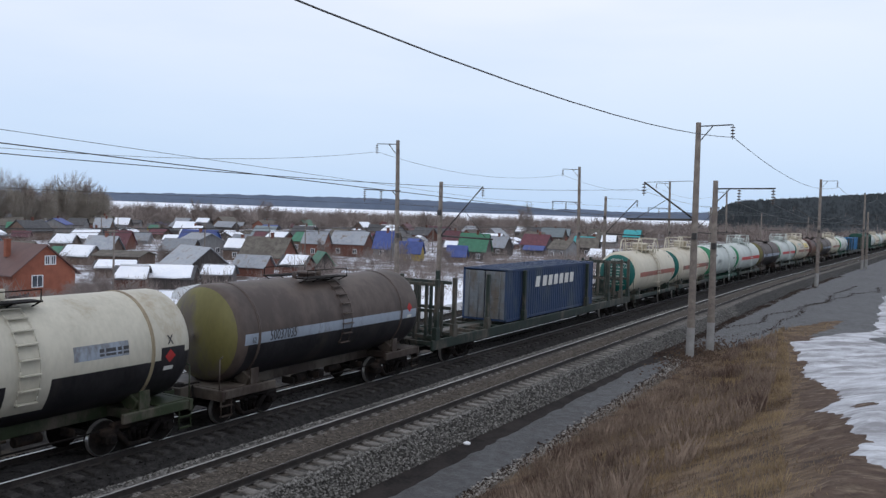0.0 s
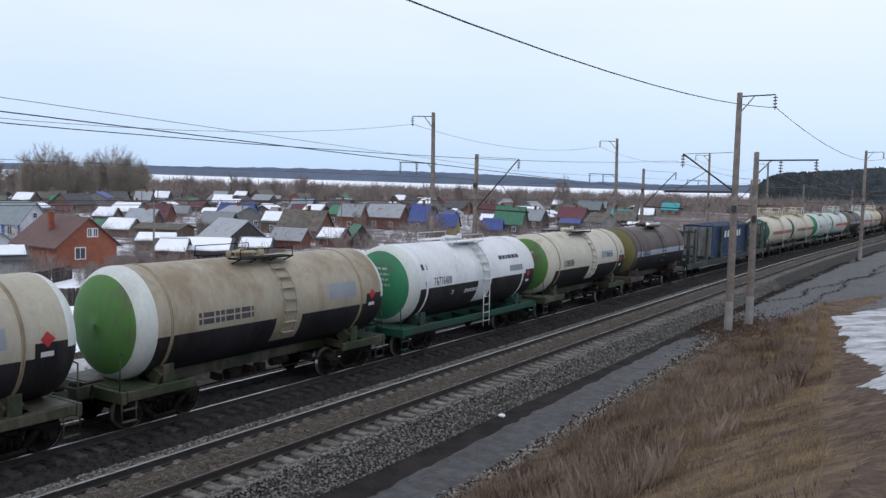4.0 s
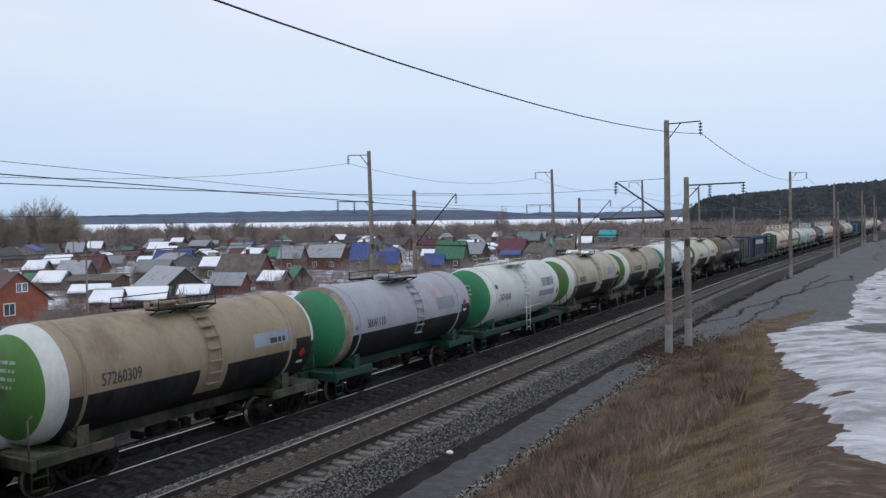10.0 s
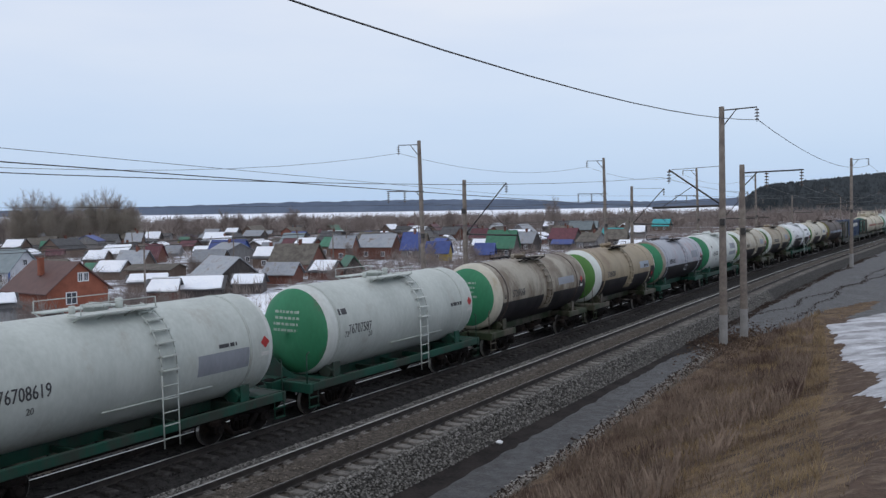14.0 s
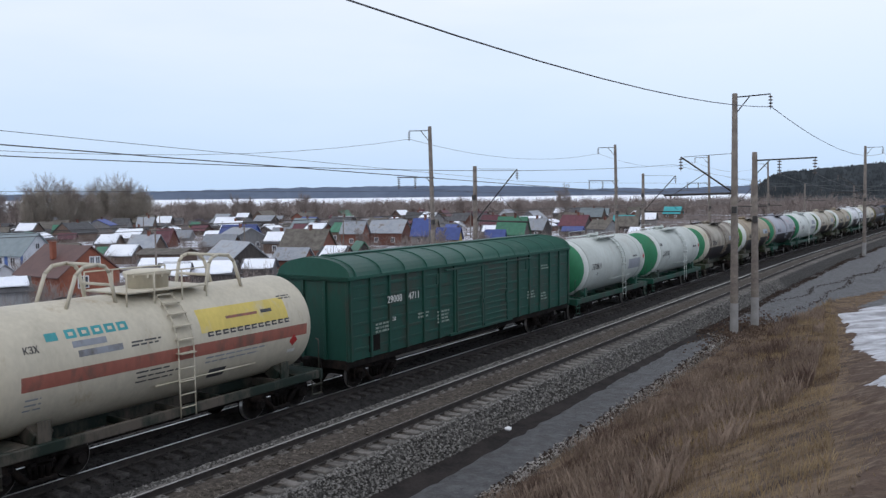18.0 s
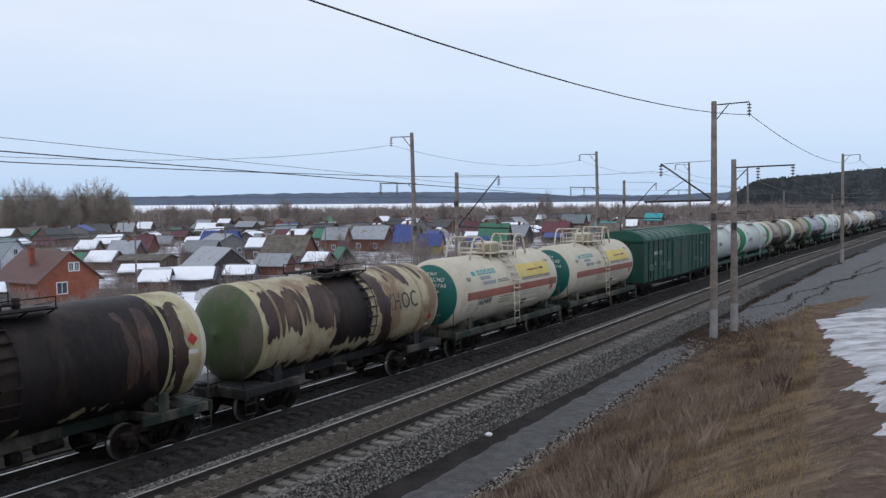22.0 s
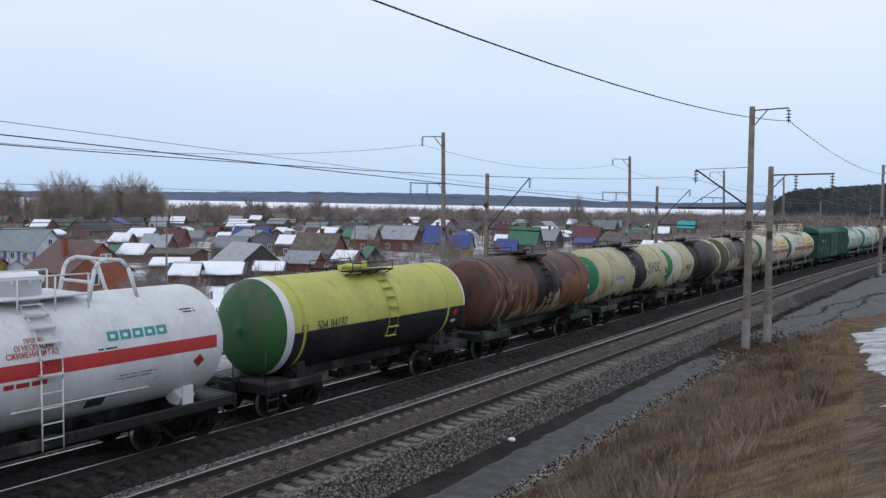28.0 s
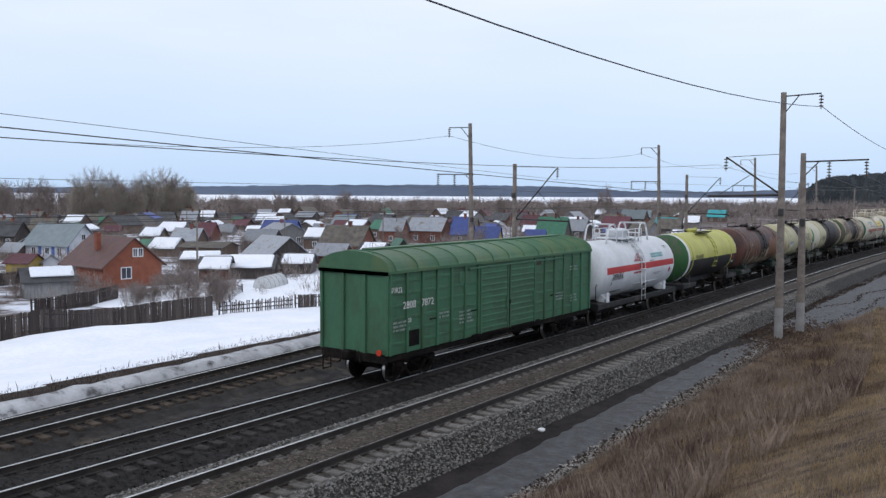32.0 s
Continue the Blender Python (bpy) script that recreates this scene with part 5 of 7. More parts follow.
# ---- the rest of the village roofs ----
rv = random.Random(21)
taken = [(h[0], h[1]) for h in HOUSES] + [(-89.7, 59.8), (-130.8, 77.9), (-85.5, 49.3)]
ROOF_MIX = ["snow"] * 6 + ["tin"] * 6 + ["bark"] * 8 + ["dark"] * 6 + ["maroon"] * 3 + ["green", "blue", "teal"]
WALL_MIX = ["wood"] * 7 + ["dark"] * 5 + ["brick"] * 3 + ["grey"] * 3 + ["white", "yellow"]
named = list(taken)
made = 0
while made < 165:
    a, d = radians(rv.uniform(19, 63)), rv.uniform(118, 420)
    x, y = -d * math.sin(a), d * math.cos(a)
    if d < 215 and any(abs(math.degrees(math.atan2(-p, q)) - math.degrees(a)) < 2.4 and math.hypot(p, q) > d - 8 for p, q in named):
        continue
    if x - shift(min(y, 300)) > -70 or any(math.hypot(x - p, y - q) < 6.5 + d * 0.010 for p, q in taken):
        continue
    taken.append((x, y))
    made += 1
    small = rv.random() < 0.62
    house(x, y, rv.uniform(3.5, 5.5) if small else rv.uniform(5, 7.8), rv.uniform(1.5, 1.9) if small else rv.uniform(2.2, 2.9), rv.uniform(0.8, 1.4) if small else rv.uniform(1.8, 2.8), rv.choice("ssg"), rv.choice(ROOF_MIX), rv.choice(WALL_MIX), turn=rv.uniform(-48, -8), windows=d < 260, chimney=0.8 if not small and rv.random() < 0.5 else None)
for x, y in ((-77, 62), (-98, 96), (-104, 128), (-92, 140), (-118, 150), (-140, 110), (-150, 170), (-112, 190), (-172, 140), (-96, 205), (-125, 240), (-190, 200)):
    pl = tagged(new("utility_pole"), "thin wooden utility pole in the village", "pole", group="village utility poles")
    pl.matrix_basis = pose(x, y, ground_z(x, y) - 0.2)
    bm = bmesh.new()
    rod(bm, (0, 0, 0), (0.05, 0, 8.2), 0.13, 0.09, n=8)
    part("pole_shaft", bm_mesh("pole_shaft", bm, BARKM), pl)
    bm = bmesh.new()
    box(bm, 0.05, 0, 7.8, 1.2, 0.10, 0.10, 0.01)
    part("crossbar", bm_mesh("crossbar", bm, BARKM), pl)


# ---- the train ----
def paint(name, c, dirt=0.3, rough=0.55, dirt_color=(0.10, 0.085, 0.07), scale=0.7):
    c = tuple(v * 0.86 for v in c)
    return material(name, tuple(v * 0.86 for v in c), tuple(min(1, v * 1.08) for v in c), rough, 0.8, 0.004, 9.0, stain=dirt_color, stain_amount=dirt, stain_scale=scale, stretch=(1, 1, 0.45), random_tint=0.04, spec=0.3)


BLACKP = material("black_bitumen_paint", (0.012, 0.012, 0.014), (0.032, 0.03, 0.033), 0.5, 1.0, 0.004, 9.0, stain=(0.045, 0.038, 0.034), stain_amount=0.25, stretch=(1, 1, 0.4), random_tint=0.04, spec=0.2)
SPILL = material("spilled_oil", (0.008, 0.007, 0.008), (0.022, 0.017, 0.017), 0.5, 1.0, 0.004, 9.0, stain=(0.04, 0.027, 0.02), stain_amount=0.3, stretch=(1, 1, 0.3), spec=0.15)
SPILL_BROWN = material("brown_oil_crust", (0.022, 0.013, 0.012), (0.06, 0.034, 0.028), 0.5, 1.5, 0.004, 9.0, stain=(0.12, 0.075, 0.045), stain_amount=0.25, stretch=(1, 1, 0.25), spec=0.3)
BOGIE = material("bogie_grime", (0.007, 0.0065, 0.0065), (0.021, 0.018, 0.017), 0.8, 3.0, 0.01, 20.0, stain=(0.04, 0.028, 0.022), stain_amount=0.22, spec=0.05)
TREAD = material("wheel_tread", (0.42, 0.41, 0.40), (0.60, 0.59, 0.58), 0.3, 4.0, metal=0.9)
RIM = material("worn_wheel_rim", (0.06, 0.058, 0.056), (0.16, 0.155, 0.15), 0.4, 4.0, metal=0.6)
MARK_DARK = material("dark_lettering", (0.03, 0.03, 0.035), (0.06, 0.06, 0.065), 0.7, 5.0)
MARK_WHITE = material("white_lettering", (0.48, 0.48, 0.46), (0.66, 0.66, 0.63), 0.7, 5.0)
MARK_FAINT = material("faded_white_lettering", (0.16, 0.28, 0.20), (0.42, 0.48, 0.44), 0.7, 6.0)
MARK_DIM = material("worn_stencil_paint", (0.10, 0.16, 0.125), (0.33, 0.38, 0.34), 0.8, 9.0)
MARK_RED = paint("red_sign", (0.42, 0.035, 0.035), 0.15)
MARK_TEAL = paint("teal_lettering", (0.06, 0.32, 0.34), 0.1)
MARK_YELLOW = paint("yellow_panel", (0.66, 0.52, 0.14), 0.2, dirt_color=(0.45, 0.40, 0.30))
MARK_GREY = paint("grey_overpaint", (0.28, 0.30, 0.34), 0.2)
MARK_BLUE = paint("pale_blue_overpaint", (0.33, 0.38, 0.45), 0.25)
STRIPE = paint("red_stripe", (0.52, 0.05, 0.05), 0.15)
STRIPE_DULL = paint("faded_red_stripe", (0.34, 0.12, 0.09), 0.35)
LAMP_RED = paint("red_marker", (0.60, 0.05, 0.02), 0.1)

R_TANK, Z_TANK = 1.5, 2.62
SHARED = {}


def shared(key, build):
    if key not in SHARED:
        SHARED[key] = build()
    return SHARED[key]


def wheelset_mesh():
    bm = bmesh.new()
    rod(bm, (-1.1, 0, 0), (1.1, 0, 0), 0.08, n=10)
    for s in (-1, 1):
        rings = [(s * 0.70, 0.20), (s * 0.72, 0.50), (s * 0.745, 0.502), (s * 0.755, 0.475), (s * 0.865, 0.465), (s * 0.868, 0.43), (s * 0.83, 0.38), (s * 0.83, 0.17), (s * 0.90, 0.13), (s * 0.90, 0.05)]
        lathe(bm, rings, 28, 0, "x")
        lathe(bm, [(s * 0.869, 0.460), (s * 0.872, 0.456), (s * 0.872, 0.450), (s * 0.869, 0.446)], 28, 2, "x", False)
        lathe(bm, [(s * 0.754, 0.478), (s * 0.865, 0.468)], 28, 1, "x", False)
        rod(bm, (s * 1.0, 0, 0), (s * 1.19, 0, 0), 0.13, n=12)
        rod(bm, (s * 1.19, 0, 0), (s * 1.21, 0, 0), 0.10, 0.07, n=12)
    return bm_mesh("wheelset", bm, [BOGIE, TREAD, RIM])


def bogie_mesh():
    bm = bmesh.new()
    for s in (-1, 1):
        x = s * 1.02
        box(bm, x, 0, 0.76, 0.22, 1.7, 0.20, 0.04)
        box(bm, x, 0, 0.22, 0.24, 0.75, 0.12, 0.03)
        for e in (-1, 1):
            box(bm, x, e * 0.925, 0.66, 0.24, 0.56, 0.20, 0.05)
            box(bm, x + 0.05 * s, e * 0.925, 0.48, 0.30, 0.34, 0.26, 0.05)
            rod(bm, (x + 0.2 * s, e * 0.925, 0.48), (x + 0.235 * s, e * 0.925, 0.48), 0.12, 0.10, n=14)
            rod(bm, (x, e * 0.34, 0.24), (x, e * 0.74, 0.66), 0.10, n=6)
            rod(bm, (x, e * 0.20, 0.26), (x, e * 0.30, 0.70), 0.06, n=6)
            for k in (-0.16, 0, 0.16):
                rod(bm, (x + 0.05 * s, k, 0.28), (x + 0.05 * s, k, 0.58), 0.065, n=8)
        box(bm, x, 0, 0.62, 0.26, 0.62, 0.08, 0.02)
    box(bm, 0, 0, 0.66, 2.3, 0.34, 0.20, 0.03)
    box(bm, 0, 0, 0.80, 0.5, 0.5, 0.10, 0.03)
    return bm_mesh("bogie", bm, [BOGIE])


def coupler_mesh():
    bm = bmesh.new()
    box(bm, 0, -0.25, 0, 0.20, 0.7, 0.22, 0.03)
    box(bm, 0.04, 0.16, 0, 0.34, 0.30, 0.34, 0.06)
    rod(bm, (-0.25, -0.1, 0.1), (-0.5, 0.1, -0.25), 0.03, n=6)
    rod(bm, (0.25, -0.1, 0.1), (0.45, 0.1, -0.3), 0.025, n=6)
    return bm_mesh("coupler", bm, [BOGIE])


def running_gear(w, half, pivots):
    for p in pivots:
        b = part("bogie", shared("bogie", bogie_mesh), w, pose(0, p, 0))
        for e in (-0.925, 0.925):
            part("wheelset", shared("wheelset", wheelset_mesh), b, pose(0, e, 0.475))
    for e in (0, 180):
        part("coupler", shared("coupler", coupler_mesh), w, pose(0, (half - 0.45) * (1 if e == 0 else -1), 1.06, 0, 0, e))


def flat_text(text, size):
    cu = bpy.data.curves.new("lettering", "FONT")
    cu.body, cu.size, cu.extrude, cu.resolution_u = text, size, 0.0, 2
    ob = bpy.data.objects.new("lettering", cu)
    scene.collection.objects.link(ob)
    me = bpy.data.meshes.new_from_object(ob.evaluated_get(bpy.context.evaluated_depsgraph_get()))
    bpy.data.objects.remove(ob)
    bpy.data.curves.remove(cu)
    # heavier strokes: the outline repeated a little to each side, one film over the other
    base = [tuple(v.co) for v in me.vertices]
    polys = [tuple(p.vertices) for p in me.polygons]
    vs, fs = [], []
    for i, dx in enumerate((0.0, -0.016, 0.016)):
        off = len(vs)
        vs += [(x + dx * size, y, i * 0.0015) for x, y, z in base]
        fs += [tuple(k + off for k in p) for p in polys]
    bpy.data.meshes.remove(me)
    return mesh("lettering", vs, fs, MARK_DARK)


def text_on_tank(w, text, y, ang, size, mat, stretch=1.0, name="lettering", r=R_TANK):
    """Letters wrapped on the tank's side, their base at the angle ang."""
    me = flat_text(text, size)
    for v in me.vertices:
        a = radians(ang) + v.co.y / r
        rr = r + 0.008 + v.co.z
        v.co = (math.cos(a) * rr, y + v.co.x * stretch, math.sin(a) * rr)
    me.materials.clear()
    me.materials.append(mat)
    part(name, me, w, pose(0, 0, Z_TANK))


def patch(w, name, y0, y1, a0, a1, mat, r=R_TANK, lift=0.005, label=""):
    """A painted panel on the tank, between two angles and two stations."""
    n = max(2, int(abs(a1 - a0) / 6) + 1)
    verts, faces = [], []
    for i in range(n + 1):
        a = radians(a0 + (a1 - a0) * i / n)
        for y in (y0, y1):
            verts.append(((r + lift) * math.cos(a), y, (r + lift) * math.sin(a)))
    for i in range(n):
        faces.append((2 * i, 2 * i + 1, 2 * i + 3, 2 * i + 2))
    return part(name, mesh(name, verts, faces, mat, smooth=True), w, pose(0, 0, Z_TANK), label)


def bars_on_tank(w, y0, y1, ang, rows, mat, r=R_TANK, seed=1, gap=3.2, height=1.6, name="lettering"):
    """Lines of lettering too worn to read, as plain bars."""
    rnd = random.Random(seed)
    verts, faces = [], []
    for k in range(rows):
        y = y0 + rnd.random() * 0.1
        end = y1 - rnd.random() * 0.25 * (y1 - y0)
        while y < end:
            l = min(end - y, 0.10 + rnd.random() * 0.28)
            i = len(verts)
            for a in (ang - k * gap, ang - k * gap + height):
                ca, sa = math.cos(radians(a)), math.sin(radians(a))
                verts += [((r + 0.007) * ca, y, (r + 0.007) * sa), ((r + 0.007) * ca, y + l, (r + 0.007) * sa)]
            faces.append((i, i + 1, i + 3, i + 2))
            y += l + 0.05
    tagged(part(name, mesh(name, verts, faces, mat), w, pose(0, 0, Z_TANK)), kind="stuff")


def barrel_mesh(rear, half, head, mats, pick, r=R_TANK, n=56):
    """The tank shell: a cylinder with dished heads; pick(y, angle, ring radius) names the paint of each face."""
    rings = []
    for i in range(9):
        a = i / 8 * math.pi / 2
        rings.append((-rear - head * math.cos(a), max(0.02, r * math.sin(a) ** 0.8)))
    rings += [(y, r) for y in np.linspace(-rear, half, int((half + rear) / 0.16) + 1)[1:]]
    for i in range(1, 9):
        a = i / 8 * math.pi / 2
        rings.append((half + head * math.sin(a), max(0.02, r * math.cos(a) ** 0.8)))
    verts, faces, idx = [], [], []
    for y, rr in rings:
        for k in range(n):
            a = 6.283185 * (k + 0.5) / n
            verts.append((rr * math.cos(a), y, rr * math.sin(a)))
    for j in range(len(rings) - 1):
        y, rr = (rings[j][0] + rings[j + 1][0]) / 2, (rings[j][1] + rings[j + 1][1]) / 2
        for k in range(n):
            faces.append((j * n + k, j * n + (k + 1) % n, (j + 1) * n + (k + 1) % n, (j + 1) * n + k))
            ang = 360 * (k + 1) / n
            idx.append(pick(y, ang if ang <= 180 else ang - 360, rr))
    faces += [tuple(range(n)), tuple(range((len(rings) - 1) * n, len(rings) * n))]
    idx += [idx[0], idx[-1]]
    return mesh("tank_shell", verts, faces, mats, idx, smooth=True)


def film(w, name, field, y0, y1, a0, a1, mat, lift=0.006, label=""):
    """A layer of spilled oil and painted underside shade on the shell, its ragged outline cut along the zero line of
    the field.
    """
    ys, an = np.arange(y0, y1 + 0.01, 0.08), np.arange(a0, a1 + 0.1, 2.5)
    val = [[field(y, a) for a in an] for y in ys]
    verts, faces, seen = [], [], {}

    def vert(y, a):
        key = (round(y, 3), round(a, 2))
        if key not in seen:
            seen[key] = len(verts)
            verts.append(((R_TANK + lift) * math.cos(radians(a)), y, (R_TANK + lift) * math.sin(radians(a))))
        return seen[key]

    for j in range(len(ys) - 1):
        for i in range(len(an) - 1):
            q = [(ys[j], an[i], val[j][i]), (ys[j + 1], an[i], val[j + 1][i]), (ys[j + 1], an[i + 1], val[j + 1][i + 1]), (ys[j], an[i + 1], val[j][i + 1])]
            ring = []
            for k in range(4):
                p, n = q[k], q[(k + 1) % 4]
                if p[2] > 0:
                    ring.append(vert(p[0], p[1]))
                if (p[2] > 0) != (n[2] > 0):
                    u = p[2] / (p[2] - n[2])
                    ring.append(vert(p[0] + (n[0] - p[0]) * u, p[1] + (n[1] - p[1]) * u))
            ring = list(dict.fromkeys(ring))
            if len(ring) > 2:
                faces.append(ring)
    return part(name, mesh(name, verts, faces, mat, smooth=True), w, pose(0, 0, Z_TANK), label)


def run_down(lo, hi, bottom, seed, top=120.0, slant=0.0, patchy=0.0):
    """Field of a spill that ran down from the hatch and ends in drips."""
    def f(y, a):
        y = y + slant * (a - 30)
        n = noise.noise
        drip = 16 * n(Vector((y * 1.4, seed, 0))) + 14 * n(Vector((y * 5.0, seed, 1))) + 8 * n(Vector((y * 14.0, seed, 2)))
        side = 0.22 * n(Vector((a * 0.05, seed, 3))) + 0.10 * n(Vector((a * 0.16, y, 4)))
        v = min((y - lo) + side, (hi - y) + side, (a - bottom + drip) / 45, (top - a + drip) / 45)
        if patchy:
            v = min(v, patchy + n(Vector((y * 2.6, a * 0.012, seed))) + 0.6 * n(Vector((y * 9, a * 0.016, seed))))
        return v
    return f


def strap_mesh(r=R_TANK):
    bm = bmesh.new()
    lathe(bm, [(-0.05, r + 0.001), (-0.045, r + 0.022), (-0.012, r + 0.022), (-0.010, r + 0.002), (0.010, r + 0.002), (0.012, r + 0.022), (0.045, r + 0.022), (0.05, r + 0.001)], 56)
    bm.faces.ensure_lookup_table()
    bmesh.ops.delete(bm, geom=[f for f in bm.faces if len(f.verts) > 10], context="FACES_ONLY")
    return bm


def ladder_mesh(down, wide=0.5):
    """Side ladder that follows the shell and, on tall ones, drops to the frame."""
    bm = bmesh.new()
    tall = down < -1.5
    r = R_TANK + (0.10 if tall else 0.05)
    arc = [(r * math.cos(radians(a)), r * math.sin(radians(a))) for a in range(82, -12 if tall else -38, -8)]
    if tall:
        arc.append((arc[-1][0] + 0.03, down))
    for s in (-wide / 2, wide / 2):
        pipe(bm, [(x, s, z) for x, z in arc], 0.020 if tall else 0.014)
    for a in range(76, -12 if tall else -40, -13):
        c, d = r * math.cos(radians(a)), r * math.sin(radians(a))
        box(bm, c + 0.03, 0, d, 0.16 if tall else 0.12, wide, 0.03, 0.0)
        for s in (-wide / 2, wide / 2):
            rod(bm, (c, s, d), (R_TANK * math.cos(radians(a)) * 0.99, s, R_TANK * math.sin(radians(a)) * 0.99), 0.015, n=5)
    z = -0.45
    while tall and z > down:
        rod(bm, (arc[-1][0], -wide / 2, z), (arc[-1][0], wide / 2, z), 0.018, n=6)
        z -= 0.34
    return bm


def hatch_mesh():
    bm = bmesh.new()
    lathe(bm, [(R_TANK - 0.1, 0.30), (R_TANK + 0.10, 0.30), (R_TANK + 0.11, 0.35), (R_TANK + 0.15, 0.34), (R_TANK + 0.19, 0.22), (R_TANK + 0.20, 0.05)], 24, 0, "z")
    for k in range(8):
        a = 6.28 * k / 8
        box(bm, 0.35 * math.cos(a), 0.35 * math.sin(a), R_TANK + 0.13, 0.05, 0.05, 0.08, 0.01)
    rod(bm, (0, 0.7, R_TANK - 0.05), (0, 0.7, R_TANK + 0.26), 0.10, n=12)
    rod(bm, (0.1, -0.75, R_TANK - 0.05), (0.1, -0.75, R_TANK + 0.2), 0.08, n=12)
    rod(bm, (-0.25, 0, R_TANK + 0.2), (0.25, 0, R_TANK + 0.2), 0.02, n=6)
    return bm


def platform_mesh():
    bm = bmesh.new()
    z = R_TANK + 0.02
    for s in (-1, 1):
        box(bm, s * 0.72, 0, z, 0.50, 2.3, 0.04, 0.008)
        for y in (-1.1, -0.4, 0.4, 1.1):
            rod(bm, (s * 0.5, y, z - 0.2), (s * 0.95, y, z), 0.02, n=6)
        for y in (-1.1, 1.1):
            rod(bm, (s * 0.95, y, z), (s * 0.95, y, z + 0.28), 0.015, n=6)
        rod(bm, (s * 0.95, -1.1, z + 0.28), (s * 0.95, 1.1, z + 0.28), 0.015, n=6)
    return bm


def gas_dome_mesh():
    bm = bmesh.new()
    lathe(bm, [(R_TANK - 0.1, 0.55), (R_TANK + 0.42, 0.55), (R_TANK + 0.44, 0.62), (R_TANK + 0.50, 0.62), (R_TANK + 0.56, 0.4), (R_TANK + 0.58, 0.05)], 24, 0, "z")
    for k in range(10):
        a = 6.28 * k / 10
        box(bm, 0.59 * math.cos(a), 0.59 * math.sin(a), R_TANK + 0.44, 0.06, 0.06, 0.14, 0.01)
    box(bm, 0, 0, R_TANK + 0.06, 1.7, 2.6, 0.05, 0.01)
    for x in (-0.85, 0.85):
        for y in (-1.3, -0.45, 0.45, 1.3):
            rod(bm, (x, y, R_TANK - 0.5), (x, y, R_TANK + 0.55), 0.022, n=6)
        rod(bm, (x, -1.3, R_TANK + 0.55), (x, 1.3, R_TANK + 0.55), 0.022, n=6)
    return bm


def guard_mesh(s):
    """One of the two tall pipe guards beside the dome."""
    bm = bmesh.new()
    for x in (-0.62, 0.62):
        pts = [(x, s * 1.45, R_TANK - 0.2), (x, s * 1.62, R_TANK + 0.62), (x, s * 1.74, R_TANK + 0.78), (x, s * 1.95, R_TANK + 0.84), (x, s * 2.35, R_TANK + 0.80), (x, s * 2.55, R_TANK + 0.62), (x, s * 2.85, R_TANK - 0.2)]
        pipe(bm, pts, 0.05, 8)
    for y, z in ((1.95, 0.84), (1.55, 0.3)):
        rod(bm, (-0.62, s * y, R_TANK + z), (0.62, s * y, R_TANK + z), 0.04, n=8)
    return bm


def bar(name, sx, sy, sz, mat):
    def build():
        bm = bmesh.new()
        box(bm, 0, 0, 0, sx, sy, sz, 0.02)
        return bm_mesh(name, bm, mat)
    return shared((name, mat.name, sx, sy, sz), build)


def underframe(w, full, half, mat):
    part("centre_sill", bar("centre_sill", 0.46, half * 2 - 0.2, 0.34, mat), w, pose(0, 0, 0.98))
    for e in (-1, 1):
        part("end_beam", bar("end_beam", 2.9, 0.14, 0.32, mat), w, pose(0, e * (half - 0.62), 0.98))
        part("bolster", bar("bolster", 2.6, 0.5, 0.26, mat), w, pose(0, e * (half - 2.2), 0.98))
        part("end_deck", bar("end_deck", 2.62, 1.0, 0.03, mat), w, pose(0, e * (half - 1.22), 1.13))
        if not full:
            for s in (-1, 1):
                part("side_sill", bar("side_sill", 0.12, 2.2, 0.26, mat), w, pose(s * 1.38, e * (half - 1.80), 1.0))
    if full:
        for s in (-1, 1):
            part("side_sill", bar("side_sill", 0.12, half * 2 - 1.4, 0.26, mat), w, pose(s * 1.38, 0, 1.0))
        for y in (-1.5, 0, 1.5):
            part("cross_member", bar("cross_member", 2.6, 0.12, 0.18, mat), w, pose(0, y, 0.96))


def saddle_mesh():
    bm = bmesh.new()
    box(bm, 0.95, 0, 1.28, 0.5, 0.5, 0.42, 0.03, Matrix.Rotation(0.5, 4, "Y"))
    box(bm, 1.25, 0, 1.32, 0.06, 0.34, 0.55, 0.01)
    return bm


def shield_mesh():
    bm = bmesh.new()
    top = [(-1.42, 2.15), (-1.15, 2.18), (-0.75, 2.0), (-0.4, 1.68), (0.0, 1.40), (0.5, 1.24), (1.42, 1.20)]
    for (xa, za), (xb, zb) in zip(top[:-1], top[1:]):
        v = [bm.verts.new(p) for p in ((xa, -0.02, 0.95), (xb, -0.02, 0.95), (xb, -0.02, zb), (xa, -0.02, za), (xa, 0.02, 0.95), (xb, 0.02, 0.95), (xb, 0.02, zb), (xa, 0.02, za))]
        for q in ((0, 1, 2, 3), (4, 5, 6, 7), (3, 2, 6, 7), (0, 1, 5, 4)):
            bm.faces.new([v[i] for i in q])
    bmesh.ops.remove_doubles(bm, verts=bm.verts, dist=0.001)
    return bm


def side_rail_mesh():
    bm = bmesh.new()
    a = radians(-33)
    x, z = 1.5 * math.cos(a) + 0.08, Z_TANK + 1.5 * math.sin(a)
    rod(bm, (x, -0.9, z), (x, 2.6, z), 0.022, n=6)
    for y in (-0.8, 0.4, 2.5):
        rod(bm, (x, y, z), (x - 0.12, y, z), 0.018, n=5)
    return bm


def grab_rail_mesh():
    bm = bmesh.new()
    rod(bm, (0, 0, 1.1), (0, 0, 2.05), 0.022, n=6)
    rod(bm, (0, 0, 2.05), (0, 0.12, 2.12), 0.022, n=6)
    return bm


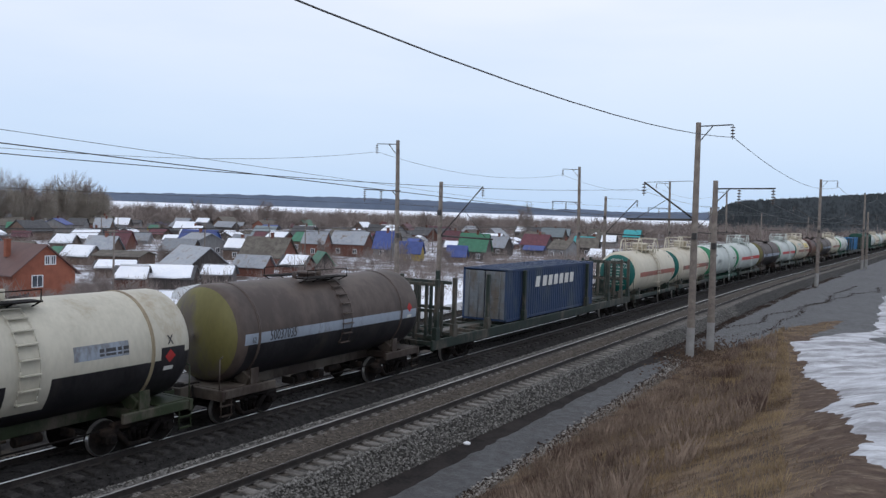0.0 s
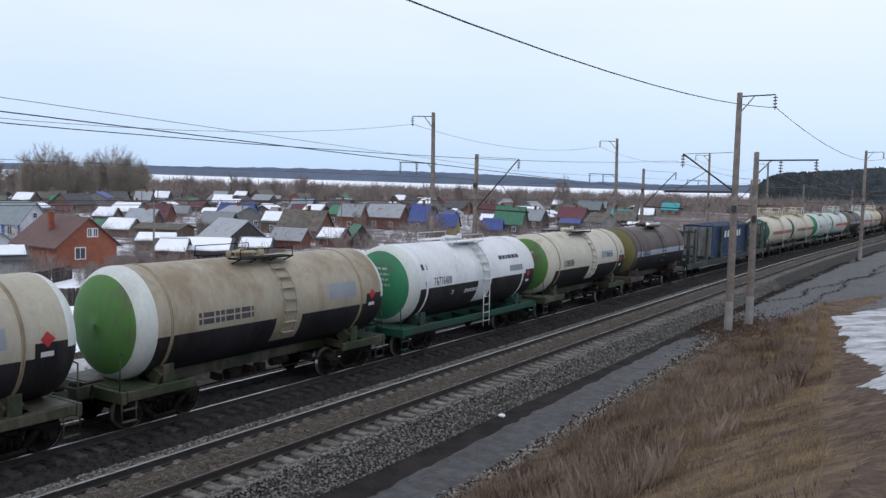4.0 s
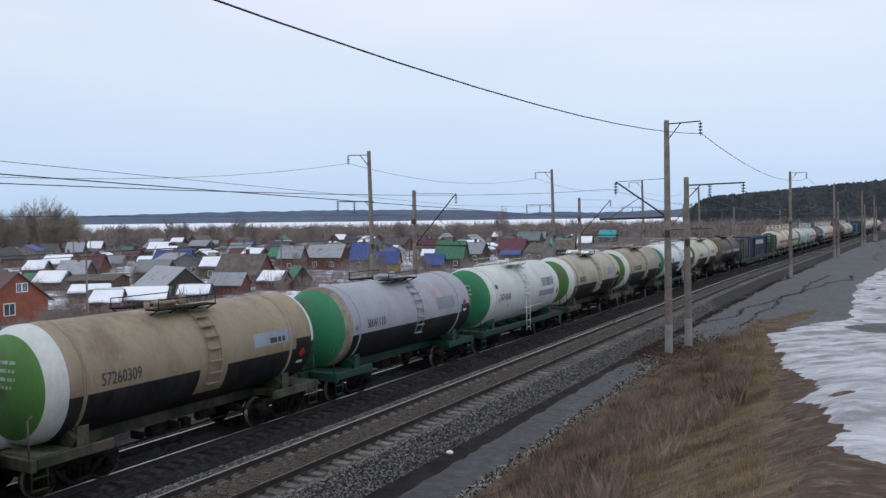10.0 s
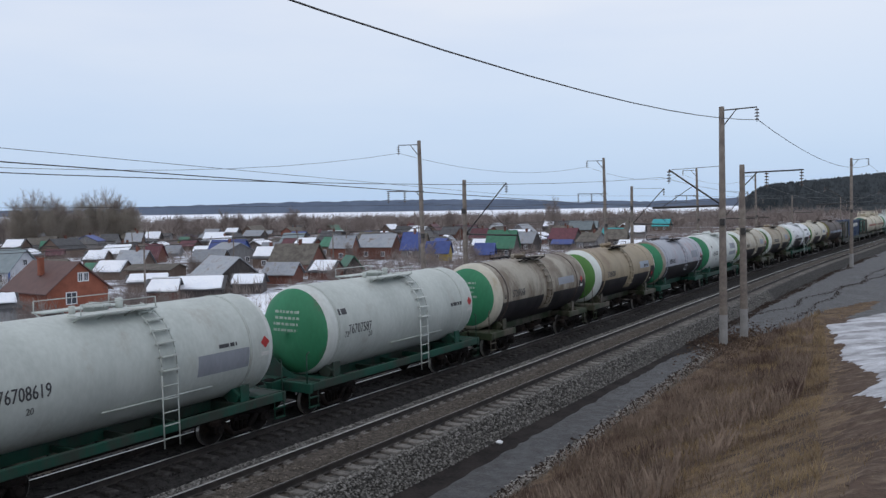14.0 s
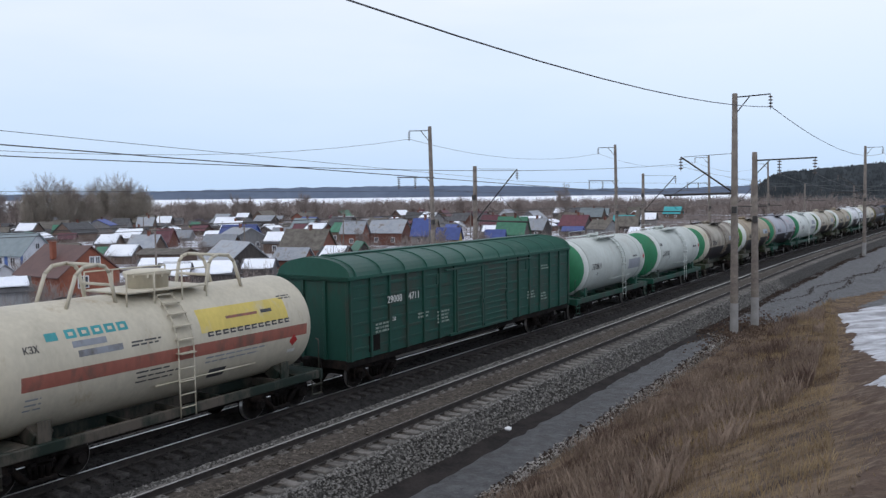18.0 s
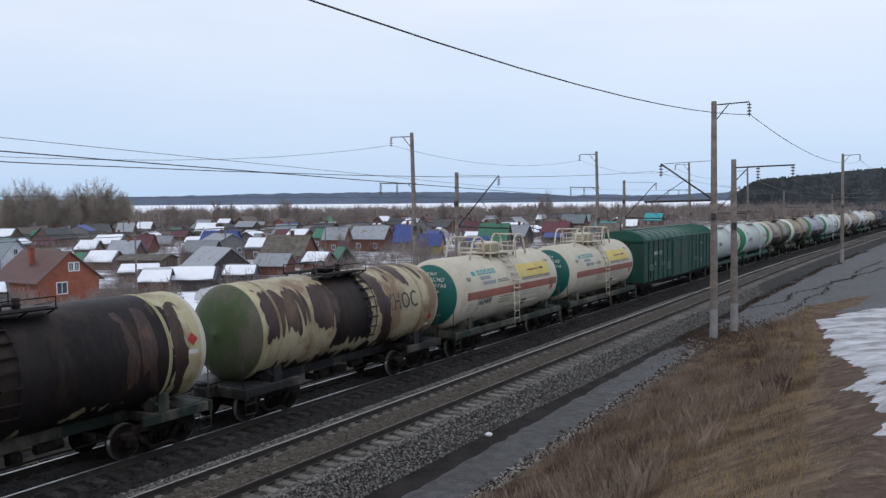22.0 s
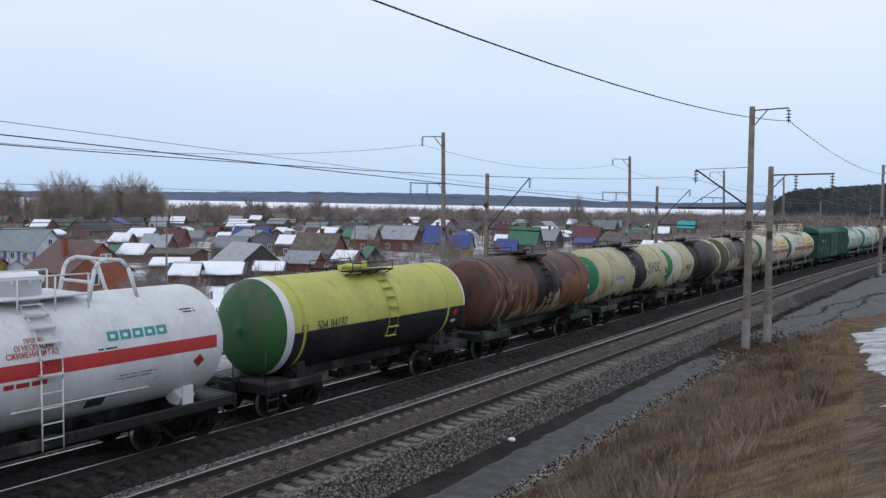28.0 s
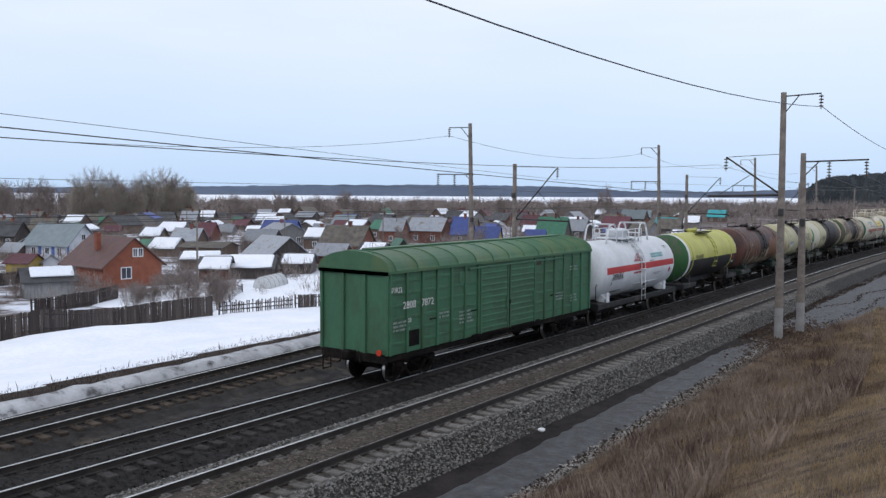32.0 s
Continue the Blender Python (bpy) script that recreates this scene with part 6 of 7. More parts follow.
def footstep_mesh():
    bm = bmesh.new()
    for y in (0, 0.42):
        rod(bm, (0, y, 0.35), (0, y, 1.1), 0.02, n=6)
    for z in (0.38, 0.68):
        box(bm, 0, 0.21, z, 0.10, 0.44, 0.03)
    return bm


def brake_mesh():
    bm = bmesh.new()
    rod(bm, (0.55, -1.2, 0.72), (0.55, -0.4, 0.72), 0.18, n=12)
    rod(bm, (0.4, 0.8, 0.75), (0.4, 1.5, 0.75), 0.13, n=12)
    rod(bm, (0.75, -3.0, 0.62), (0.75, 3.0, 0.62), 0.022, n=6)
    box(bm, 0.5, 0.2, 0.7, 0.3, 0.3, 0.3, 0.03)
    rod(bm, (1.2, -2.6, 0.78), (1.2, 2.6, 0.78), 0.02, n=6)
    for y in (-1.9, -0.6, 1.9):
        box(bm, 0.9, y, 0.85, 0.5, 0.06, 0.22, 0.01)
    return bm_mesh("brake_gear", bm, [BOGIE])


def tank_wagon(spec, label):
    """A four-axle tank wagon, 12.02 m over the couplers."""
    w = tagged(new("tank_wagon"), label, "tank wagon", group="tank wagons of the goods train")
    body, disc, ring, frame = spec["body"], spec["disc"], spec["ring"], spec["frame"]
    lower, gas = spec.get("lower"), spec.get("gas")
    full = spec.get("full") or gas
    half = 4.68 if gas else (4.72 if full and lower is None else 5.05)
    rear = 4.70 if gas else (4.25 if spec.get("full") and lower is None else 4.60)
    head = 0.72 if gas else 0.62
    mats = [body, lower or body, disc, ring, spec.get("spill") or SPILL, spec.get("band") or body, spec.get("stripe") or STRIPE]
    line, spill, band = spec.get("line", -8), spec.get("spills", ()), spec.get("bands")
    cap = SPILL if spec.get("ladder") is SPILL else body
    disc_r = spec.get("disc_r", 1.42 if full and lower is None else 1.29)

    def pick(y, a, r):
        side = a if -90 <= a <= 90 else (180 - a if a > 0 else -180 - a)
        wob = noise.noise(Vector((y * 1.3, a * 0.05, spec.get("seed", 0)))) * 1.0
        if r < R_TANK - 0.002:
            if y < 0 and r < disc_r:
                return 2
            if lower is not None and y > 0 and side < line + 6:
                return 1
            return 3
        up = 7 if frame is P["frblack"] else 0
        if gas and spec.get("stripe") and -9 + up < side < 2 + up and -4.55 < y < 4.66:
            return 6
        if band and band[0] < side < band[1]:
            return 5
        if spec.get("ring_w") and y < -rear + spec["ring_w"]:
            return 3
        if lower is not None and side < line + (9 if y > half - 0.75 and spec.get("end_panel", True) else 0):
            if spec.get("column", True) and -0.05 < y < 0.95 and side > line - 34:
                return 0
            return 1
        return 0

    part("tank_shell", barrel_mesh(rear, half, head, mats, pick), w, pose(0, 0, Z_TANK))
    # Real spills, plus a bottom film that also paints shade under the barrel.
    for i, (lo, hi, bottom, mt, top, slant, patchy) in enumerate(spill):
        film(w, "oil_spill", run_down(lo, hi, bottom, spec["seed"] * 3.7 + i, top, slant, patchy), max(-rear + 0.02, lo - 0.9), min(half - 0.02, hi + 0.9), -72, 110, mt, 0.006 + 0.003 * i, "ragged film of spilled oil, rust and painted underside shade")
    fr = frame
    sad = body if gas and frame is P["frblack"] else frame
    underframe(w, bool(spec.get("full", False)), 6.01, fr)
    for e in (0, 180):
        turn = pose(0, 0, 0, 0, 0, e)
        for y in (-3.91, 3.91):
            part("tank_saddle", shared(("saddle", sad.name), lambda: bm_mesh("tank_saddle", saddle_mesh(), sad)), w, pose(0, y, 0) @ turn)
        for x in (-1.3, 1.3):
            part("grab_rail", shared(("grab", fr.name), lambda: bm_mesh("grab_rail", grab_rail_mesh(), fr)), w, turn @ pose(x, -5.43, 0))
        for x in (-1.38, 1.38):
            part("footstep", shared(("step", fr.name), lambda: bm_mesh("footstep", footstep_mesh(), fr)), w, turn @ pose(x, -5.43, 0))
    part("brake_gear", shared("brake", brake_mesh), w)
    if not gas:
        for y in (-3.98, 3.98):
            part("tank_strap", shared(("strap", (spec.get("strap") or body).name), lambda: bm_mesh("tank_strap", strap_mesh(), spec.get("strap") or body, True)), w, pose(0, y, Z_TANK))
        part("hatch", shared(("hatch", cap.name), lambda: bm_mesh("hatch", hatch_mesh(), cap, False)), w, pose(0, 0, Z_TANK))
        deck = body if spec.get("full") else BOGIE
        part("top_platform", shared(("platform", deck.name), lambda: bm_mesh("top_platform", platform_mesh(), [deck])), w, pose(0, 0, Z_TANK))
    else:
        part("valve_dome", shared(("dome", body.name), lambda: bm_mesh("valve_dome", gas_dome_mesh(), body)), w, pose(0, 0, Z_TANK))
        for s in (-1, 1):
            part("pipe_guard", shared(("guard", body.name, s), lambda: bm_mesh("pipe_guard", guard_mesh(s), body)), w, pose(0, 0, Z_TANK))
    if full and lower is None:
        part("end_shield", shared(("shield", fr.name), lambda: bm_mesh("end_shield", shield_mesh(), fr)), w, pose(0, -rear - head - 0.10, 0), "curved guard plate on the frame end")
        part("side_rail", shared(("siderail", body.name), lambda: bm_mesh("side_rail", side_rail_mesh(), body)), w)
    lad = spec.get("ladder") or body
    part("ladder", shared(("ladder", lad.name, bool(full), bool(gas)), lambda: bm_mesh("ladder", ladder_mesh((-1.72 if gas else -2.05) if full else -0.95), lad)), w, pose(0, spec["lad_y"] if "lad_y" in spec else -0.1 if gas else (0.45 if lower is not None or not full else 0.95), Z_TANK))
    running_gear(w, 6.01, (-3.9, 3.9))
    if spec.get("head_rows"):
        head_bars(w, rear, head, spec["head_rows"], spec.get("seed", 1))
    return w


def head_bars(w, half, head, rows, seed):
    """Worn stencil lines on the rear end, too faint to read."""
    rnd = random.Random(seed)
    verts, faces = [], []

    def at(x, z):
        rho = min(0.99, math.hypot(x, z) / R_TANK)
        c = math.sqrt(max(0, 1 - rho ** 2.5))
        return (x, -half - head * c - 0.012, z)

    for k in range(rows):
        z = (0.62 if rows < 6 else 0.16) - k * 0.20
        x, end = -0.62 + 0.1 * rnd.random(), 0.62 - 0.2 * rnd.random()
        while x < end:
            l = min(0.08 + 0.16 * rnd.random(), end - x)
            i = len(verts)
            verts += [at(x, z), at(x + l, z), at(x + l, z + 0.085), at(x, z + 0.085)]
            faces.append((i, i + 1, i + 2, i + 3))
            x += l + 0.045
    tagged(part("end_stencil", mesh("end_stencil", verts, faces, MARK_FAINT), w, pose(0, 0, Z_TANK)), kind="stuff")


def head_text(w, half, lines, mat, head=0.72):
    """Stencilled words on the rear end, following its dish."""
    for text, z0, size in lines:
        me = flat_text(text, size)
        wide = max(v.co.x for v in me.vertices)
        for v in me.vertices:
            x, z = v.co.x - wide / 2, z0 + v.co.y
            rho = min(0.99, math.hypot(x, z) / R_TANK)
            v.co = (x, -half - head * math.sqrt(max(0, 1 - rho ** 2.5)) - 0.014 - v.co.z, z)
        me.materials.clear()
        me.materials.append(mat)
        part("stencilled_word", me, w, pose(0, 0, Z_TANK))


def hazard(w, y, ang, mat=None):
    """Diamond sign with its small plate."""
    r, verts = R_TANK + 0.01, []
    for dy, da in ((0.18, 0), (0, 7), (-0.18, 0), (0, -7)):
        a = radians(ang + da)
        verts.append((r * math.cos(a), y + dy, r * math.sin(a)))
    part("danger_sign", mesh("danger_sign", verts, [(0, 1, 2, 3)], mat or MARK_RED), w, pose(0, 0, Z_TANK), "red diamond danger sign")
    patch(w, "danger_plate", y - 0.17, y + 0.15, ang - 15, ang - 10.5, MARK_WHITE, lift=0.01)


def boxcar(body, roof, label, number=None, tail=False, seed=0, L=7.86):
    """Covered wagon with posts along its sides, double sliding doors and an arched roof; L is half the body's length."""
    w = tagged(new("covered_wagon"), label, "boxcar", group="covered wagons of the goods train")
    W, z0, z1 = 1.50, 1.12, 3.86
    bm = bmesh.new()
    for s in (-1, 1):
        box(bm, s * (W - 0.03), 0, (z0 + z1) / 2, 0.06, L * 2, z1 - z0, 0.0)
    for e in (-1, 1):
        box(bm, 0, e * (L - 0.03), (z0 + z1) / 2, W * 2 - 0.12, 0.06, z1 - z0, 0.0)
    box(bm, 0, 0, z0 + 0.03, W * 2 - 0.12, L * 2 - 0.12, 0.06)
    part("body_shell", bm_mesh("body_shell", bm, body), w)
    # horizontal corrugations between the posts
    side = [2.20 + (L - 2.24) * k / 6 for k in range(7)]
    posts = [-y for y in reversed(side)] + side
    for a, b in zip(posts[:-1], posts[1:]):
        if a < -1 < b:
            continue

        def panel(w2=b - a):
            b2 = bmesh.new()
            box(b2, -0.012, 0, (z0 + z1) / 2, 0.02, w2 - 0.10, z1 - z0 - 0.1)
            return bm_mesh("side_panel", b2, body)

        def panel_rib(w2=b - a):
            b2 = bmesh.new()
            box(b2, 0, 0, 0, 0.03, w2 - 0.16, 0.11, 0.012)
            return bm_mesh("panel_rib", b2, body)

        pn = shared(("panel", body.name, round(b - a, 2)), panel)
        pr = shared(("panelrib", body.name, round(b - a, 2)), panel_rib)
        for s, r in ((1, 0), (-1, 180)):
            sp = part("side_panel", pn, w, pose(s * (W + 0.006), (a + b) / 2, 0, 0, 0, r))
            for k in range(6 if s > 0 else 0):
                part("panel_rib", pr, sp, pose(0.005, 0, z0 + 0.35 + k * 0.42))

    def post_mesh():
        b2 = bmesh.new()
        box(b2, 0, 0, (z0 + z1) / 2, 0.11, 0.12, z1 - z0, 0.015)
        return bm_mesh("side_post", b2, body)

    pm = shared(("post", body.name), post_mesh)
    for s in (-1, 1):
        for y in posts:
            part("side_post", pm, w, pose(s * (W + 0.025), y, 0))
    for e in (-1, 1):
        for x in (-1.46, -0.48, 0.48, 1.46):
            part("end_post", pm, w, pose(x, e * (L + 0.03), 0, 0, 0, 90))
    # roof
    n, prof = 14, []
    for i in range(n + 1):
        a = math.pi * i / n
        prof.append((-(W + 0.09) * math.cos(a), z1 + 0.02 + 0.66 * math.sin(a) ** 0.85))
    verts = [(x, y, z) for y in (-L - 0.06, L + 0.06) for x, z in prof]
    faces = [(i, i + 1, n + 2 + i, n + 1 + i) for i in range(n)] + [tuple(range(n + 1)), tuple(range(2 * n + 1, n, -1)), (0, n, 2 * n + 1, n + 1)]
    me = mesh("roof", verts, faces, roof)
    for f in list(me.polygons)[:n]:
        f.use_smooth = True
    rf = part("roof", me, w)

    def rib():
        b2 = bmesh.new()
        for (xa, za), (xb, zb) in zip(prof[:-1], prof[1:]):
            rod(b2, (xa, 0, za), (xb, 0, zb), 0.032, n=5)
        return bm_mesh("roof_rib", b2, roof)

    rm = shared(("rib", roof.name), rib)
    for k in range(13):
        part("roof_rib", rm, rf, pose(0, (L - 0.26) * (k / 6 - 1), 0))
    bm = bmesh.new()
    for s in (-1, 1):
        box(bm, s * (W + 0.07), 0, z1 + 0.02, 0.06, L * 2 + 0.2, 0.12, 0.01)
        for e in (-1, 1):
            box(bm, 0, e * (L + 0.05), z1 - 0.02, W * 2 + 0.1, 0.10, 0.14, 0.01)
    box(bm, 0, 0, z1 + 0.71, 0.42, L * 2 - 1.2, 0.05, 0.01)
    part("eaves_and_walkway", bm_mesh("eaves_and_walkway", bm, roof), w)
    # doors
    def door():
        b2 = bmesh.new()
        box(b2, 0, 0, (z0 + z1) / 2 - 0.05, 0.06, 2.12, z1 - z0 - 0.18, 0.01)
        return bm_mesh("sliding_door", b2, body)

    def door_piece(sy, sz):
        b2 = bmesh.new()
        box(b2, 0, 0, 0, 0.045, sy, sz, 0.012)
        return bm_mesh("door_rib", b2, body)

    d_rib = shared(("doorrib", body.name), lambda: door_piece(2.0, 0.08))
    d_stile = shared(("doorstile", body.name), lambda: door_piece(0.10, z1 - z0 - 0.18))
    d_handle = shared(("doorhandle", body.name), lambda: door_piece(0.06, 0.5))

    dm = shared(("door", body.name), door)
    for s, r in ((1, 0), (-1, 180)):
        for y in (-1.09, 1.09):
            dr = part("sliding_door", dm, w, pose(s * (W + 0.05), y, 0, 0, 0, r))
            if s < 0:
                continue
            for k in range(11):
                part("door_rib", d_rib, dr, pose(0.035, 0, z0 + 0.22 + k * 0.235))
            for yy in (-1.0, 1.0):
                part("door_stile", d_stile, dr, pose(0.05, yy, (z0 + z1) / 2 - 0.05))
            part("door_handle", d_handle, dr, pose(0.075, 0.85, 2.2))
    track = BOGIE if tail else body

    def loose(name, x, y, z, sx, sy, sz, mat):
        b2 = bmesh.new()
        box(b2, 0, 0, 0, sx, sy, sz, 0.01)
        return part(name, bm_mesh(name, b2, mat), w, pose(x, y, z))

    for s in (-1, 1):
        loose("upper_door_track", s * (W + 0.09), 0.9, z1 - 0.16, 0.05, 7.6, 0.07, body)
        loose("lower_door_track", s * (W + 0.06), 0, z0 + 0.02, 0.08, 5.2, 0.10, track)
        for y in (-3.1, 4.4):
            loose("ventilation_hatch", s * (W + 0.02), y, z1 - 0.45, 0.04, 0.75, 0.42, body)
    loose("door_lock", W + 0.13, 0.0, 2.2, 0.05, 0.12, 0.16, track)
    # Dark on the tail wagon: stands in for shade between the doors.
    loose("door_gap_cover", W + 0.10, 0.0, (z0 + z1) / 2, 0.03, 0.18 if tail else 0.10, z1 - z0 - 0.3, BOGIE if tail else body)
    if tail:
        loose("door_head_board", W + 0.05, 0.6, z1 - 0.26, 0.05, 4.2, 0.20, P["frbrown"])
        for y in (-5.35, -3.2, 3.6):
            b2 = bmesh.new()
            for k in range(12):
                box(b2, 0, -0.44 + k * 0.08, 0, 0.02, 0.04, 0.05)
            part("rivet_row", bm_mesh("rivet_row", b2, BOGIE), w, pose(W + 0.03, y + 0.5, z0 + 0.98))
    bm = bmesh.new()
    box(bm, W + 0.02, 1.32 - L, z0 + 0.45, 0.03, 0.62, 0.55, 0.01)
    part("end_panel", bm_mesh("end_panel", bm, BOGIE), w, None, "dark square plate low on the side")
    # underframe
    bm = bmesh.new()
    box(bm, 0, 0, 0.95, 0.5, L * 2 + 0.1, 0.34, 0.02)
    for s in (-1, 1):
        box(bm, s * 1.42, 0, 1.0, 0.10, L * 2 + 0.05, 0.22, 0.02)
    for e in (-1, 1):
        box(bm, 0, e * (L + 0.02), 0.98, 2.9, 0.12, 0.30, 0.02)
        for x in (-1.4, 1.4):
            rod(bm, (x, e * (L + 0.05), 0.35), (x, e * (L + 0.05), 0.95), 0.022, n=6)
            rod(bm, (x, e * (L - 0.35), 0.35), (x, e * (L - 0.35), 0.95), 0.022, n=6)
            rod(bm, (x, e * (L + 0.05), 0.37), (x, e * (L - 0.35), 0.37), 0.022, n=6)
    part("underframe", bm_mesh("underframe", bm, BOGIE), w)
    part("brake_gear", shared("brake", brake_mesh), w)
    running_gear(w, L + 0.625, (1.96 - L, L - 1.96))
    if number:
        x = W + 0.09
        for i, (txt, y, z, size) in enumerate(number):
            me = flat_text(txt, size)
            for v in me.vertices:
                v.co = (v.co.z, v.co.x, v.co.y)
            me.materials.clear()
            me.materials.append(MARK_WHITE)
            part("lettering", me, w, pose(x, y, z))
    rnd = random.Random(seed)
    verts, faces = [], []
    for y0, zc, rows, wid in ((-7.5, 2.15, 3, 0.9), (-4.9, 2.2, 2, 0.7), (-3.6, 2.1, 4, 0.9), (4.0, 2.1, 3, 0.8), (5.3, 3.2, 2, 0.9), (5.4, 1.9, 3, 0.7)):
        for k in range(rows):
            y = y0 + 0.12
            while y < y0 + wid:
                l = 0.08 + 0.2 * rnd.random()
                i = len(verts)
                z = zc - k * 0.13
                verts += [(W + 0.045, y, z), (W + 0.045, y + l, z), (W + 0.045, y + l, z + 0.07), (W + 0.045, y, z + 0.07)]
                faces.append((i, i + 1, i + 2, i + 3))
                y += l + 0.05
    tagged(part("small_stencil", mesh("small_stencil", verts, faces, MARK_DIM), w), kind="stuff")
    if tail:
        bm = bmesh.new()
        rod(bm, (1.22, -L - 0.14, 1.22), (1.22, -L - 0.20, 1.22), 0.10, n=20)
        part("tail_disc", bm_mesh("tail_disc", bm, LAMP_RED), w, None, "round red tail marker disc")
    return w


def container_mesh(mat):
    bm = bmesh.new()
    l, wd, h = 6.095, 1.219, 2.59
    for s in (-1, 1):
        box(bm, s * (wd - 0.05), 0, h / 2, 0.03, l * 2 - 0.1, h - 0.1)
        y = -l + 0.25
        while y < l - 0.2:
            box(bm, s * (wd - 0.03), y, h / 2, 0.04, 0.13, h - 0.3, 0.012)
            y += 0.28
        for z in (0.06, h - 0.06):
            box(bm, s * (wd - 0.04), 0, z, 0.08, l * 2, 0.12, 0.01)
        for e in (-1, 1):
            box(bm, s * (wd - 0.06), e * (l - 0.06), h / 2, 0.12, 0.12, h, 0.01)
    box(bm, 0, 0, h - 0.03, wd * 2 - 0.1, l * 2 - 0.1, 0.04)
    y = -l + 0.3
    while y < l - 0.2:
        box(bm, 0, y, h - 0.004, wd * 2 - 0.3, 0.12, 0.02)
        y += 0.3
    box(bm, 0, 0, 0.08, wd * 2 - 0.1, l * 2 - 0.1, 0.1)
    box(bm, 0, l - 0.05, h / 2, wd * 2 - 0.2, 0.04, h - 0.2)
    return bm


def container(w, mat, doors, z, label, along=0.0):
    c = part("container", bm_mesh("container", container_mesh(mat), mat), w, pose(0, along, z), label)
    for s in (-1, 1):
        bm = bmesh.new()
        box(bm, s * 0.58, -6.06, 1.3, 1.10, 0.04, 2.34, 0.01)
        for k in range(5):
            box(bm, s * 0.58, -6.09, 0.38 + k * 0.46, 0.98, 0.03, 0.30, 0.01)
        part("door", bm_mesh("door", bm, doors), c)
    bm = bmesh.new()
    for x in (-0.85, -0.35, 0.35, 0.85):
        rod(bm, (x, -6.13, 0.15), (x, -6.13, 2.45), 0.022, n=6)
        for z2 in (0.7, 1.2, 1.9):
            box(bm, x, -6.12, z2, 0.12, 0.05, 0.06)
    part("locking_bars", bm_mesh("locking_bars", bm, doors), c)
    return c


def stake_flat(mat, label):
    """Long flat wagon with tall side stakes and end racks, 27.6 m over the couplers."""
    w = tagged(new("stake_flat_wagon"), label, "flat wagon", group="container wagons of the goods train")
    L = 13.3
    bm = bmesh.new()
    box(bm, 0, 0, 0.95, 0.6, L * 2, 0.5, 0.03)
    for s in (-1, 1):
        box(bm, s * 1.38, 0, 1.0, 0.12, L * 2, 0.42, 0.02)
    y = -L + 0.1
    while y <= L:
        box(bm, 0, y, 1.08, 2.7, 0.16, 0.16, 0.01)
        y += 1.1
    part("underframe", bm_mesh("underframe", bm, mat), w)
    bm = bmesh.new()
    box(bm, 0, 0, 0, 0.16, 0.20, 2.55, 0.02)
    box(bm, 0, 0, -1.0, 0.22, 0.34, 0.55, 0.02)
    sm = bm_mesh("stake", bm, mat)
    for s in (-1, 1):
        for y in (-12.9, -11.4, -8.2, -4.1, 4.9, 8.8, 11.4, 12.9):
            part("stake", sm, w, pose(s * 1.36, y, 2.45))
    bm = bmesh.new()
    box(bm, 0, 0, 2.35, 0.12, 0.14, 2.35, 0.01)
    upright = bm_mesh("rack_upright", bm, mat)
    bm = bmesh.new()
    box(bm, 0, 0, 0, 2.6, 0.10, 0.14, 0.01)
    rung = bm_mesh("rack_rail", bm, mat)
    for y in (-12.9, -11.6, 11.6, 12.9):
        for x in (-0.85, -0.3, 0.3, 0.85):
            part("rack_upright", upright, w, pose(x, y, 0))
        for z in (1.3, 2.4, 3.5):
            part("rack_rail", rung, w, pose(0, y, z))
    part("brake_gear", shared("brake", brake_mesh), w)
    running_gear(w, 13.8, (-10.2, 10.2))
    return w


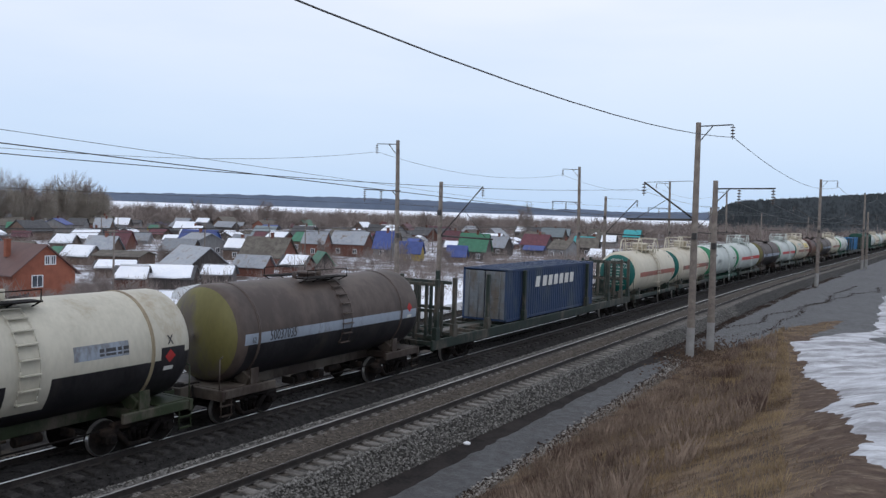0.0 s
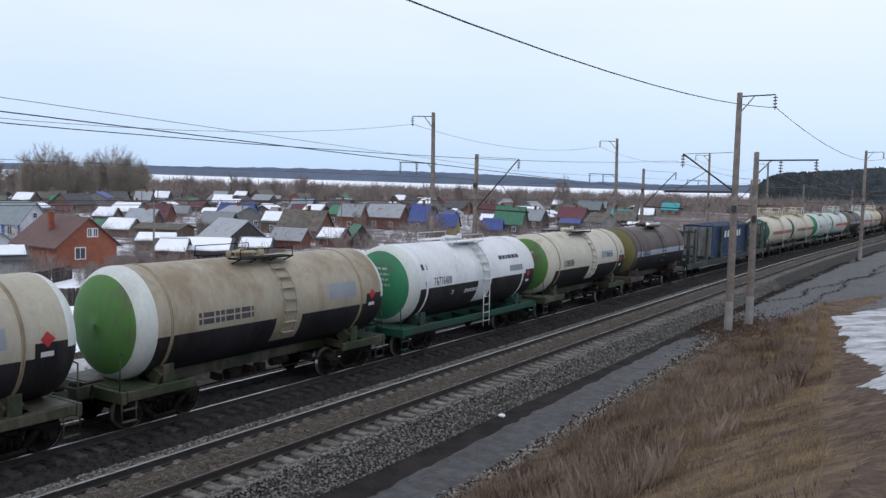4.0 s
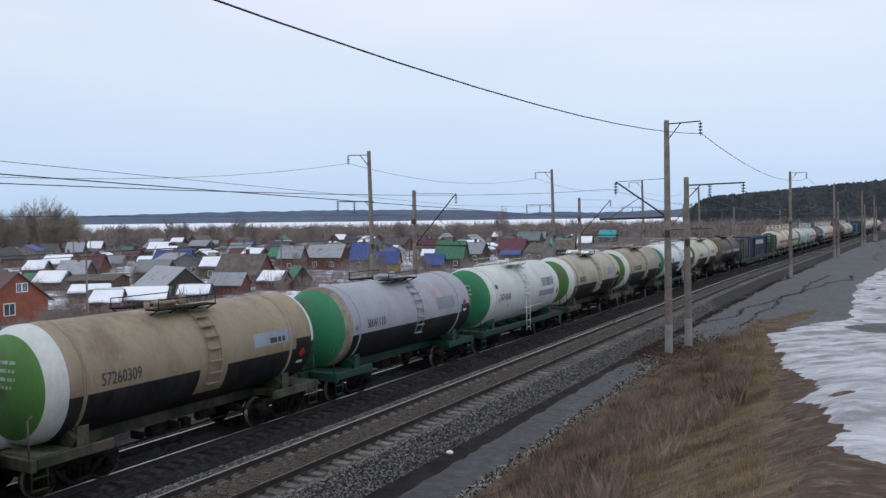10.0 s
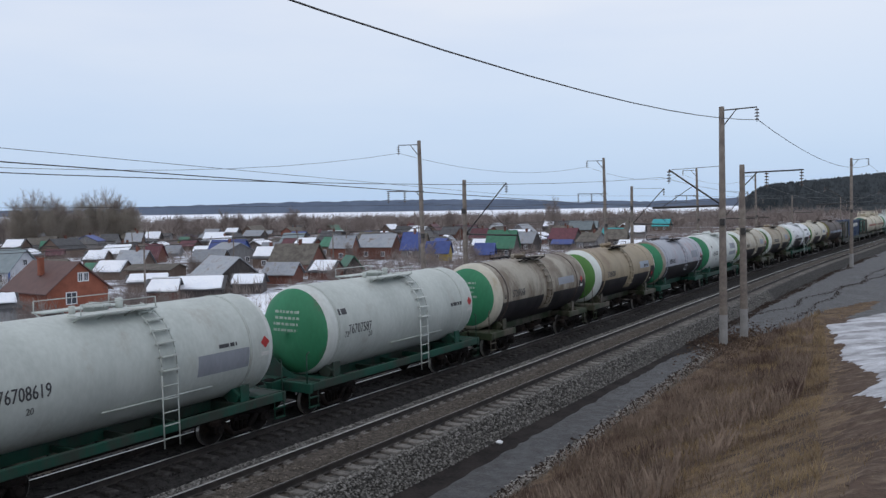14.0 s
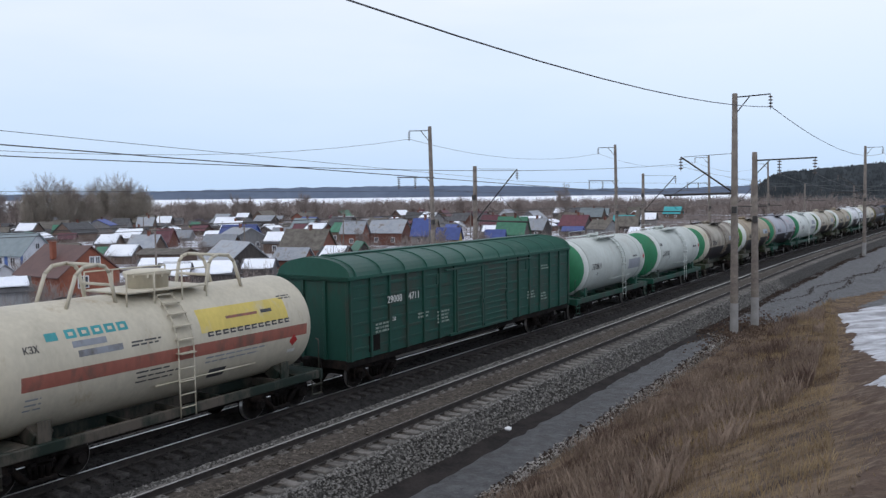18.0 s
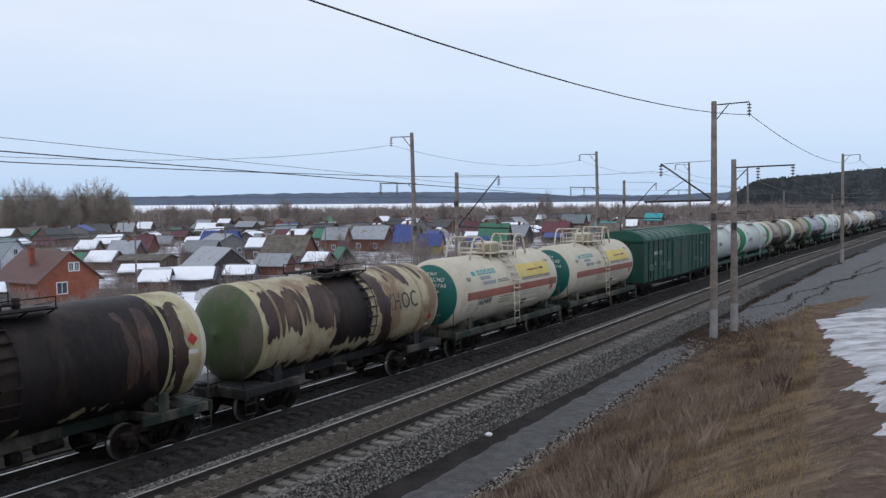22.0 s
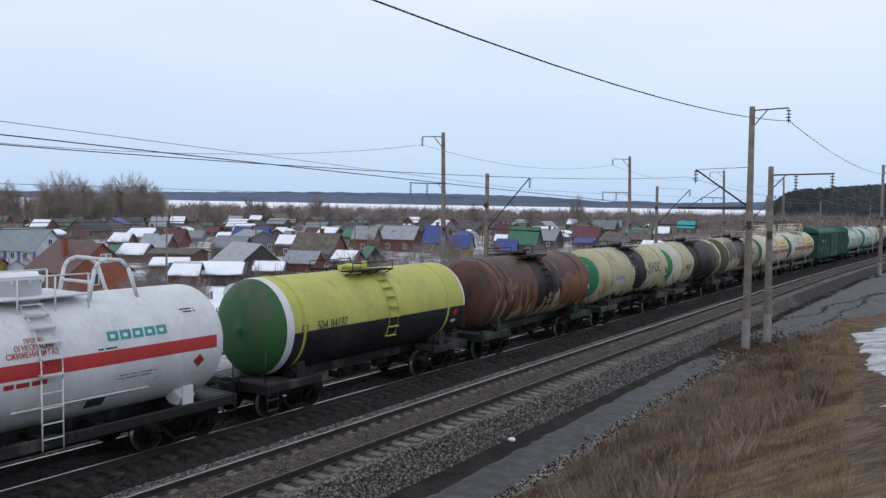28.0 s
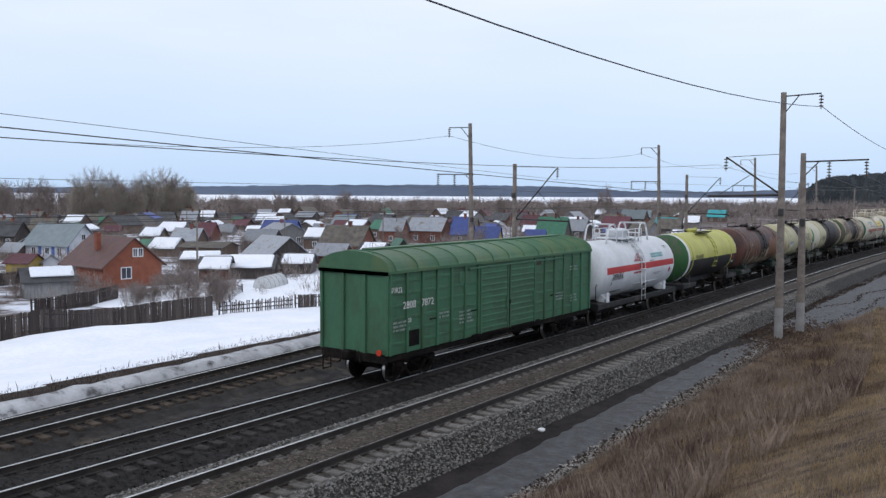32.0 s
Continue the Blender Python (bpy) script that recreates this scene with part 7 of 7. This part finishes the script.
P = {
    "white": paint("white_tank_paint", (0.645, 0.68, 0.655), 0.14, dirt_color=(0.47, 0.46, 0.43)),
    "whiter": paint("clean_white_tank_paint", (0.74, 0.76, 0.785), 0.08, dirt_color=(0.40, 0.40, 0.38)),
    "palegreen": paint("pale_grey_tank_paint", (0.52, 0.56, 0.53), 0.14, dirt_color=(0.34, 0.33, 0.30)),
    "cream": paint("cream_tank_paint", (0.58, 0.55, 0.46), 0.22, dirt_color=(0.34, 0.29, 0.21)),
    "gascream": paint("cream_gas_tank_paint", (0.60, 0.55, 0.44), 0.22, dirt_color=(0.36, 0.29, 0.20)),
    "beige": paint("beige_tank_paint", (0.40, 0.355, 0.27), 0.35, dirt_color=(0.24, 0.19, 0.13)),
    "beige2": paint("light_beige_tank_paint", (0.45, 0.415, 0.335), 0.28, dirt_color=(0.28, 0.23, 0.17)),
    "ochre": paint("ochre_tank_paint", (0.345, 0.285, 0.195), 0.38, dirt_color=(0.20, 0.15, 0.10)),
    "grimy": paint("grimy_beige_tank_paint", (0.36, 0.33, 0.27), 0.5, dirt_color=(0.15, 0.12, 0.09)),
    "lilac": paint("grey_lilac_tank_paint", (0.38, 0.40, 0.45), 0.25, dirt_color=(0.33, 0.24, 0.24)),
    "straw": paint("straw_tank_paint", (0.47, 0.435, 0.27), 0.3, dirt_color=(0.25, 0.19, 0.11)),
    "stained": paint("oil_stained_cream_paint", (0.43, 0.375, 0.25), 0.42, dirt_color=(0.19, 0.125, 0.075)),
    "umber": paint("brown_weathered_tank", (0.115, 0.088, 0.075), 0.5, dirt_color=(0.06, 0.045, 0.04)),
    "rust": paint("rusty_tank", (0.115, 0.050, 0.038), 0.45, dirt_color=(0.045, 0.026, 0.024)),
    "rust_bright": paint("fresh_rust", (0.19, 0.085, 0.04), 0.3, dirt_color=(0.10, 0.05, 0.03)),
    "yellow": paint("yellow_tank_paint", (0.53, 0.52, 0.13), 0.18, dirt_color=(0.34, 0.30, 0.12)),
    "discgreen": paint("green_end_paint", (0.04, 0.23, 0.115), 0.2),
    "discolive": paint("olive_green_end_paint", (0.085, 0.215, 0.055), 0.25),
    "discdark": paint("dark_green_end_paint", (0.035, 0.115, 0.04), 0.25),
    "discmossy": paint("dull_mossy_end_paint", (0.055, 0.085, 0.032), 0.35),
    "discteal": paint("dark_teal_end_paint", (0.012, 0.12, 0.105), 0.15),
    "discmoss": paint("mossy_end_paint", (0.17, 0.155, 0.055), 0.4),
    "frolive": paint("olive_frame_paint", (0.034, 0.047, 0.023), 0.4),
    "frteal": paint("teal_frame_paint", (0.011, 0.074, 0.05), 0.45, dirt_color=(0.03, 0.04, 0.032)),
    "frdark": paint("dark_green_frame_paint", (0.014, 0.026, 0.02), 0.4),
    "frblack": paint("black_frame_paint", (0.02, 0.02, 0.022), 0.3),
    "frbrown": paint("brown_frame_paint", (0.05, 0.036, 0.03), 0.4),
    "boxdark": paint("dark_green_wagon_paint", (0.013, 0.070, 0.052), 0.35, dirt_color=(0.03, 0.045, 0.035)),
    "boxgreen": paint("green_wagon_paint", (0.062, 0.172, 0.098), 0.42, dirt_color=(0.05, 0.105, 0.058)),
    "roofgreen": paint("worn_green_roof_paint", (0.062, 0.158, 0.082), 0.4, dirt_color=(0.09, 0.15, 0.07)),
    "roofdark": paint("dark_green_roof_paint", (0.014, 0.085, 0.06), 0.3, dirt_color=(0.03, 0.08, 0.06)),
    "navy": paint("navy_container_paint", (0.026, 0.05, 0.115), 0.3, dirt_color=(0.05, 0.07, 0.10)),
    "blue": paint("blue_container_paint", (0.03, 0.17, 0.36), 0.2),
    "doorgrey": paint("grey_container_door", (0.17, 0.19, 0.21), 0.4),
    "stake": paint("dark_green_stake_paint", (0.02, 0.032, 0.026), 0.4),
}


def S(**kw):
    return kw


def std(body, disc, ring="white", frame="frolive", lower=BLACKP, **kw):
    return dict(body=P[body], disc=P[disc], ring=P[ring], frame=P[frame], lower=lower, **kw)


def marks(w, number=None, cyr=None, dark=True, seed=1, gas=False, size=0.46, y=-3.52, ang=-3, stretch=0.70, extra="62"):
    m = MARK_DARK if dark else MARK_WHITE
    if number:
        text_on_tank(w, number, y, ang, size, m, stretch)
    if extra:
        text_on_tank(w, extra, -4.3, ang, 0.26, m, stretch)
    hazard(w, 4.55, 6)


TRAIN = []  # wagon, half length


def add(w, length):
    TRAIN.append((w, length))


def gas_wagon(label, stripe, seed, disc="discteal", body="gascream", frame="frdark", brand=None):
    w = tank_wagon(dict(body=P[body], disc=P[disc], ring=P[body], frame=P[frame], gas=True, stripe=stripe, full=True, disc_r=1.24, seed=seed, head_rows=0 if disc == "whiter" else 6), label)
    hazard(w, 4.1, -14)
    if disc == "discteal":
        head_text(w, 4.70, (("ПРОПАН", 0.86, 0.19), ("ОГНЕОПАСНО", 0.62, 0.22), ("СЖИЖЕННЫЙ ГАЗ", 0.38, 0.19)), MARK_WHITE)
    if brand == "yellow":
        patch(w, "painted_panel", 0.55, 3.9, 13, 39, MARK_YELLOW)
        for k in range(12):
            patch(w, "brand_bar", 0.75 + k * 0.27, 0.95 + k * 0.27, 8.5, 13.5, MARK_DARK, lift=0.009)
            patch(w, "brand_gap", 0.80 + k * 0.27, 0.95 + k * 0.27, 10.2, 11.8, P[body], lift=0.012)
        patch(w, "brand_bar", 1.5, 2.7, 24, 27, STRIPE_DULL, lift=0.009)
        patch(w, "brand_bar", 2.85, 3.3, 24, 28, MARK_DARK, lift=0.009)
        for k in range(5):
            patch(w, "brand_bar", -3.3 + k * 0.35, -3.02 + k * 0.35, 30, 39, MARK_TEAL, lift=0.006)
            patch(w, "brand_gap", -3.22 + k * 0.35, -3.10 + k * 0.35, 32.5, 36, P[body], lift=0.010)
        patch(w, "brand_bar", -3.8, -3.5, 30, 38, MARK_TEAL, lift=0.006)
        patch(w, "overpainted_panel", -3.2, -2.3, 21, 27, MARK_GREY, lift=0.006)
        patch(w, "overpainted_panel", -3.1, -1.9, 12, 18, MARK_GREY, lift=0.006)
        bars_on_tank(w, -1.7, -0.6, 16, 2, MARK_DARK, seed=seed + 3)
        bars_on_tank(w, -1.6, -0.2, -14, 3, MARK_DARK, seed=seed + 5, gap=5)
        bars_on_tank(w, 0.6, 3.0, -14, 2, MARK_GREY, seed=seed + 6, gap=5)
        bars_on_tank(w, -4.5, -4.0, -18, 3, MARK_GREY, seed=seed + 7, gap=5)
        text_on_tank(w, "КЗХ", -4.4, 22, 0.24, MARK_DARK, 0.8)
        patch(w, "dark_plate", 0.9, 1.5, -40, -28, MARK_DARK, lift=0.006)
    elif brand == "teal":
        for k in range(5):
            patch(w, "brand_bar", 1.42 + k * 0.35, 1.72 + k * 0.35, 18, 27, MARK_TEAL, lift=0.006)
            patch(w, "brand_gap", 1.50 + k * 0.35, 1.62 + k * 0.35, 20.5, 24, P[body], lift=0.010)
        bars_on_tank(w, 1.1, 1.7, 11, 1, MARK_DARK, seed=seed)
        for text, y0, a0, sz in (("ПРОПАН", -0.6, 26, 0.15), ("ОГНЕОПАСНО", -0.85, 20, 0.18), ("СЖИЖЕННЫЙ ГАЗ", -1.05, 14, 0.18)):
            text_on_tank(w, text, y0, a0, sz, MARK_RED, 0.72)
        bars_on_tank(w, -1.2, 0.2, -10, 1, MARK_RED, seed=seed + 2, height=4)
        bars_on_tank(w, 1.6, 2.8, -16, 2, MARK_GREY, seed=seed + 3)
        bars_on_tank(w, -3.4, -1.6, -44, 2, MARK_DARK, seed=seed + 4, height=2.4)
        patch(w, "dark_plate", 1.0, 1.5, -48, -36, MARK_DARK, lift=0.006)
    bars_on_tank(w, 3.7, 4.3, 40, 2, MARK_DARK, seed=seed + 8)
    return w


def build_train():
    # wagons behind the long container flat, from the front backwards
    b = tank_wagon(std("umber", "discmoss", "umber", "frbrown", band=MARK_BLUE, bands=(-12, 5), line=-12, column=False, disc_r=1.42, ring_w=0.14, seed=3), "brown weathered tank wagon with a pale blue band and mossy end")
    marks(b, "50037035", ang=-8)
    a = tank_wagon(std("cream", "discolive", "cream", "frolive", strap=P["ochre"], ring_w=0.14, seed=4, head_rows=4), "cream tank wagon with a black lower half and olive end")
    hazard(a, 4.55, -6)
    text_on_tank(a, "51080588", -3.52, -4, 0.46, MARK_DARK, 0.70)
    text_on_tank(a, "X", 4.45, 6, 0.36, MARK_DARK, 0.8)
    patch(a, "overpainted_panel", 1.6, 3.2, 2, 16, MARK_BLUE)
    bars_on_tank(a, 2.3, 3.5, 4, 1, MARK_DARK, seed=8, height=7)
    w1 = tank_wagon(std("whiter", "discgreen", "white", "frteal", full=True, ring_w=0.14, line=-5, ladder=P["white"], seed=5, head_rows=4), "white tank wagon with a black lower half and green end")
    text_on_tank(w1, "76776400", -3.52, -1, 0.46, MARK_DARK, 0.70)
    text_on_tank(w1, "72", -4.15, -2, 0.3, MARK_DARK, 0.8)
    bars_on_tank(w1, -4.3, -3.7, 24, 1, MARK_DARK, seed=20, height=9)
    bars_on_tank(w1, 1.9, 4.2, 26, 1, MARK_DARK, seed=21, height=7)
    patch(w1, "overpainted_panel", 2.7, 4.0, 4, 14, MARK_GREY)
    bars_on_tank(w1, -1.2, 0.1, -16, 2, MARK_WHITE, seed=19, height=2.4)
    text_on_tank(w1, "20", -2.2, -18, 0.26, MARK_WHITE, 0.8)
    hazard(w1, 4.5, -4)
    t2 = tank_wagon(std("beige", "discolive", "white", "frolive", strap=P["ochre"], ring_w=0.14, seed=6), "beige tank wagon with a black lower half and olive-green end")
    bars_on_tank(t2, -3.2, -1.0, -3, 1, MARK_DARK, seed=22, height=12)
    hazard(t2, 4.55, 2)
    patch(t2, "overpainted_panel", 2.3, 3.7, 2, 22, MARK_GREY)
    t3 = tank_wagon(std("beige2", "discolive", "white", "frolive", strap=P["ochre"], ring_w=0.14, seed=7, head_rows=4), "light beige tank wagon with a black lower half and green end")
    marks(t3, "50328731")
    patch(t3, "overpainted_panel", 2.2, 3.6, 2, 20, MARK_GREY)
    v = tank_wagon(std("white", "discgreen", "white", "frteal", None, full=True, ring_w=0.14, ladder=P["white"], lad_y=-0.15, seed=8, head_rows=4), "white tank wagon on a green frame with a green end")
    text_on_tank(v, "76714260", -3.52, -6, 0.46, MARK_DARK, 0.70)
    text_on_tank(v, "20", -2.6, -22, 0.26, MARK_DARK, 0.8)
    text_on_tank(v, "72", -3.75, -8, 0.26, MARK_DARK, 0.8)
    bars_on_tank(v, -4.0, -3.45, 18, 1, MARK_DARK, seed=23, height=8)
    patch(v, "overpainted_panel", 2.2, 4.1, 6, 24, MARK_GREY)
    patch(v, "overpainted_panel", 1.7, 4.0, -14, -2, MARK_GREY)
    hazard(v, 4.5, -10)
    s = tank_wagon(std("lilac", "discgreen", "grimy", "frteal", disc_r=1.42, ring_w=0.14, column=False, seed=9), "grey-lilac tank wagon with a black lower half and green end")
    marks(s, "50041110")
    patch(s, "overpainted_panel", 2.0, 3.6, 2, 22, MARK_GREY)
    u = tank_wagon(std("ochre", "discolive", "white", "frolive", strap=P["beige"], ring_w=0.14, seed=10, head_rows=4), "ochre-beige tank wagon with a black lower half and green end")
    text_on_tank(u, "57260309", -3.52, -4, 0.46, MARK_DARK, 0.70)
    patch(u, "overpainted_panel", 2.2, 4.0, 2, 18, MARK_BLUE)
    bars_on_tank(u, 2.9, 3.9, 4, 1, MARK_DARK, seed=25, height=6)
    hazard(u, 4.6, -16)
    yv = tank_wagon(std("grimy", "discgreen", "cream", "frolive", strap=P["umber"], ring_w=0.14, seed=11, head_rows=4), "grimy beige tank wagon with black lower half and green end")
    marks(yv, "57269268")
    patch(yv, "overpainted_panel", 1.6, 3.6, 2, 16, MARK_GREY)
    x1 = tank_wagon(std("palegreen", "discgreen", "white", "frteal", None, full=True, ring_w=0.14, ladder=P["white"], seed=12, head_rows=4), "pale grey tank wagon on a green frame with a green end")
    marks(x1, "76707587", ang=-6, extra="")
    text_on_tank(x1, "72", -3.72, -9, 0.28, MARK_DARK, 0.8)
    text_on_tank(x1, "20", -2.4, -14, 0.26, MARK_DARK, 0.8)
    bars_on_tank(x1, -4.0, -3.45, 20, 1, MARK_DARK, seed=22, height=8)
    bars_on_tank(x1, 3.0, 4.0, 3, 1, MARK_DARK, seed=26, height=5)
    x2 = tank_wagon(std("palegreen", "discgreen", "white", "frteal", None, full=True, ring_w=0.14, ladder=P["palegreen"], seed=13, head_rows=4), "white-grey tank wagon on a green frame with a green end")
    text_on_tank(x2, "76708619", -3.57, -4, 0.46, MARK_DARK, 0.70)
    text_on_tank(x2, "20", -2.9, -17, 0.24, MARK_DARK, 0.8)
    patch(x2, "overpainted_panel", 2.0, 3.9, -18, 4, MARK_GREY)
    bars_on_tank(x2, 2.7, 3.6, 8, 1, MARK_DARK, seed=27, height=4)
    hazard(x2, 4.55, 6)
    g1 = boxcar(P["boxdark"], P["roofdark"], "dark green steel covered wagon with ribbed sides", [("29008", -6.75, 2.85, 0.36), ("4711", -5.45, 2.85, 0.36), ("20", -6.45, 2.2, 0.2)], seed=3, L=8.74)
    e1 = gas_wagon("cream gas tank wagon with a faded red stripe and yellow panel", STRIPE_DULL, 31, brand="yellow")
    e2 = gas_wagon("cream gas tank wagon with red stripe, yellow panel, teal end", STRIPE_DULL, 41, brand="yellow")
    # The film below -46 degrees joins grime with painted underside shade.
    h1 = tank_wagon(std("stained", "discmossy", "straw", "frblack", None, ring_w=0.14, spills=((-1.3, 0.75, -34, SPILL, 120, 0, 0), (1.05, 1.75, -48, SPILL_BROWN, 75, 0.006, 0), (-4.5, -1.1, -2, SPILL_BROWN, 52, 0, 0.32), (-4.9, 4.9, -78, SPILL, -46, 0, 0.2), (2.3, 4.6, 40, SPILL_BROWN, 88, 0, -0.05)), ladder=SPILL, lad_y=0.7, disc_r=1.45, seed=14), "oil-stained cream tank wagon with black spills and dark green end")
    text_on_tank(h1, "MHOC", 1.55, 0, 0.9, MARK_DARK, 0.78)
    hazard(h1, 4.6, -20)
    # Lowest film: oil grime, widened upward to darken the shaded belly.
    k = tank_wagon(std("straw", "discgreen", "cream", "frdark", None, ring_w=0.14, spills=((-1.7, 4.1, -50, SPILL, 120, 0, 0), (2.6, 4.6, -58, SPILL_BROWN, 60, 0, 0.1), (-4.6, 4.6, -80, SPILL, -42, 0, 0.3)), ladder=SPILL, lad_y=-0.45, disc_r=1.15, seed=15, head_rows=4), "straw tank wagon half covered in black oil, with green end")
    text_on_tank(k, "51382307", -3.56, -10, 0.48, MARK_DARK, 0.70)
    text_on_tank(k, "62", -4.2, -18, 0.42, MARK_DARK, 0.9)
    text_on_tank(k, "20", -2.9, -17, 0.24, MARK_DARK, 0.9)
    hazard(k, 4.75, 12)
    # Film below -44 degrees is part grime, part shade put in as colour.
    j = tank_wagon(std("straw", "discgreen", "straw", "frdark", None, ring_w=0.14, spills=((-0.5, 1.15, -34, SPILL, 120, 0, 0), (-1.3, -0.3, 15, SPILL_BROWN, 100, 0, -0.05), (-4.8, 4.8, -80, SPILL, -44, 0, 0.3), (1.1, 2.0, 5, SPILL_BROWN, 60, 0, -0.1)), ladder=SPILL, lad_y=-0.45, disc_r=1.15, seed=16, head_rows=4), "straw-coloured tank wagon with a black spill band and green end")
    text_on_tank(j, "MHOC", 1.5, -3, 0.92, MARK_DARK, 0.80)
    text_on_tank(j, "62", -4.2, -16, 0.4, MARK_DARK, 0.9)
    patch(j, "overpainted_panel", -3.6, -2.3, -9, 2, MARK_GREY)
    text_on_tank(j, "51381275", -3.6, -18, 0.46, MARK_WHITE, 0.66)
    patch(j, "dark_plate", 0.9, 1.7, -38, -24, MARK_GREY, lift=0.012)
    hazard(j, 4.62, 2)
    patch(j, "danger_plate", 4.6, 5.0, -22, 0, P["discteal"], lift=0.01)
    ru = tank_wagon(std("rust", "rust", "rust", "frdark", None, spills=((-0.75, 1.2, -52, SPILL, 120, 0, 0), (-4.8, 4.8, -58, P["ochre"], -8, 0, 0.02), (-4.8, 4.8, -30, SPILL, 8, 0, -0.2), (-4.8, -0.5, -30, P["rust_bright"], 24, 0, -0.05), (1.7, 4.8, -34, P["rust_bright"], 20, 0, 0.0), (-4.8, 4.8, 30, P["rust_bright"], 80, 0, -0.28)), ladder=SPILL, seed=17), "rust-brown tank wagon with a black spill band")
    patch(ru, "danger_plate", 4.6, 5.0, -14, -4, MARK_WHITE, lift=0.01)
    text_on_tank(ru, "5044671", -3.63, 6, 0.42, P["ochre"], 0.7)
    ye = tank_wagon(std("yellow", "discdark", "whiter", "frblack", ring_w=0.16, disc_r=1.485, line=-6, column=False, end_panel=False, seed=18), "yellow tank wagon with a black lower half and dark green end")
    text_on_tank(ye, "504", -3.44, -4, 0.42, MARK_DARK, 0.8)
    text_on_tank(ye, "84187", -2.82, -4, 0.42, MARK_DARK, 0.8)
    text_on_tank(ye, "62", -4.15, -5, 0.40, MARK_DARK, 0.8)
    hazard(ye, 4.5, -12)
    text_on_tank(e2, "76624840", -3.65, -21, 0.46, MARK_DARK, 0.72)
    text_on_tank(e2, "27", -3.6, -30, 0.22, MARK_DARK, 0.8)
    sb = gas_wagon("white gas tank wagon with a red stripe and teal lettering bars", STRIPE, 51, disc="whiter", body="whiter", frame="frblack", brand="teal")
    text_on_tank(sb, "50896836", -3.9, -16, 0.48, MARK_DARK, 0.72)
    text_on_tank(sb, "20", -3.9, -26, 0.24, MARK_DARK, 0.85)
    g2 = boxcar(P["boxgreen"], P["roofgreen"], "green steel covered wagon with a red tail marker", [("РЖД", -7.55, 3.2, 0.24), ("2808", -6.92, 2.62, 0.36), ("7872", -5.88, 2.62, 0.36), ("20", -6.65, 2.15, 0.20)], tail=True, seed=5, L=7.55)
    behind = [(b, 12.02), (a, 12.02), (w1, 12.02), (t2, 12.02), (t3, 12.02), (v, 12.02), (s, 12.02), (u, 12.02), (yv, 12.02), (x1, 12.02), (x2, 12.02), (g1, 19.0), (e1, 12.02), (e2, 12.02), (h1, 12.2), (k, 12.2), (j, 12.2), (ru, 12.2), (ye, 12.2), (sb, 12.02), (g2, 16.35)]
    # the container flat and what runs before it
    c = stake_flat(P["stake"], "long dark flat wagon with stakes carrying a navy container")
    cc = container(c, P["navy"], P["doorgrey"], 1.22, "navy corrugated container with grey doors", 0.2)
    bm = bmesh.new()
    slant = [bm.verts.new(p) for p in ((1.24, 0, 1.55), (1.24, 0.55, 1.55), (1.24, 0.65, 2.1), (1.24, 0.1, 2.1))]
    bm.faces.new(slant)
    bar_me = bm_mesh("brand_bar", bm, MARK_WHITE)
    for kk in range(7):
        part("brand_bar", bar_me, cc, pose(0, -2.7 + kk * 0.78 + (0.15 if kk else 0), 0))
    d1 = gas_wagon("cream gas tank wagon with a dull red stripe", STRIPE_DULL, 61)
    f1 = gas_wagon("grey-white gas tank wagon with a red stripe", STRIPE, 65, disc="discgreen", body="palegreen")
    m0 = Matrix.Identity(4)
    ahead = [(c, 27.6), (d1, 12.02), (copy_thing(d1, m0), 12.02), (copy_thing(x1, m0), 12.02), (f1, 12.02), (copy_thing(b, m0), 12.02), (copy_thing(f1, m0), 12.02), (copy_thing(e1, m0), 12.02), (copy_thing(ru, m0), 12.02), (copy_thing(b, m0), 12.02), (copy_thing(d1, m0), 12.02), (copy_thing(x2, m0), 12.02)]
    c2 = stake_flat(P["stake"], "long dark flat wagon carrying a blue container")
    container(c2, P["blue"], P["blue"], 1.22, "bright blue corrugated container")
    ahead += [(c2, 27.6), (copy_thing(g1, m0), 19.0)]
    for kk in range(8):
        ahead.append((copy_thing((x2, d1, v, a)[kk % 4], m0), 12.02))
    out, s0 = [], 29.13
    pos = s0
    for w, l in behind:
        out.append((w, pos - l / 2))
        pos -= l
    pos = s0
    for w, l in ahead:
        out.append((w, pos + l / 2))
        pos += l
    return out


TRAIN = build_train()
GONE = [0, 15.67, 31.36, 47.14, 62.97, 78.84, 94.72, 110.74, 126.86, 143.02, 159.24, 175.53, 191.85, 208.14, 224.39, 240.63, 256.89]


def travelled(t):
    """Metres that the train has gone by t seconds."""
    return float(np.interp(t, range(0, 33, 2), GONE))


def motions():
    for w, s in TRAIN:
        rows = []
        for k in range(33):
            y = s + travelled(k)
            rows.append((k, pose(mid_line(y), y, Z_MID, 0, 0, -heading(y))))
        walk(w, rows)


motions()
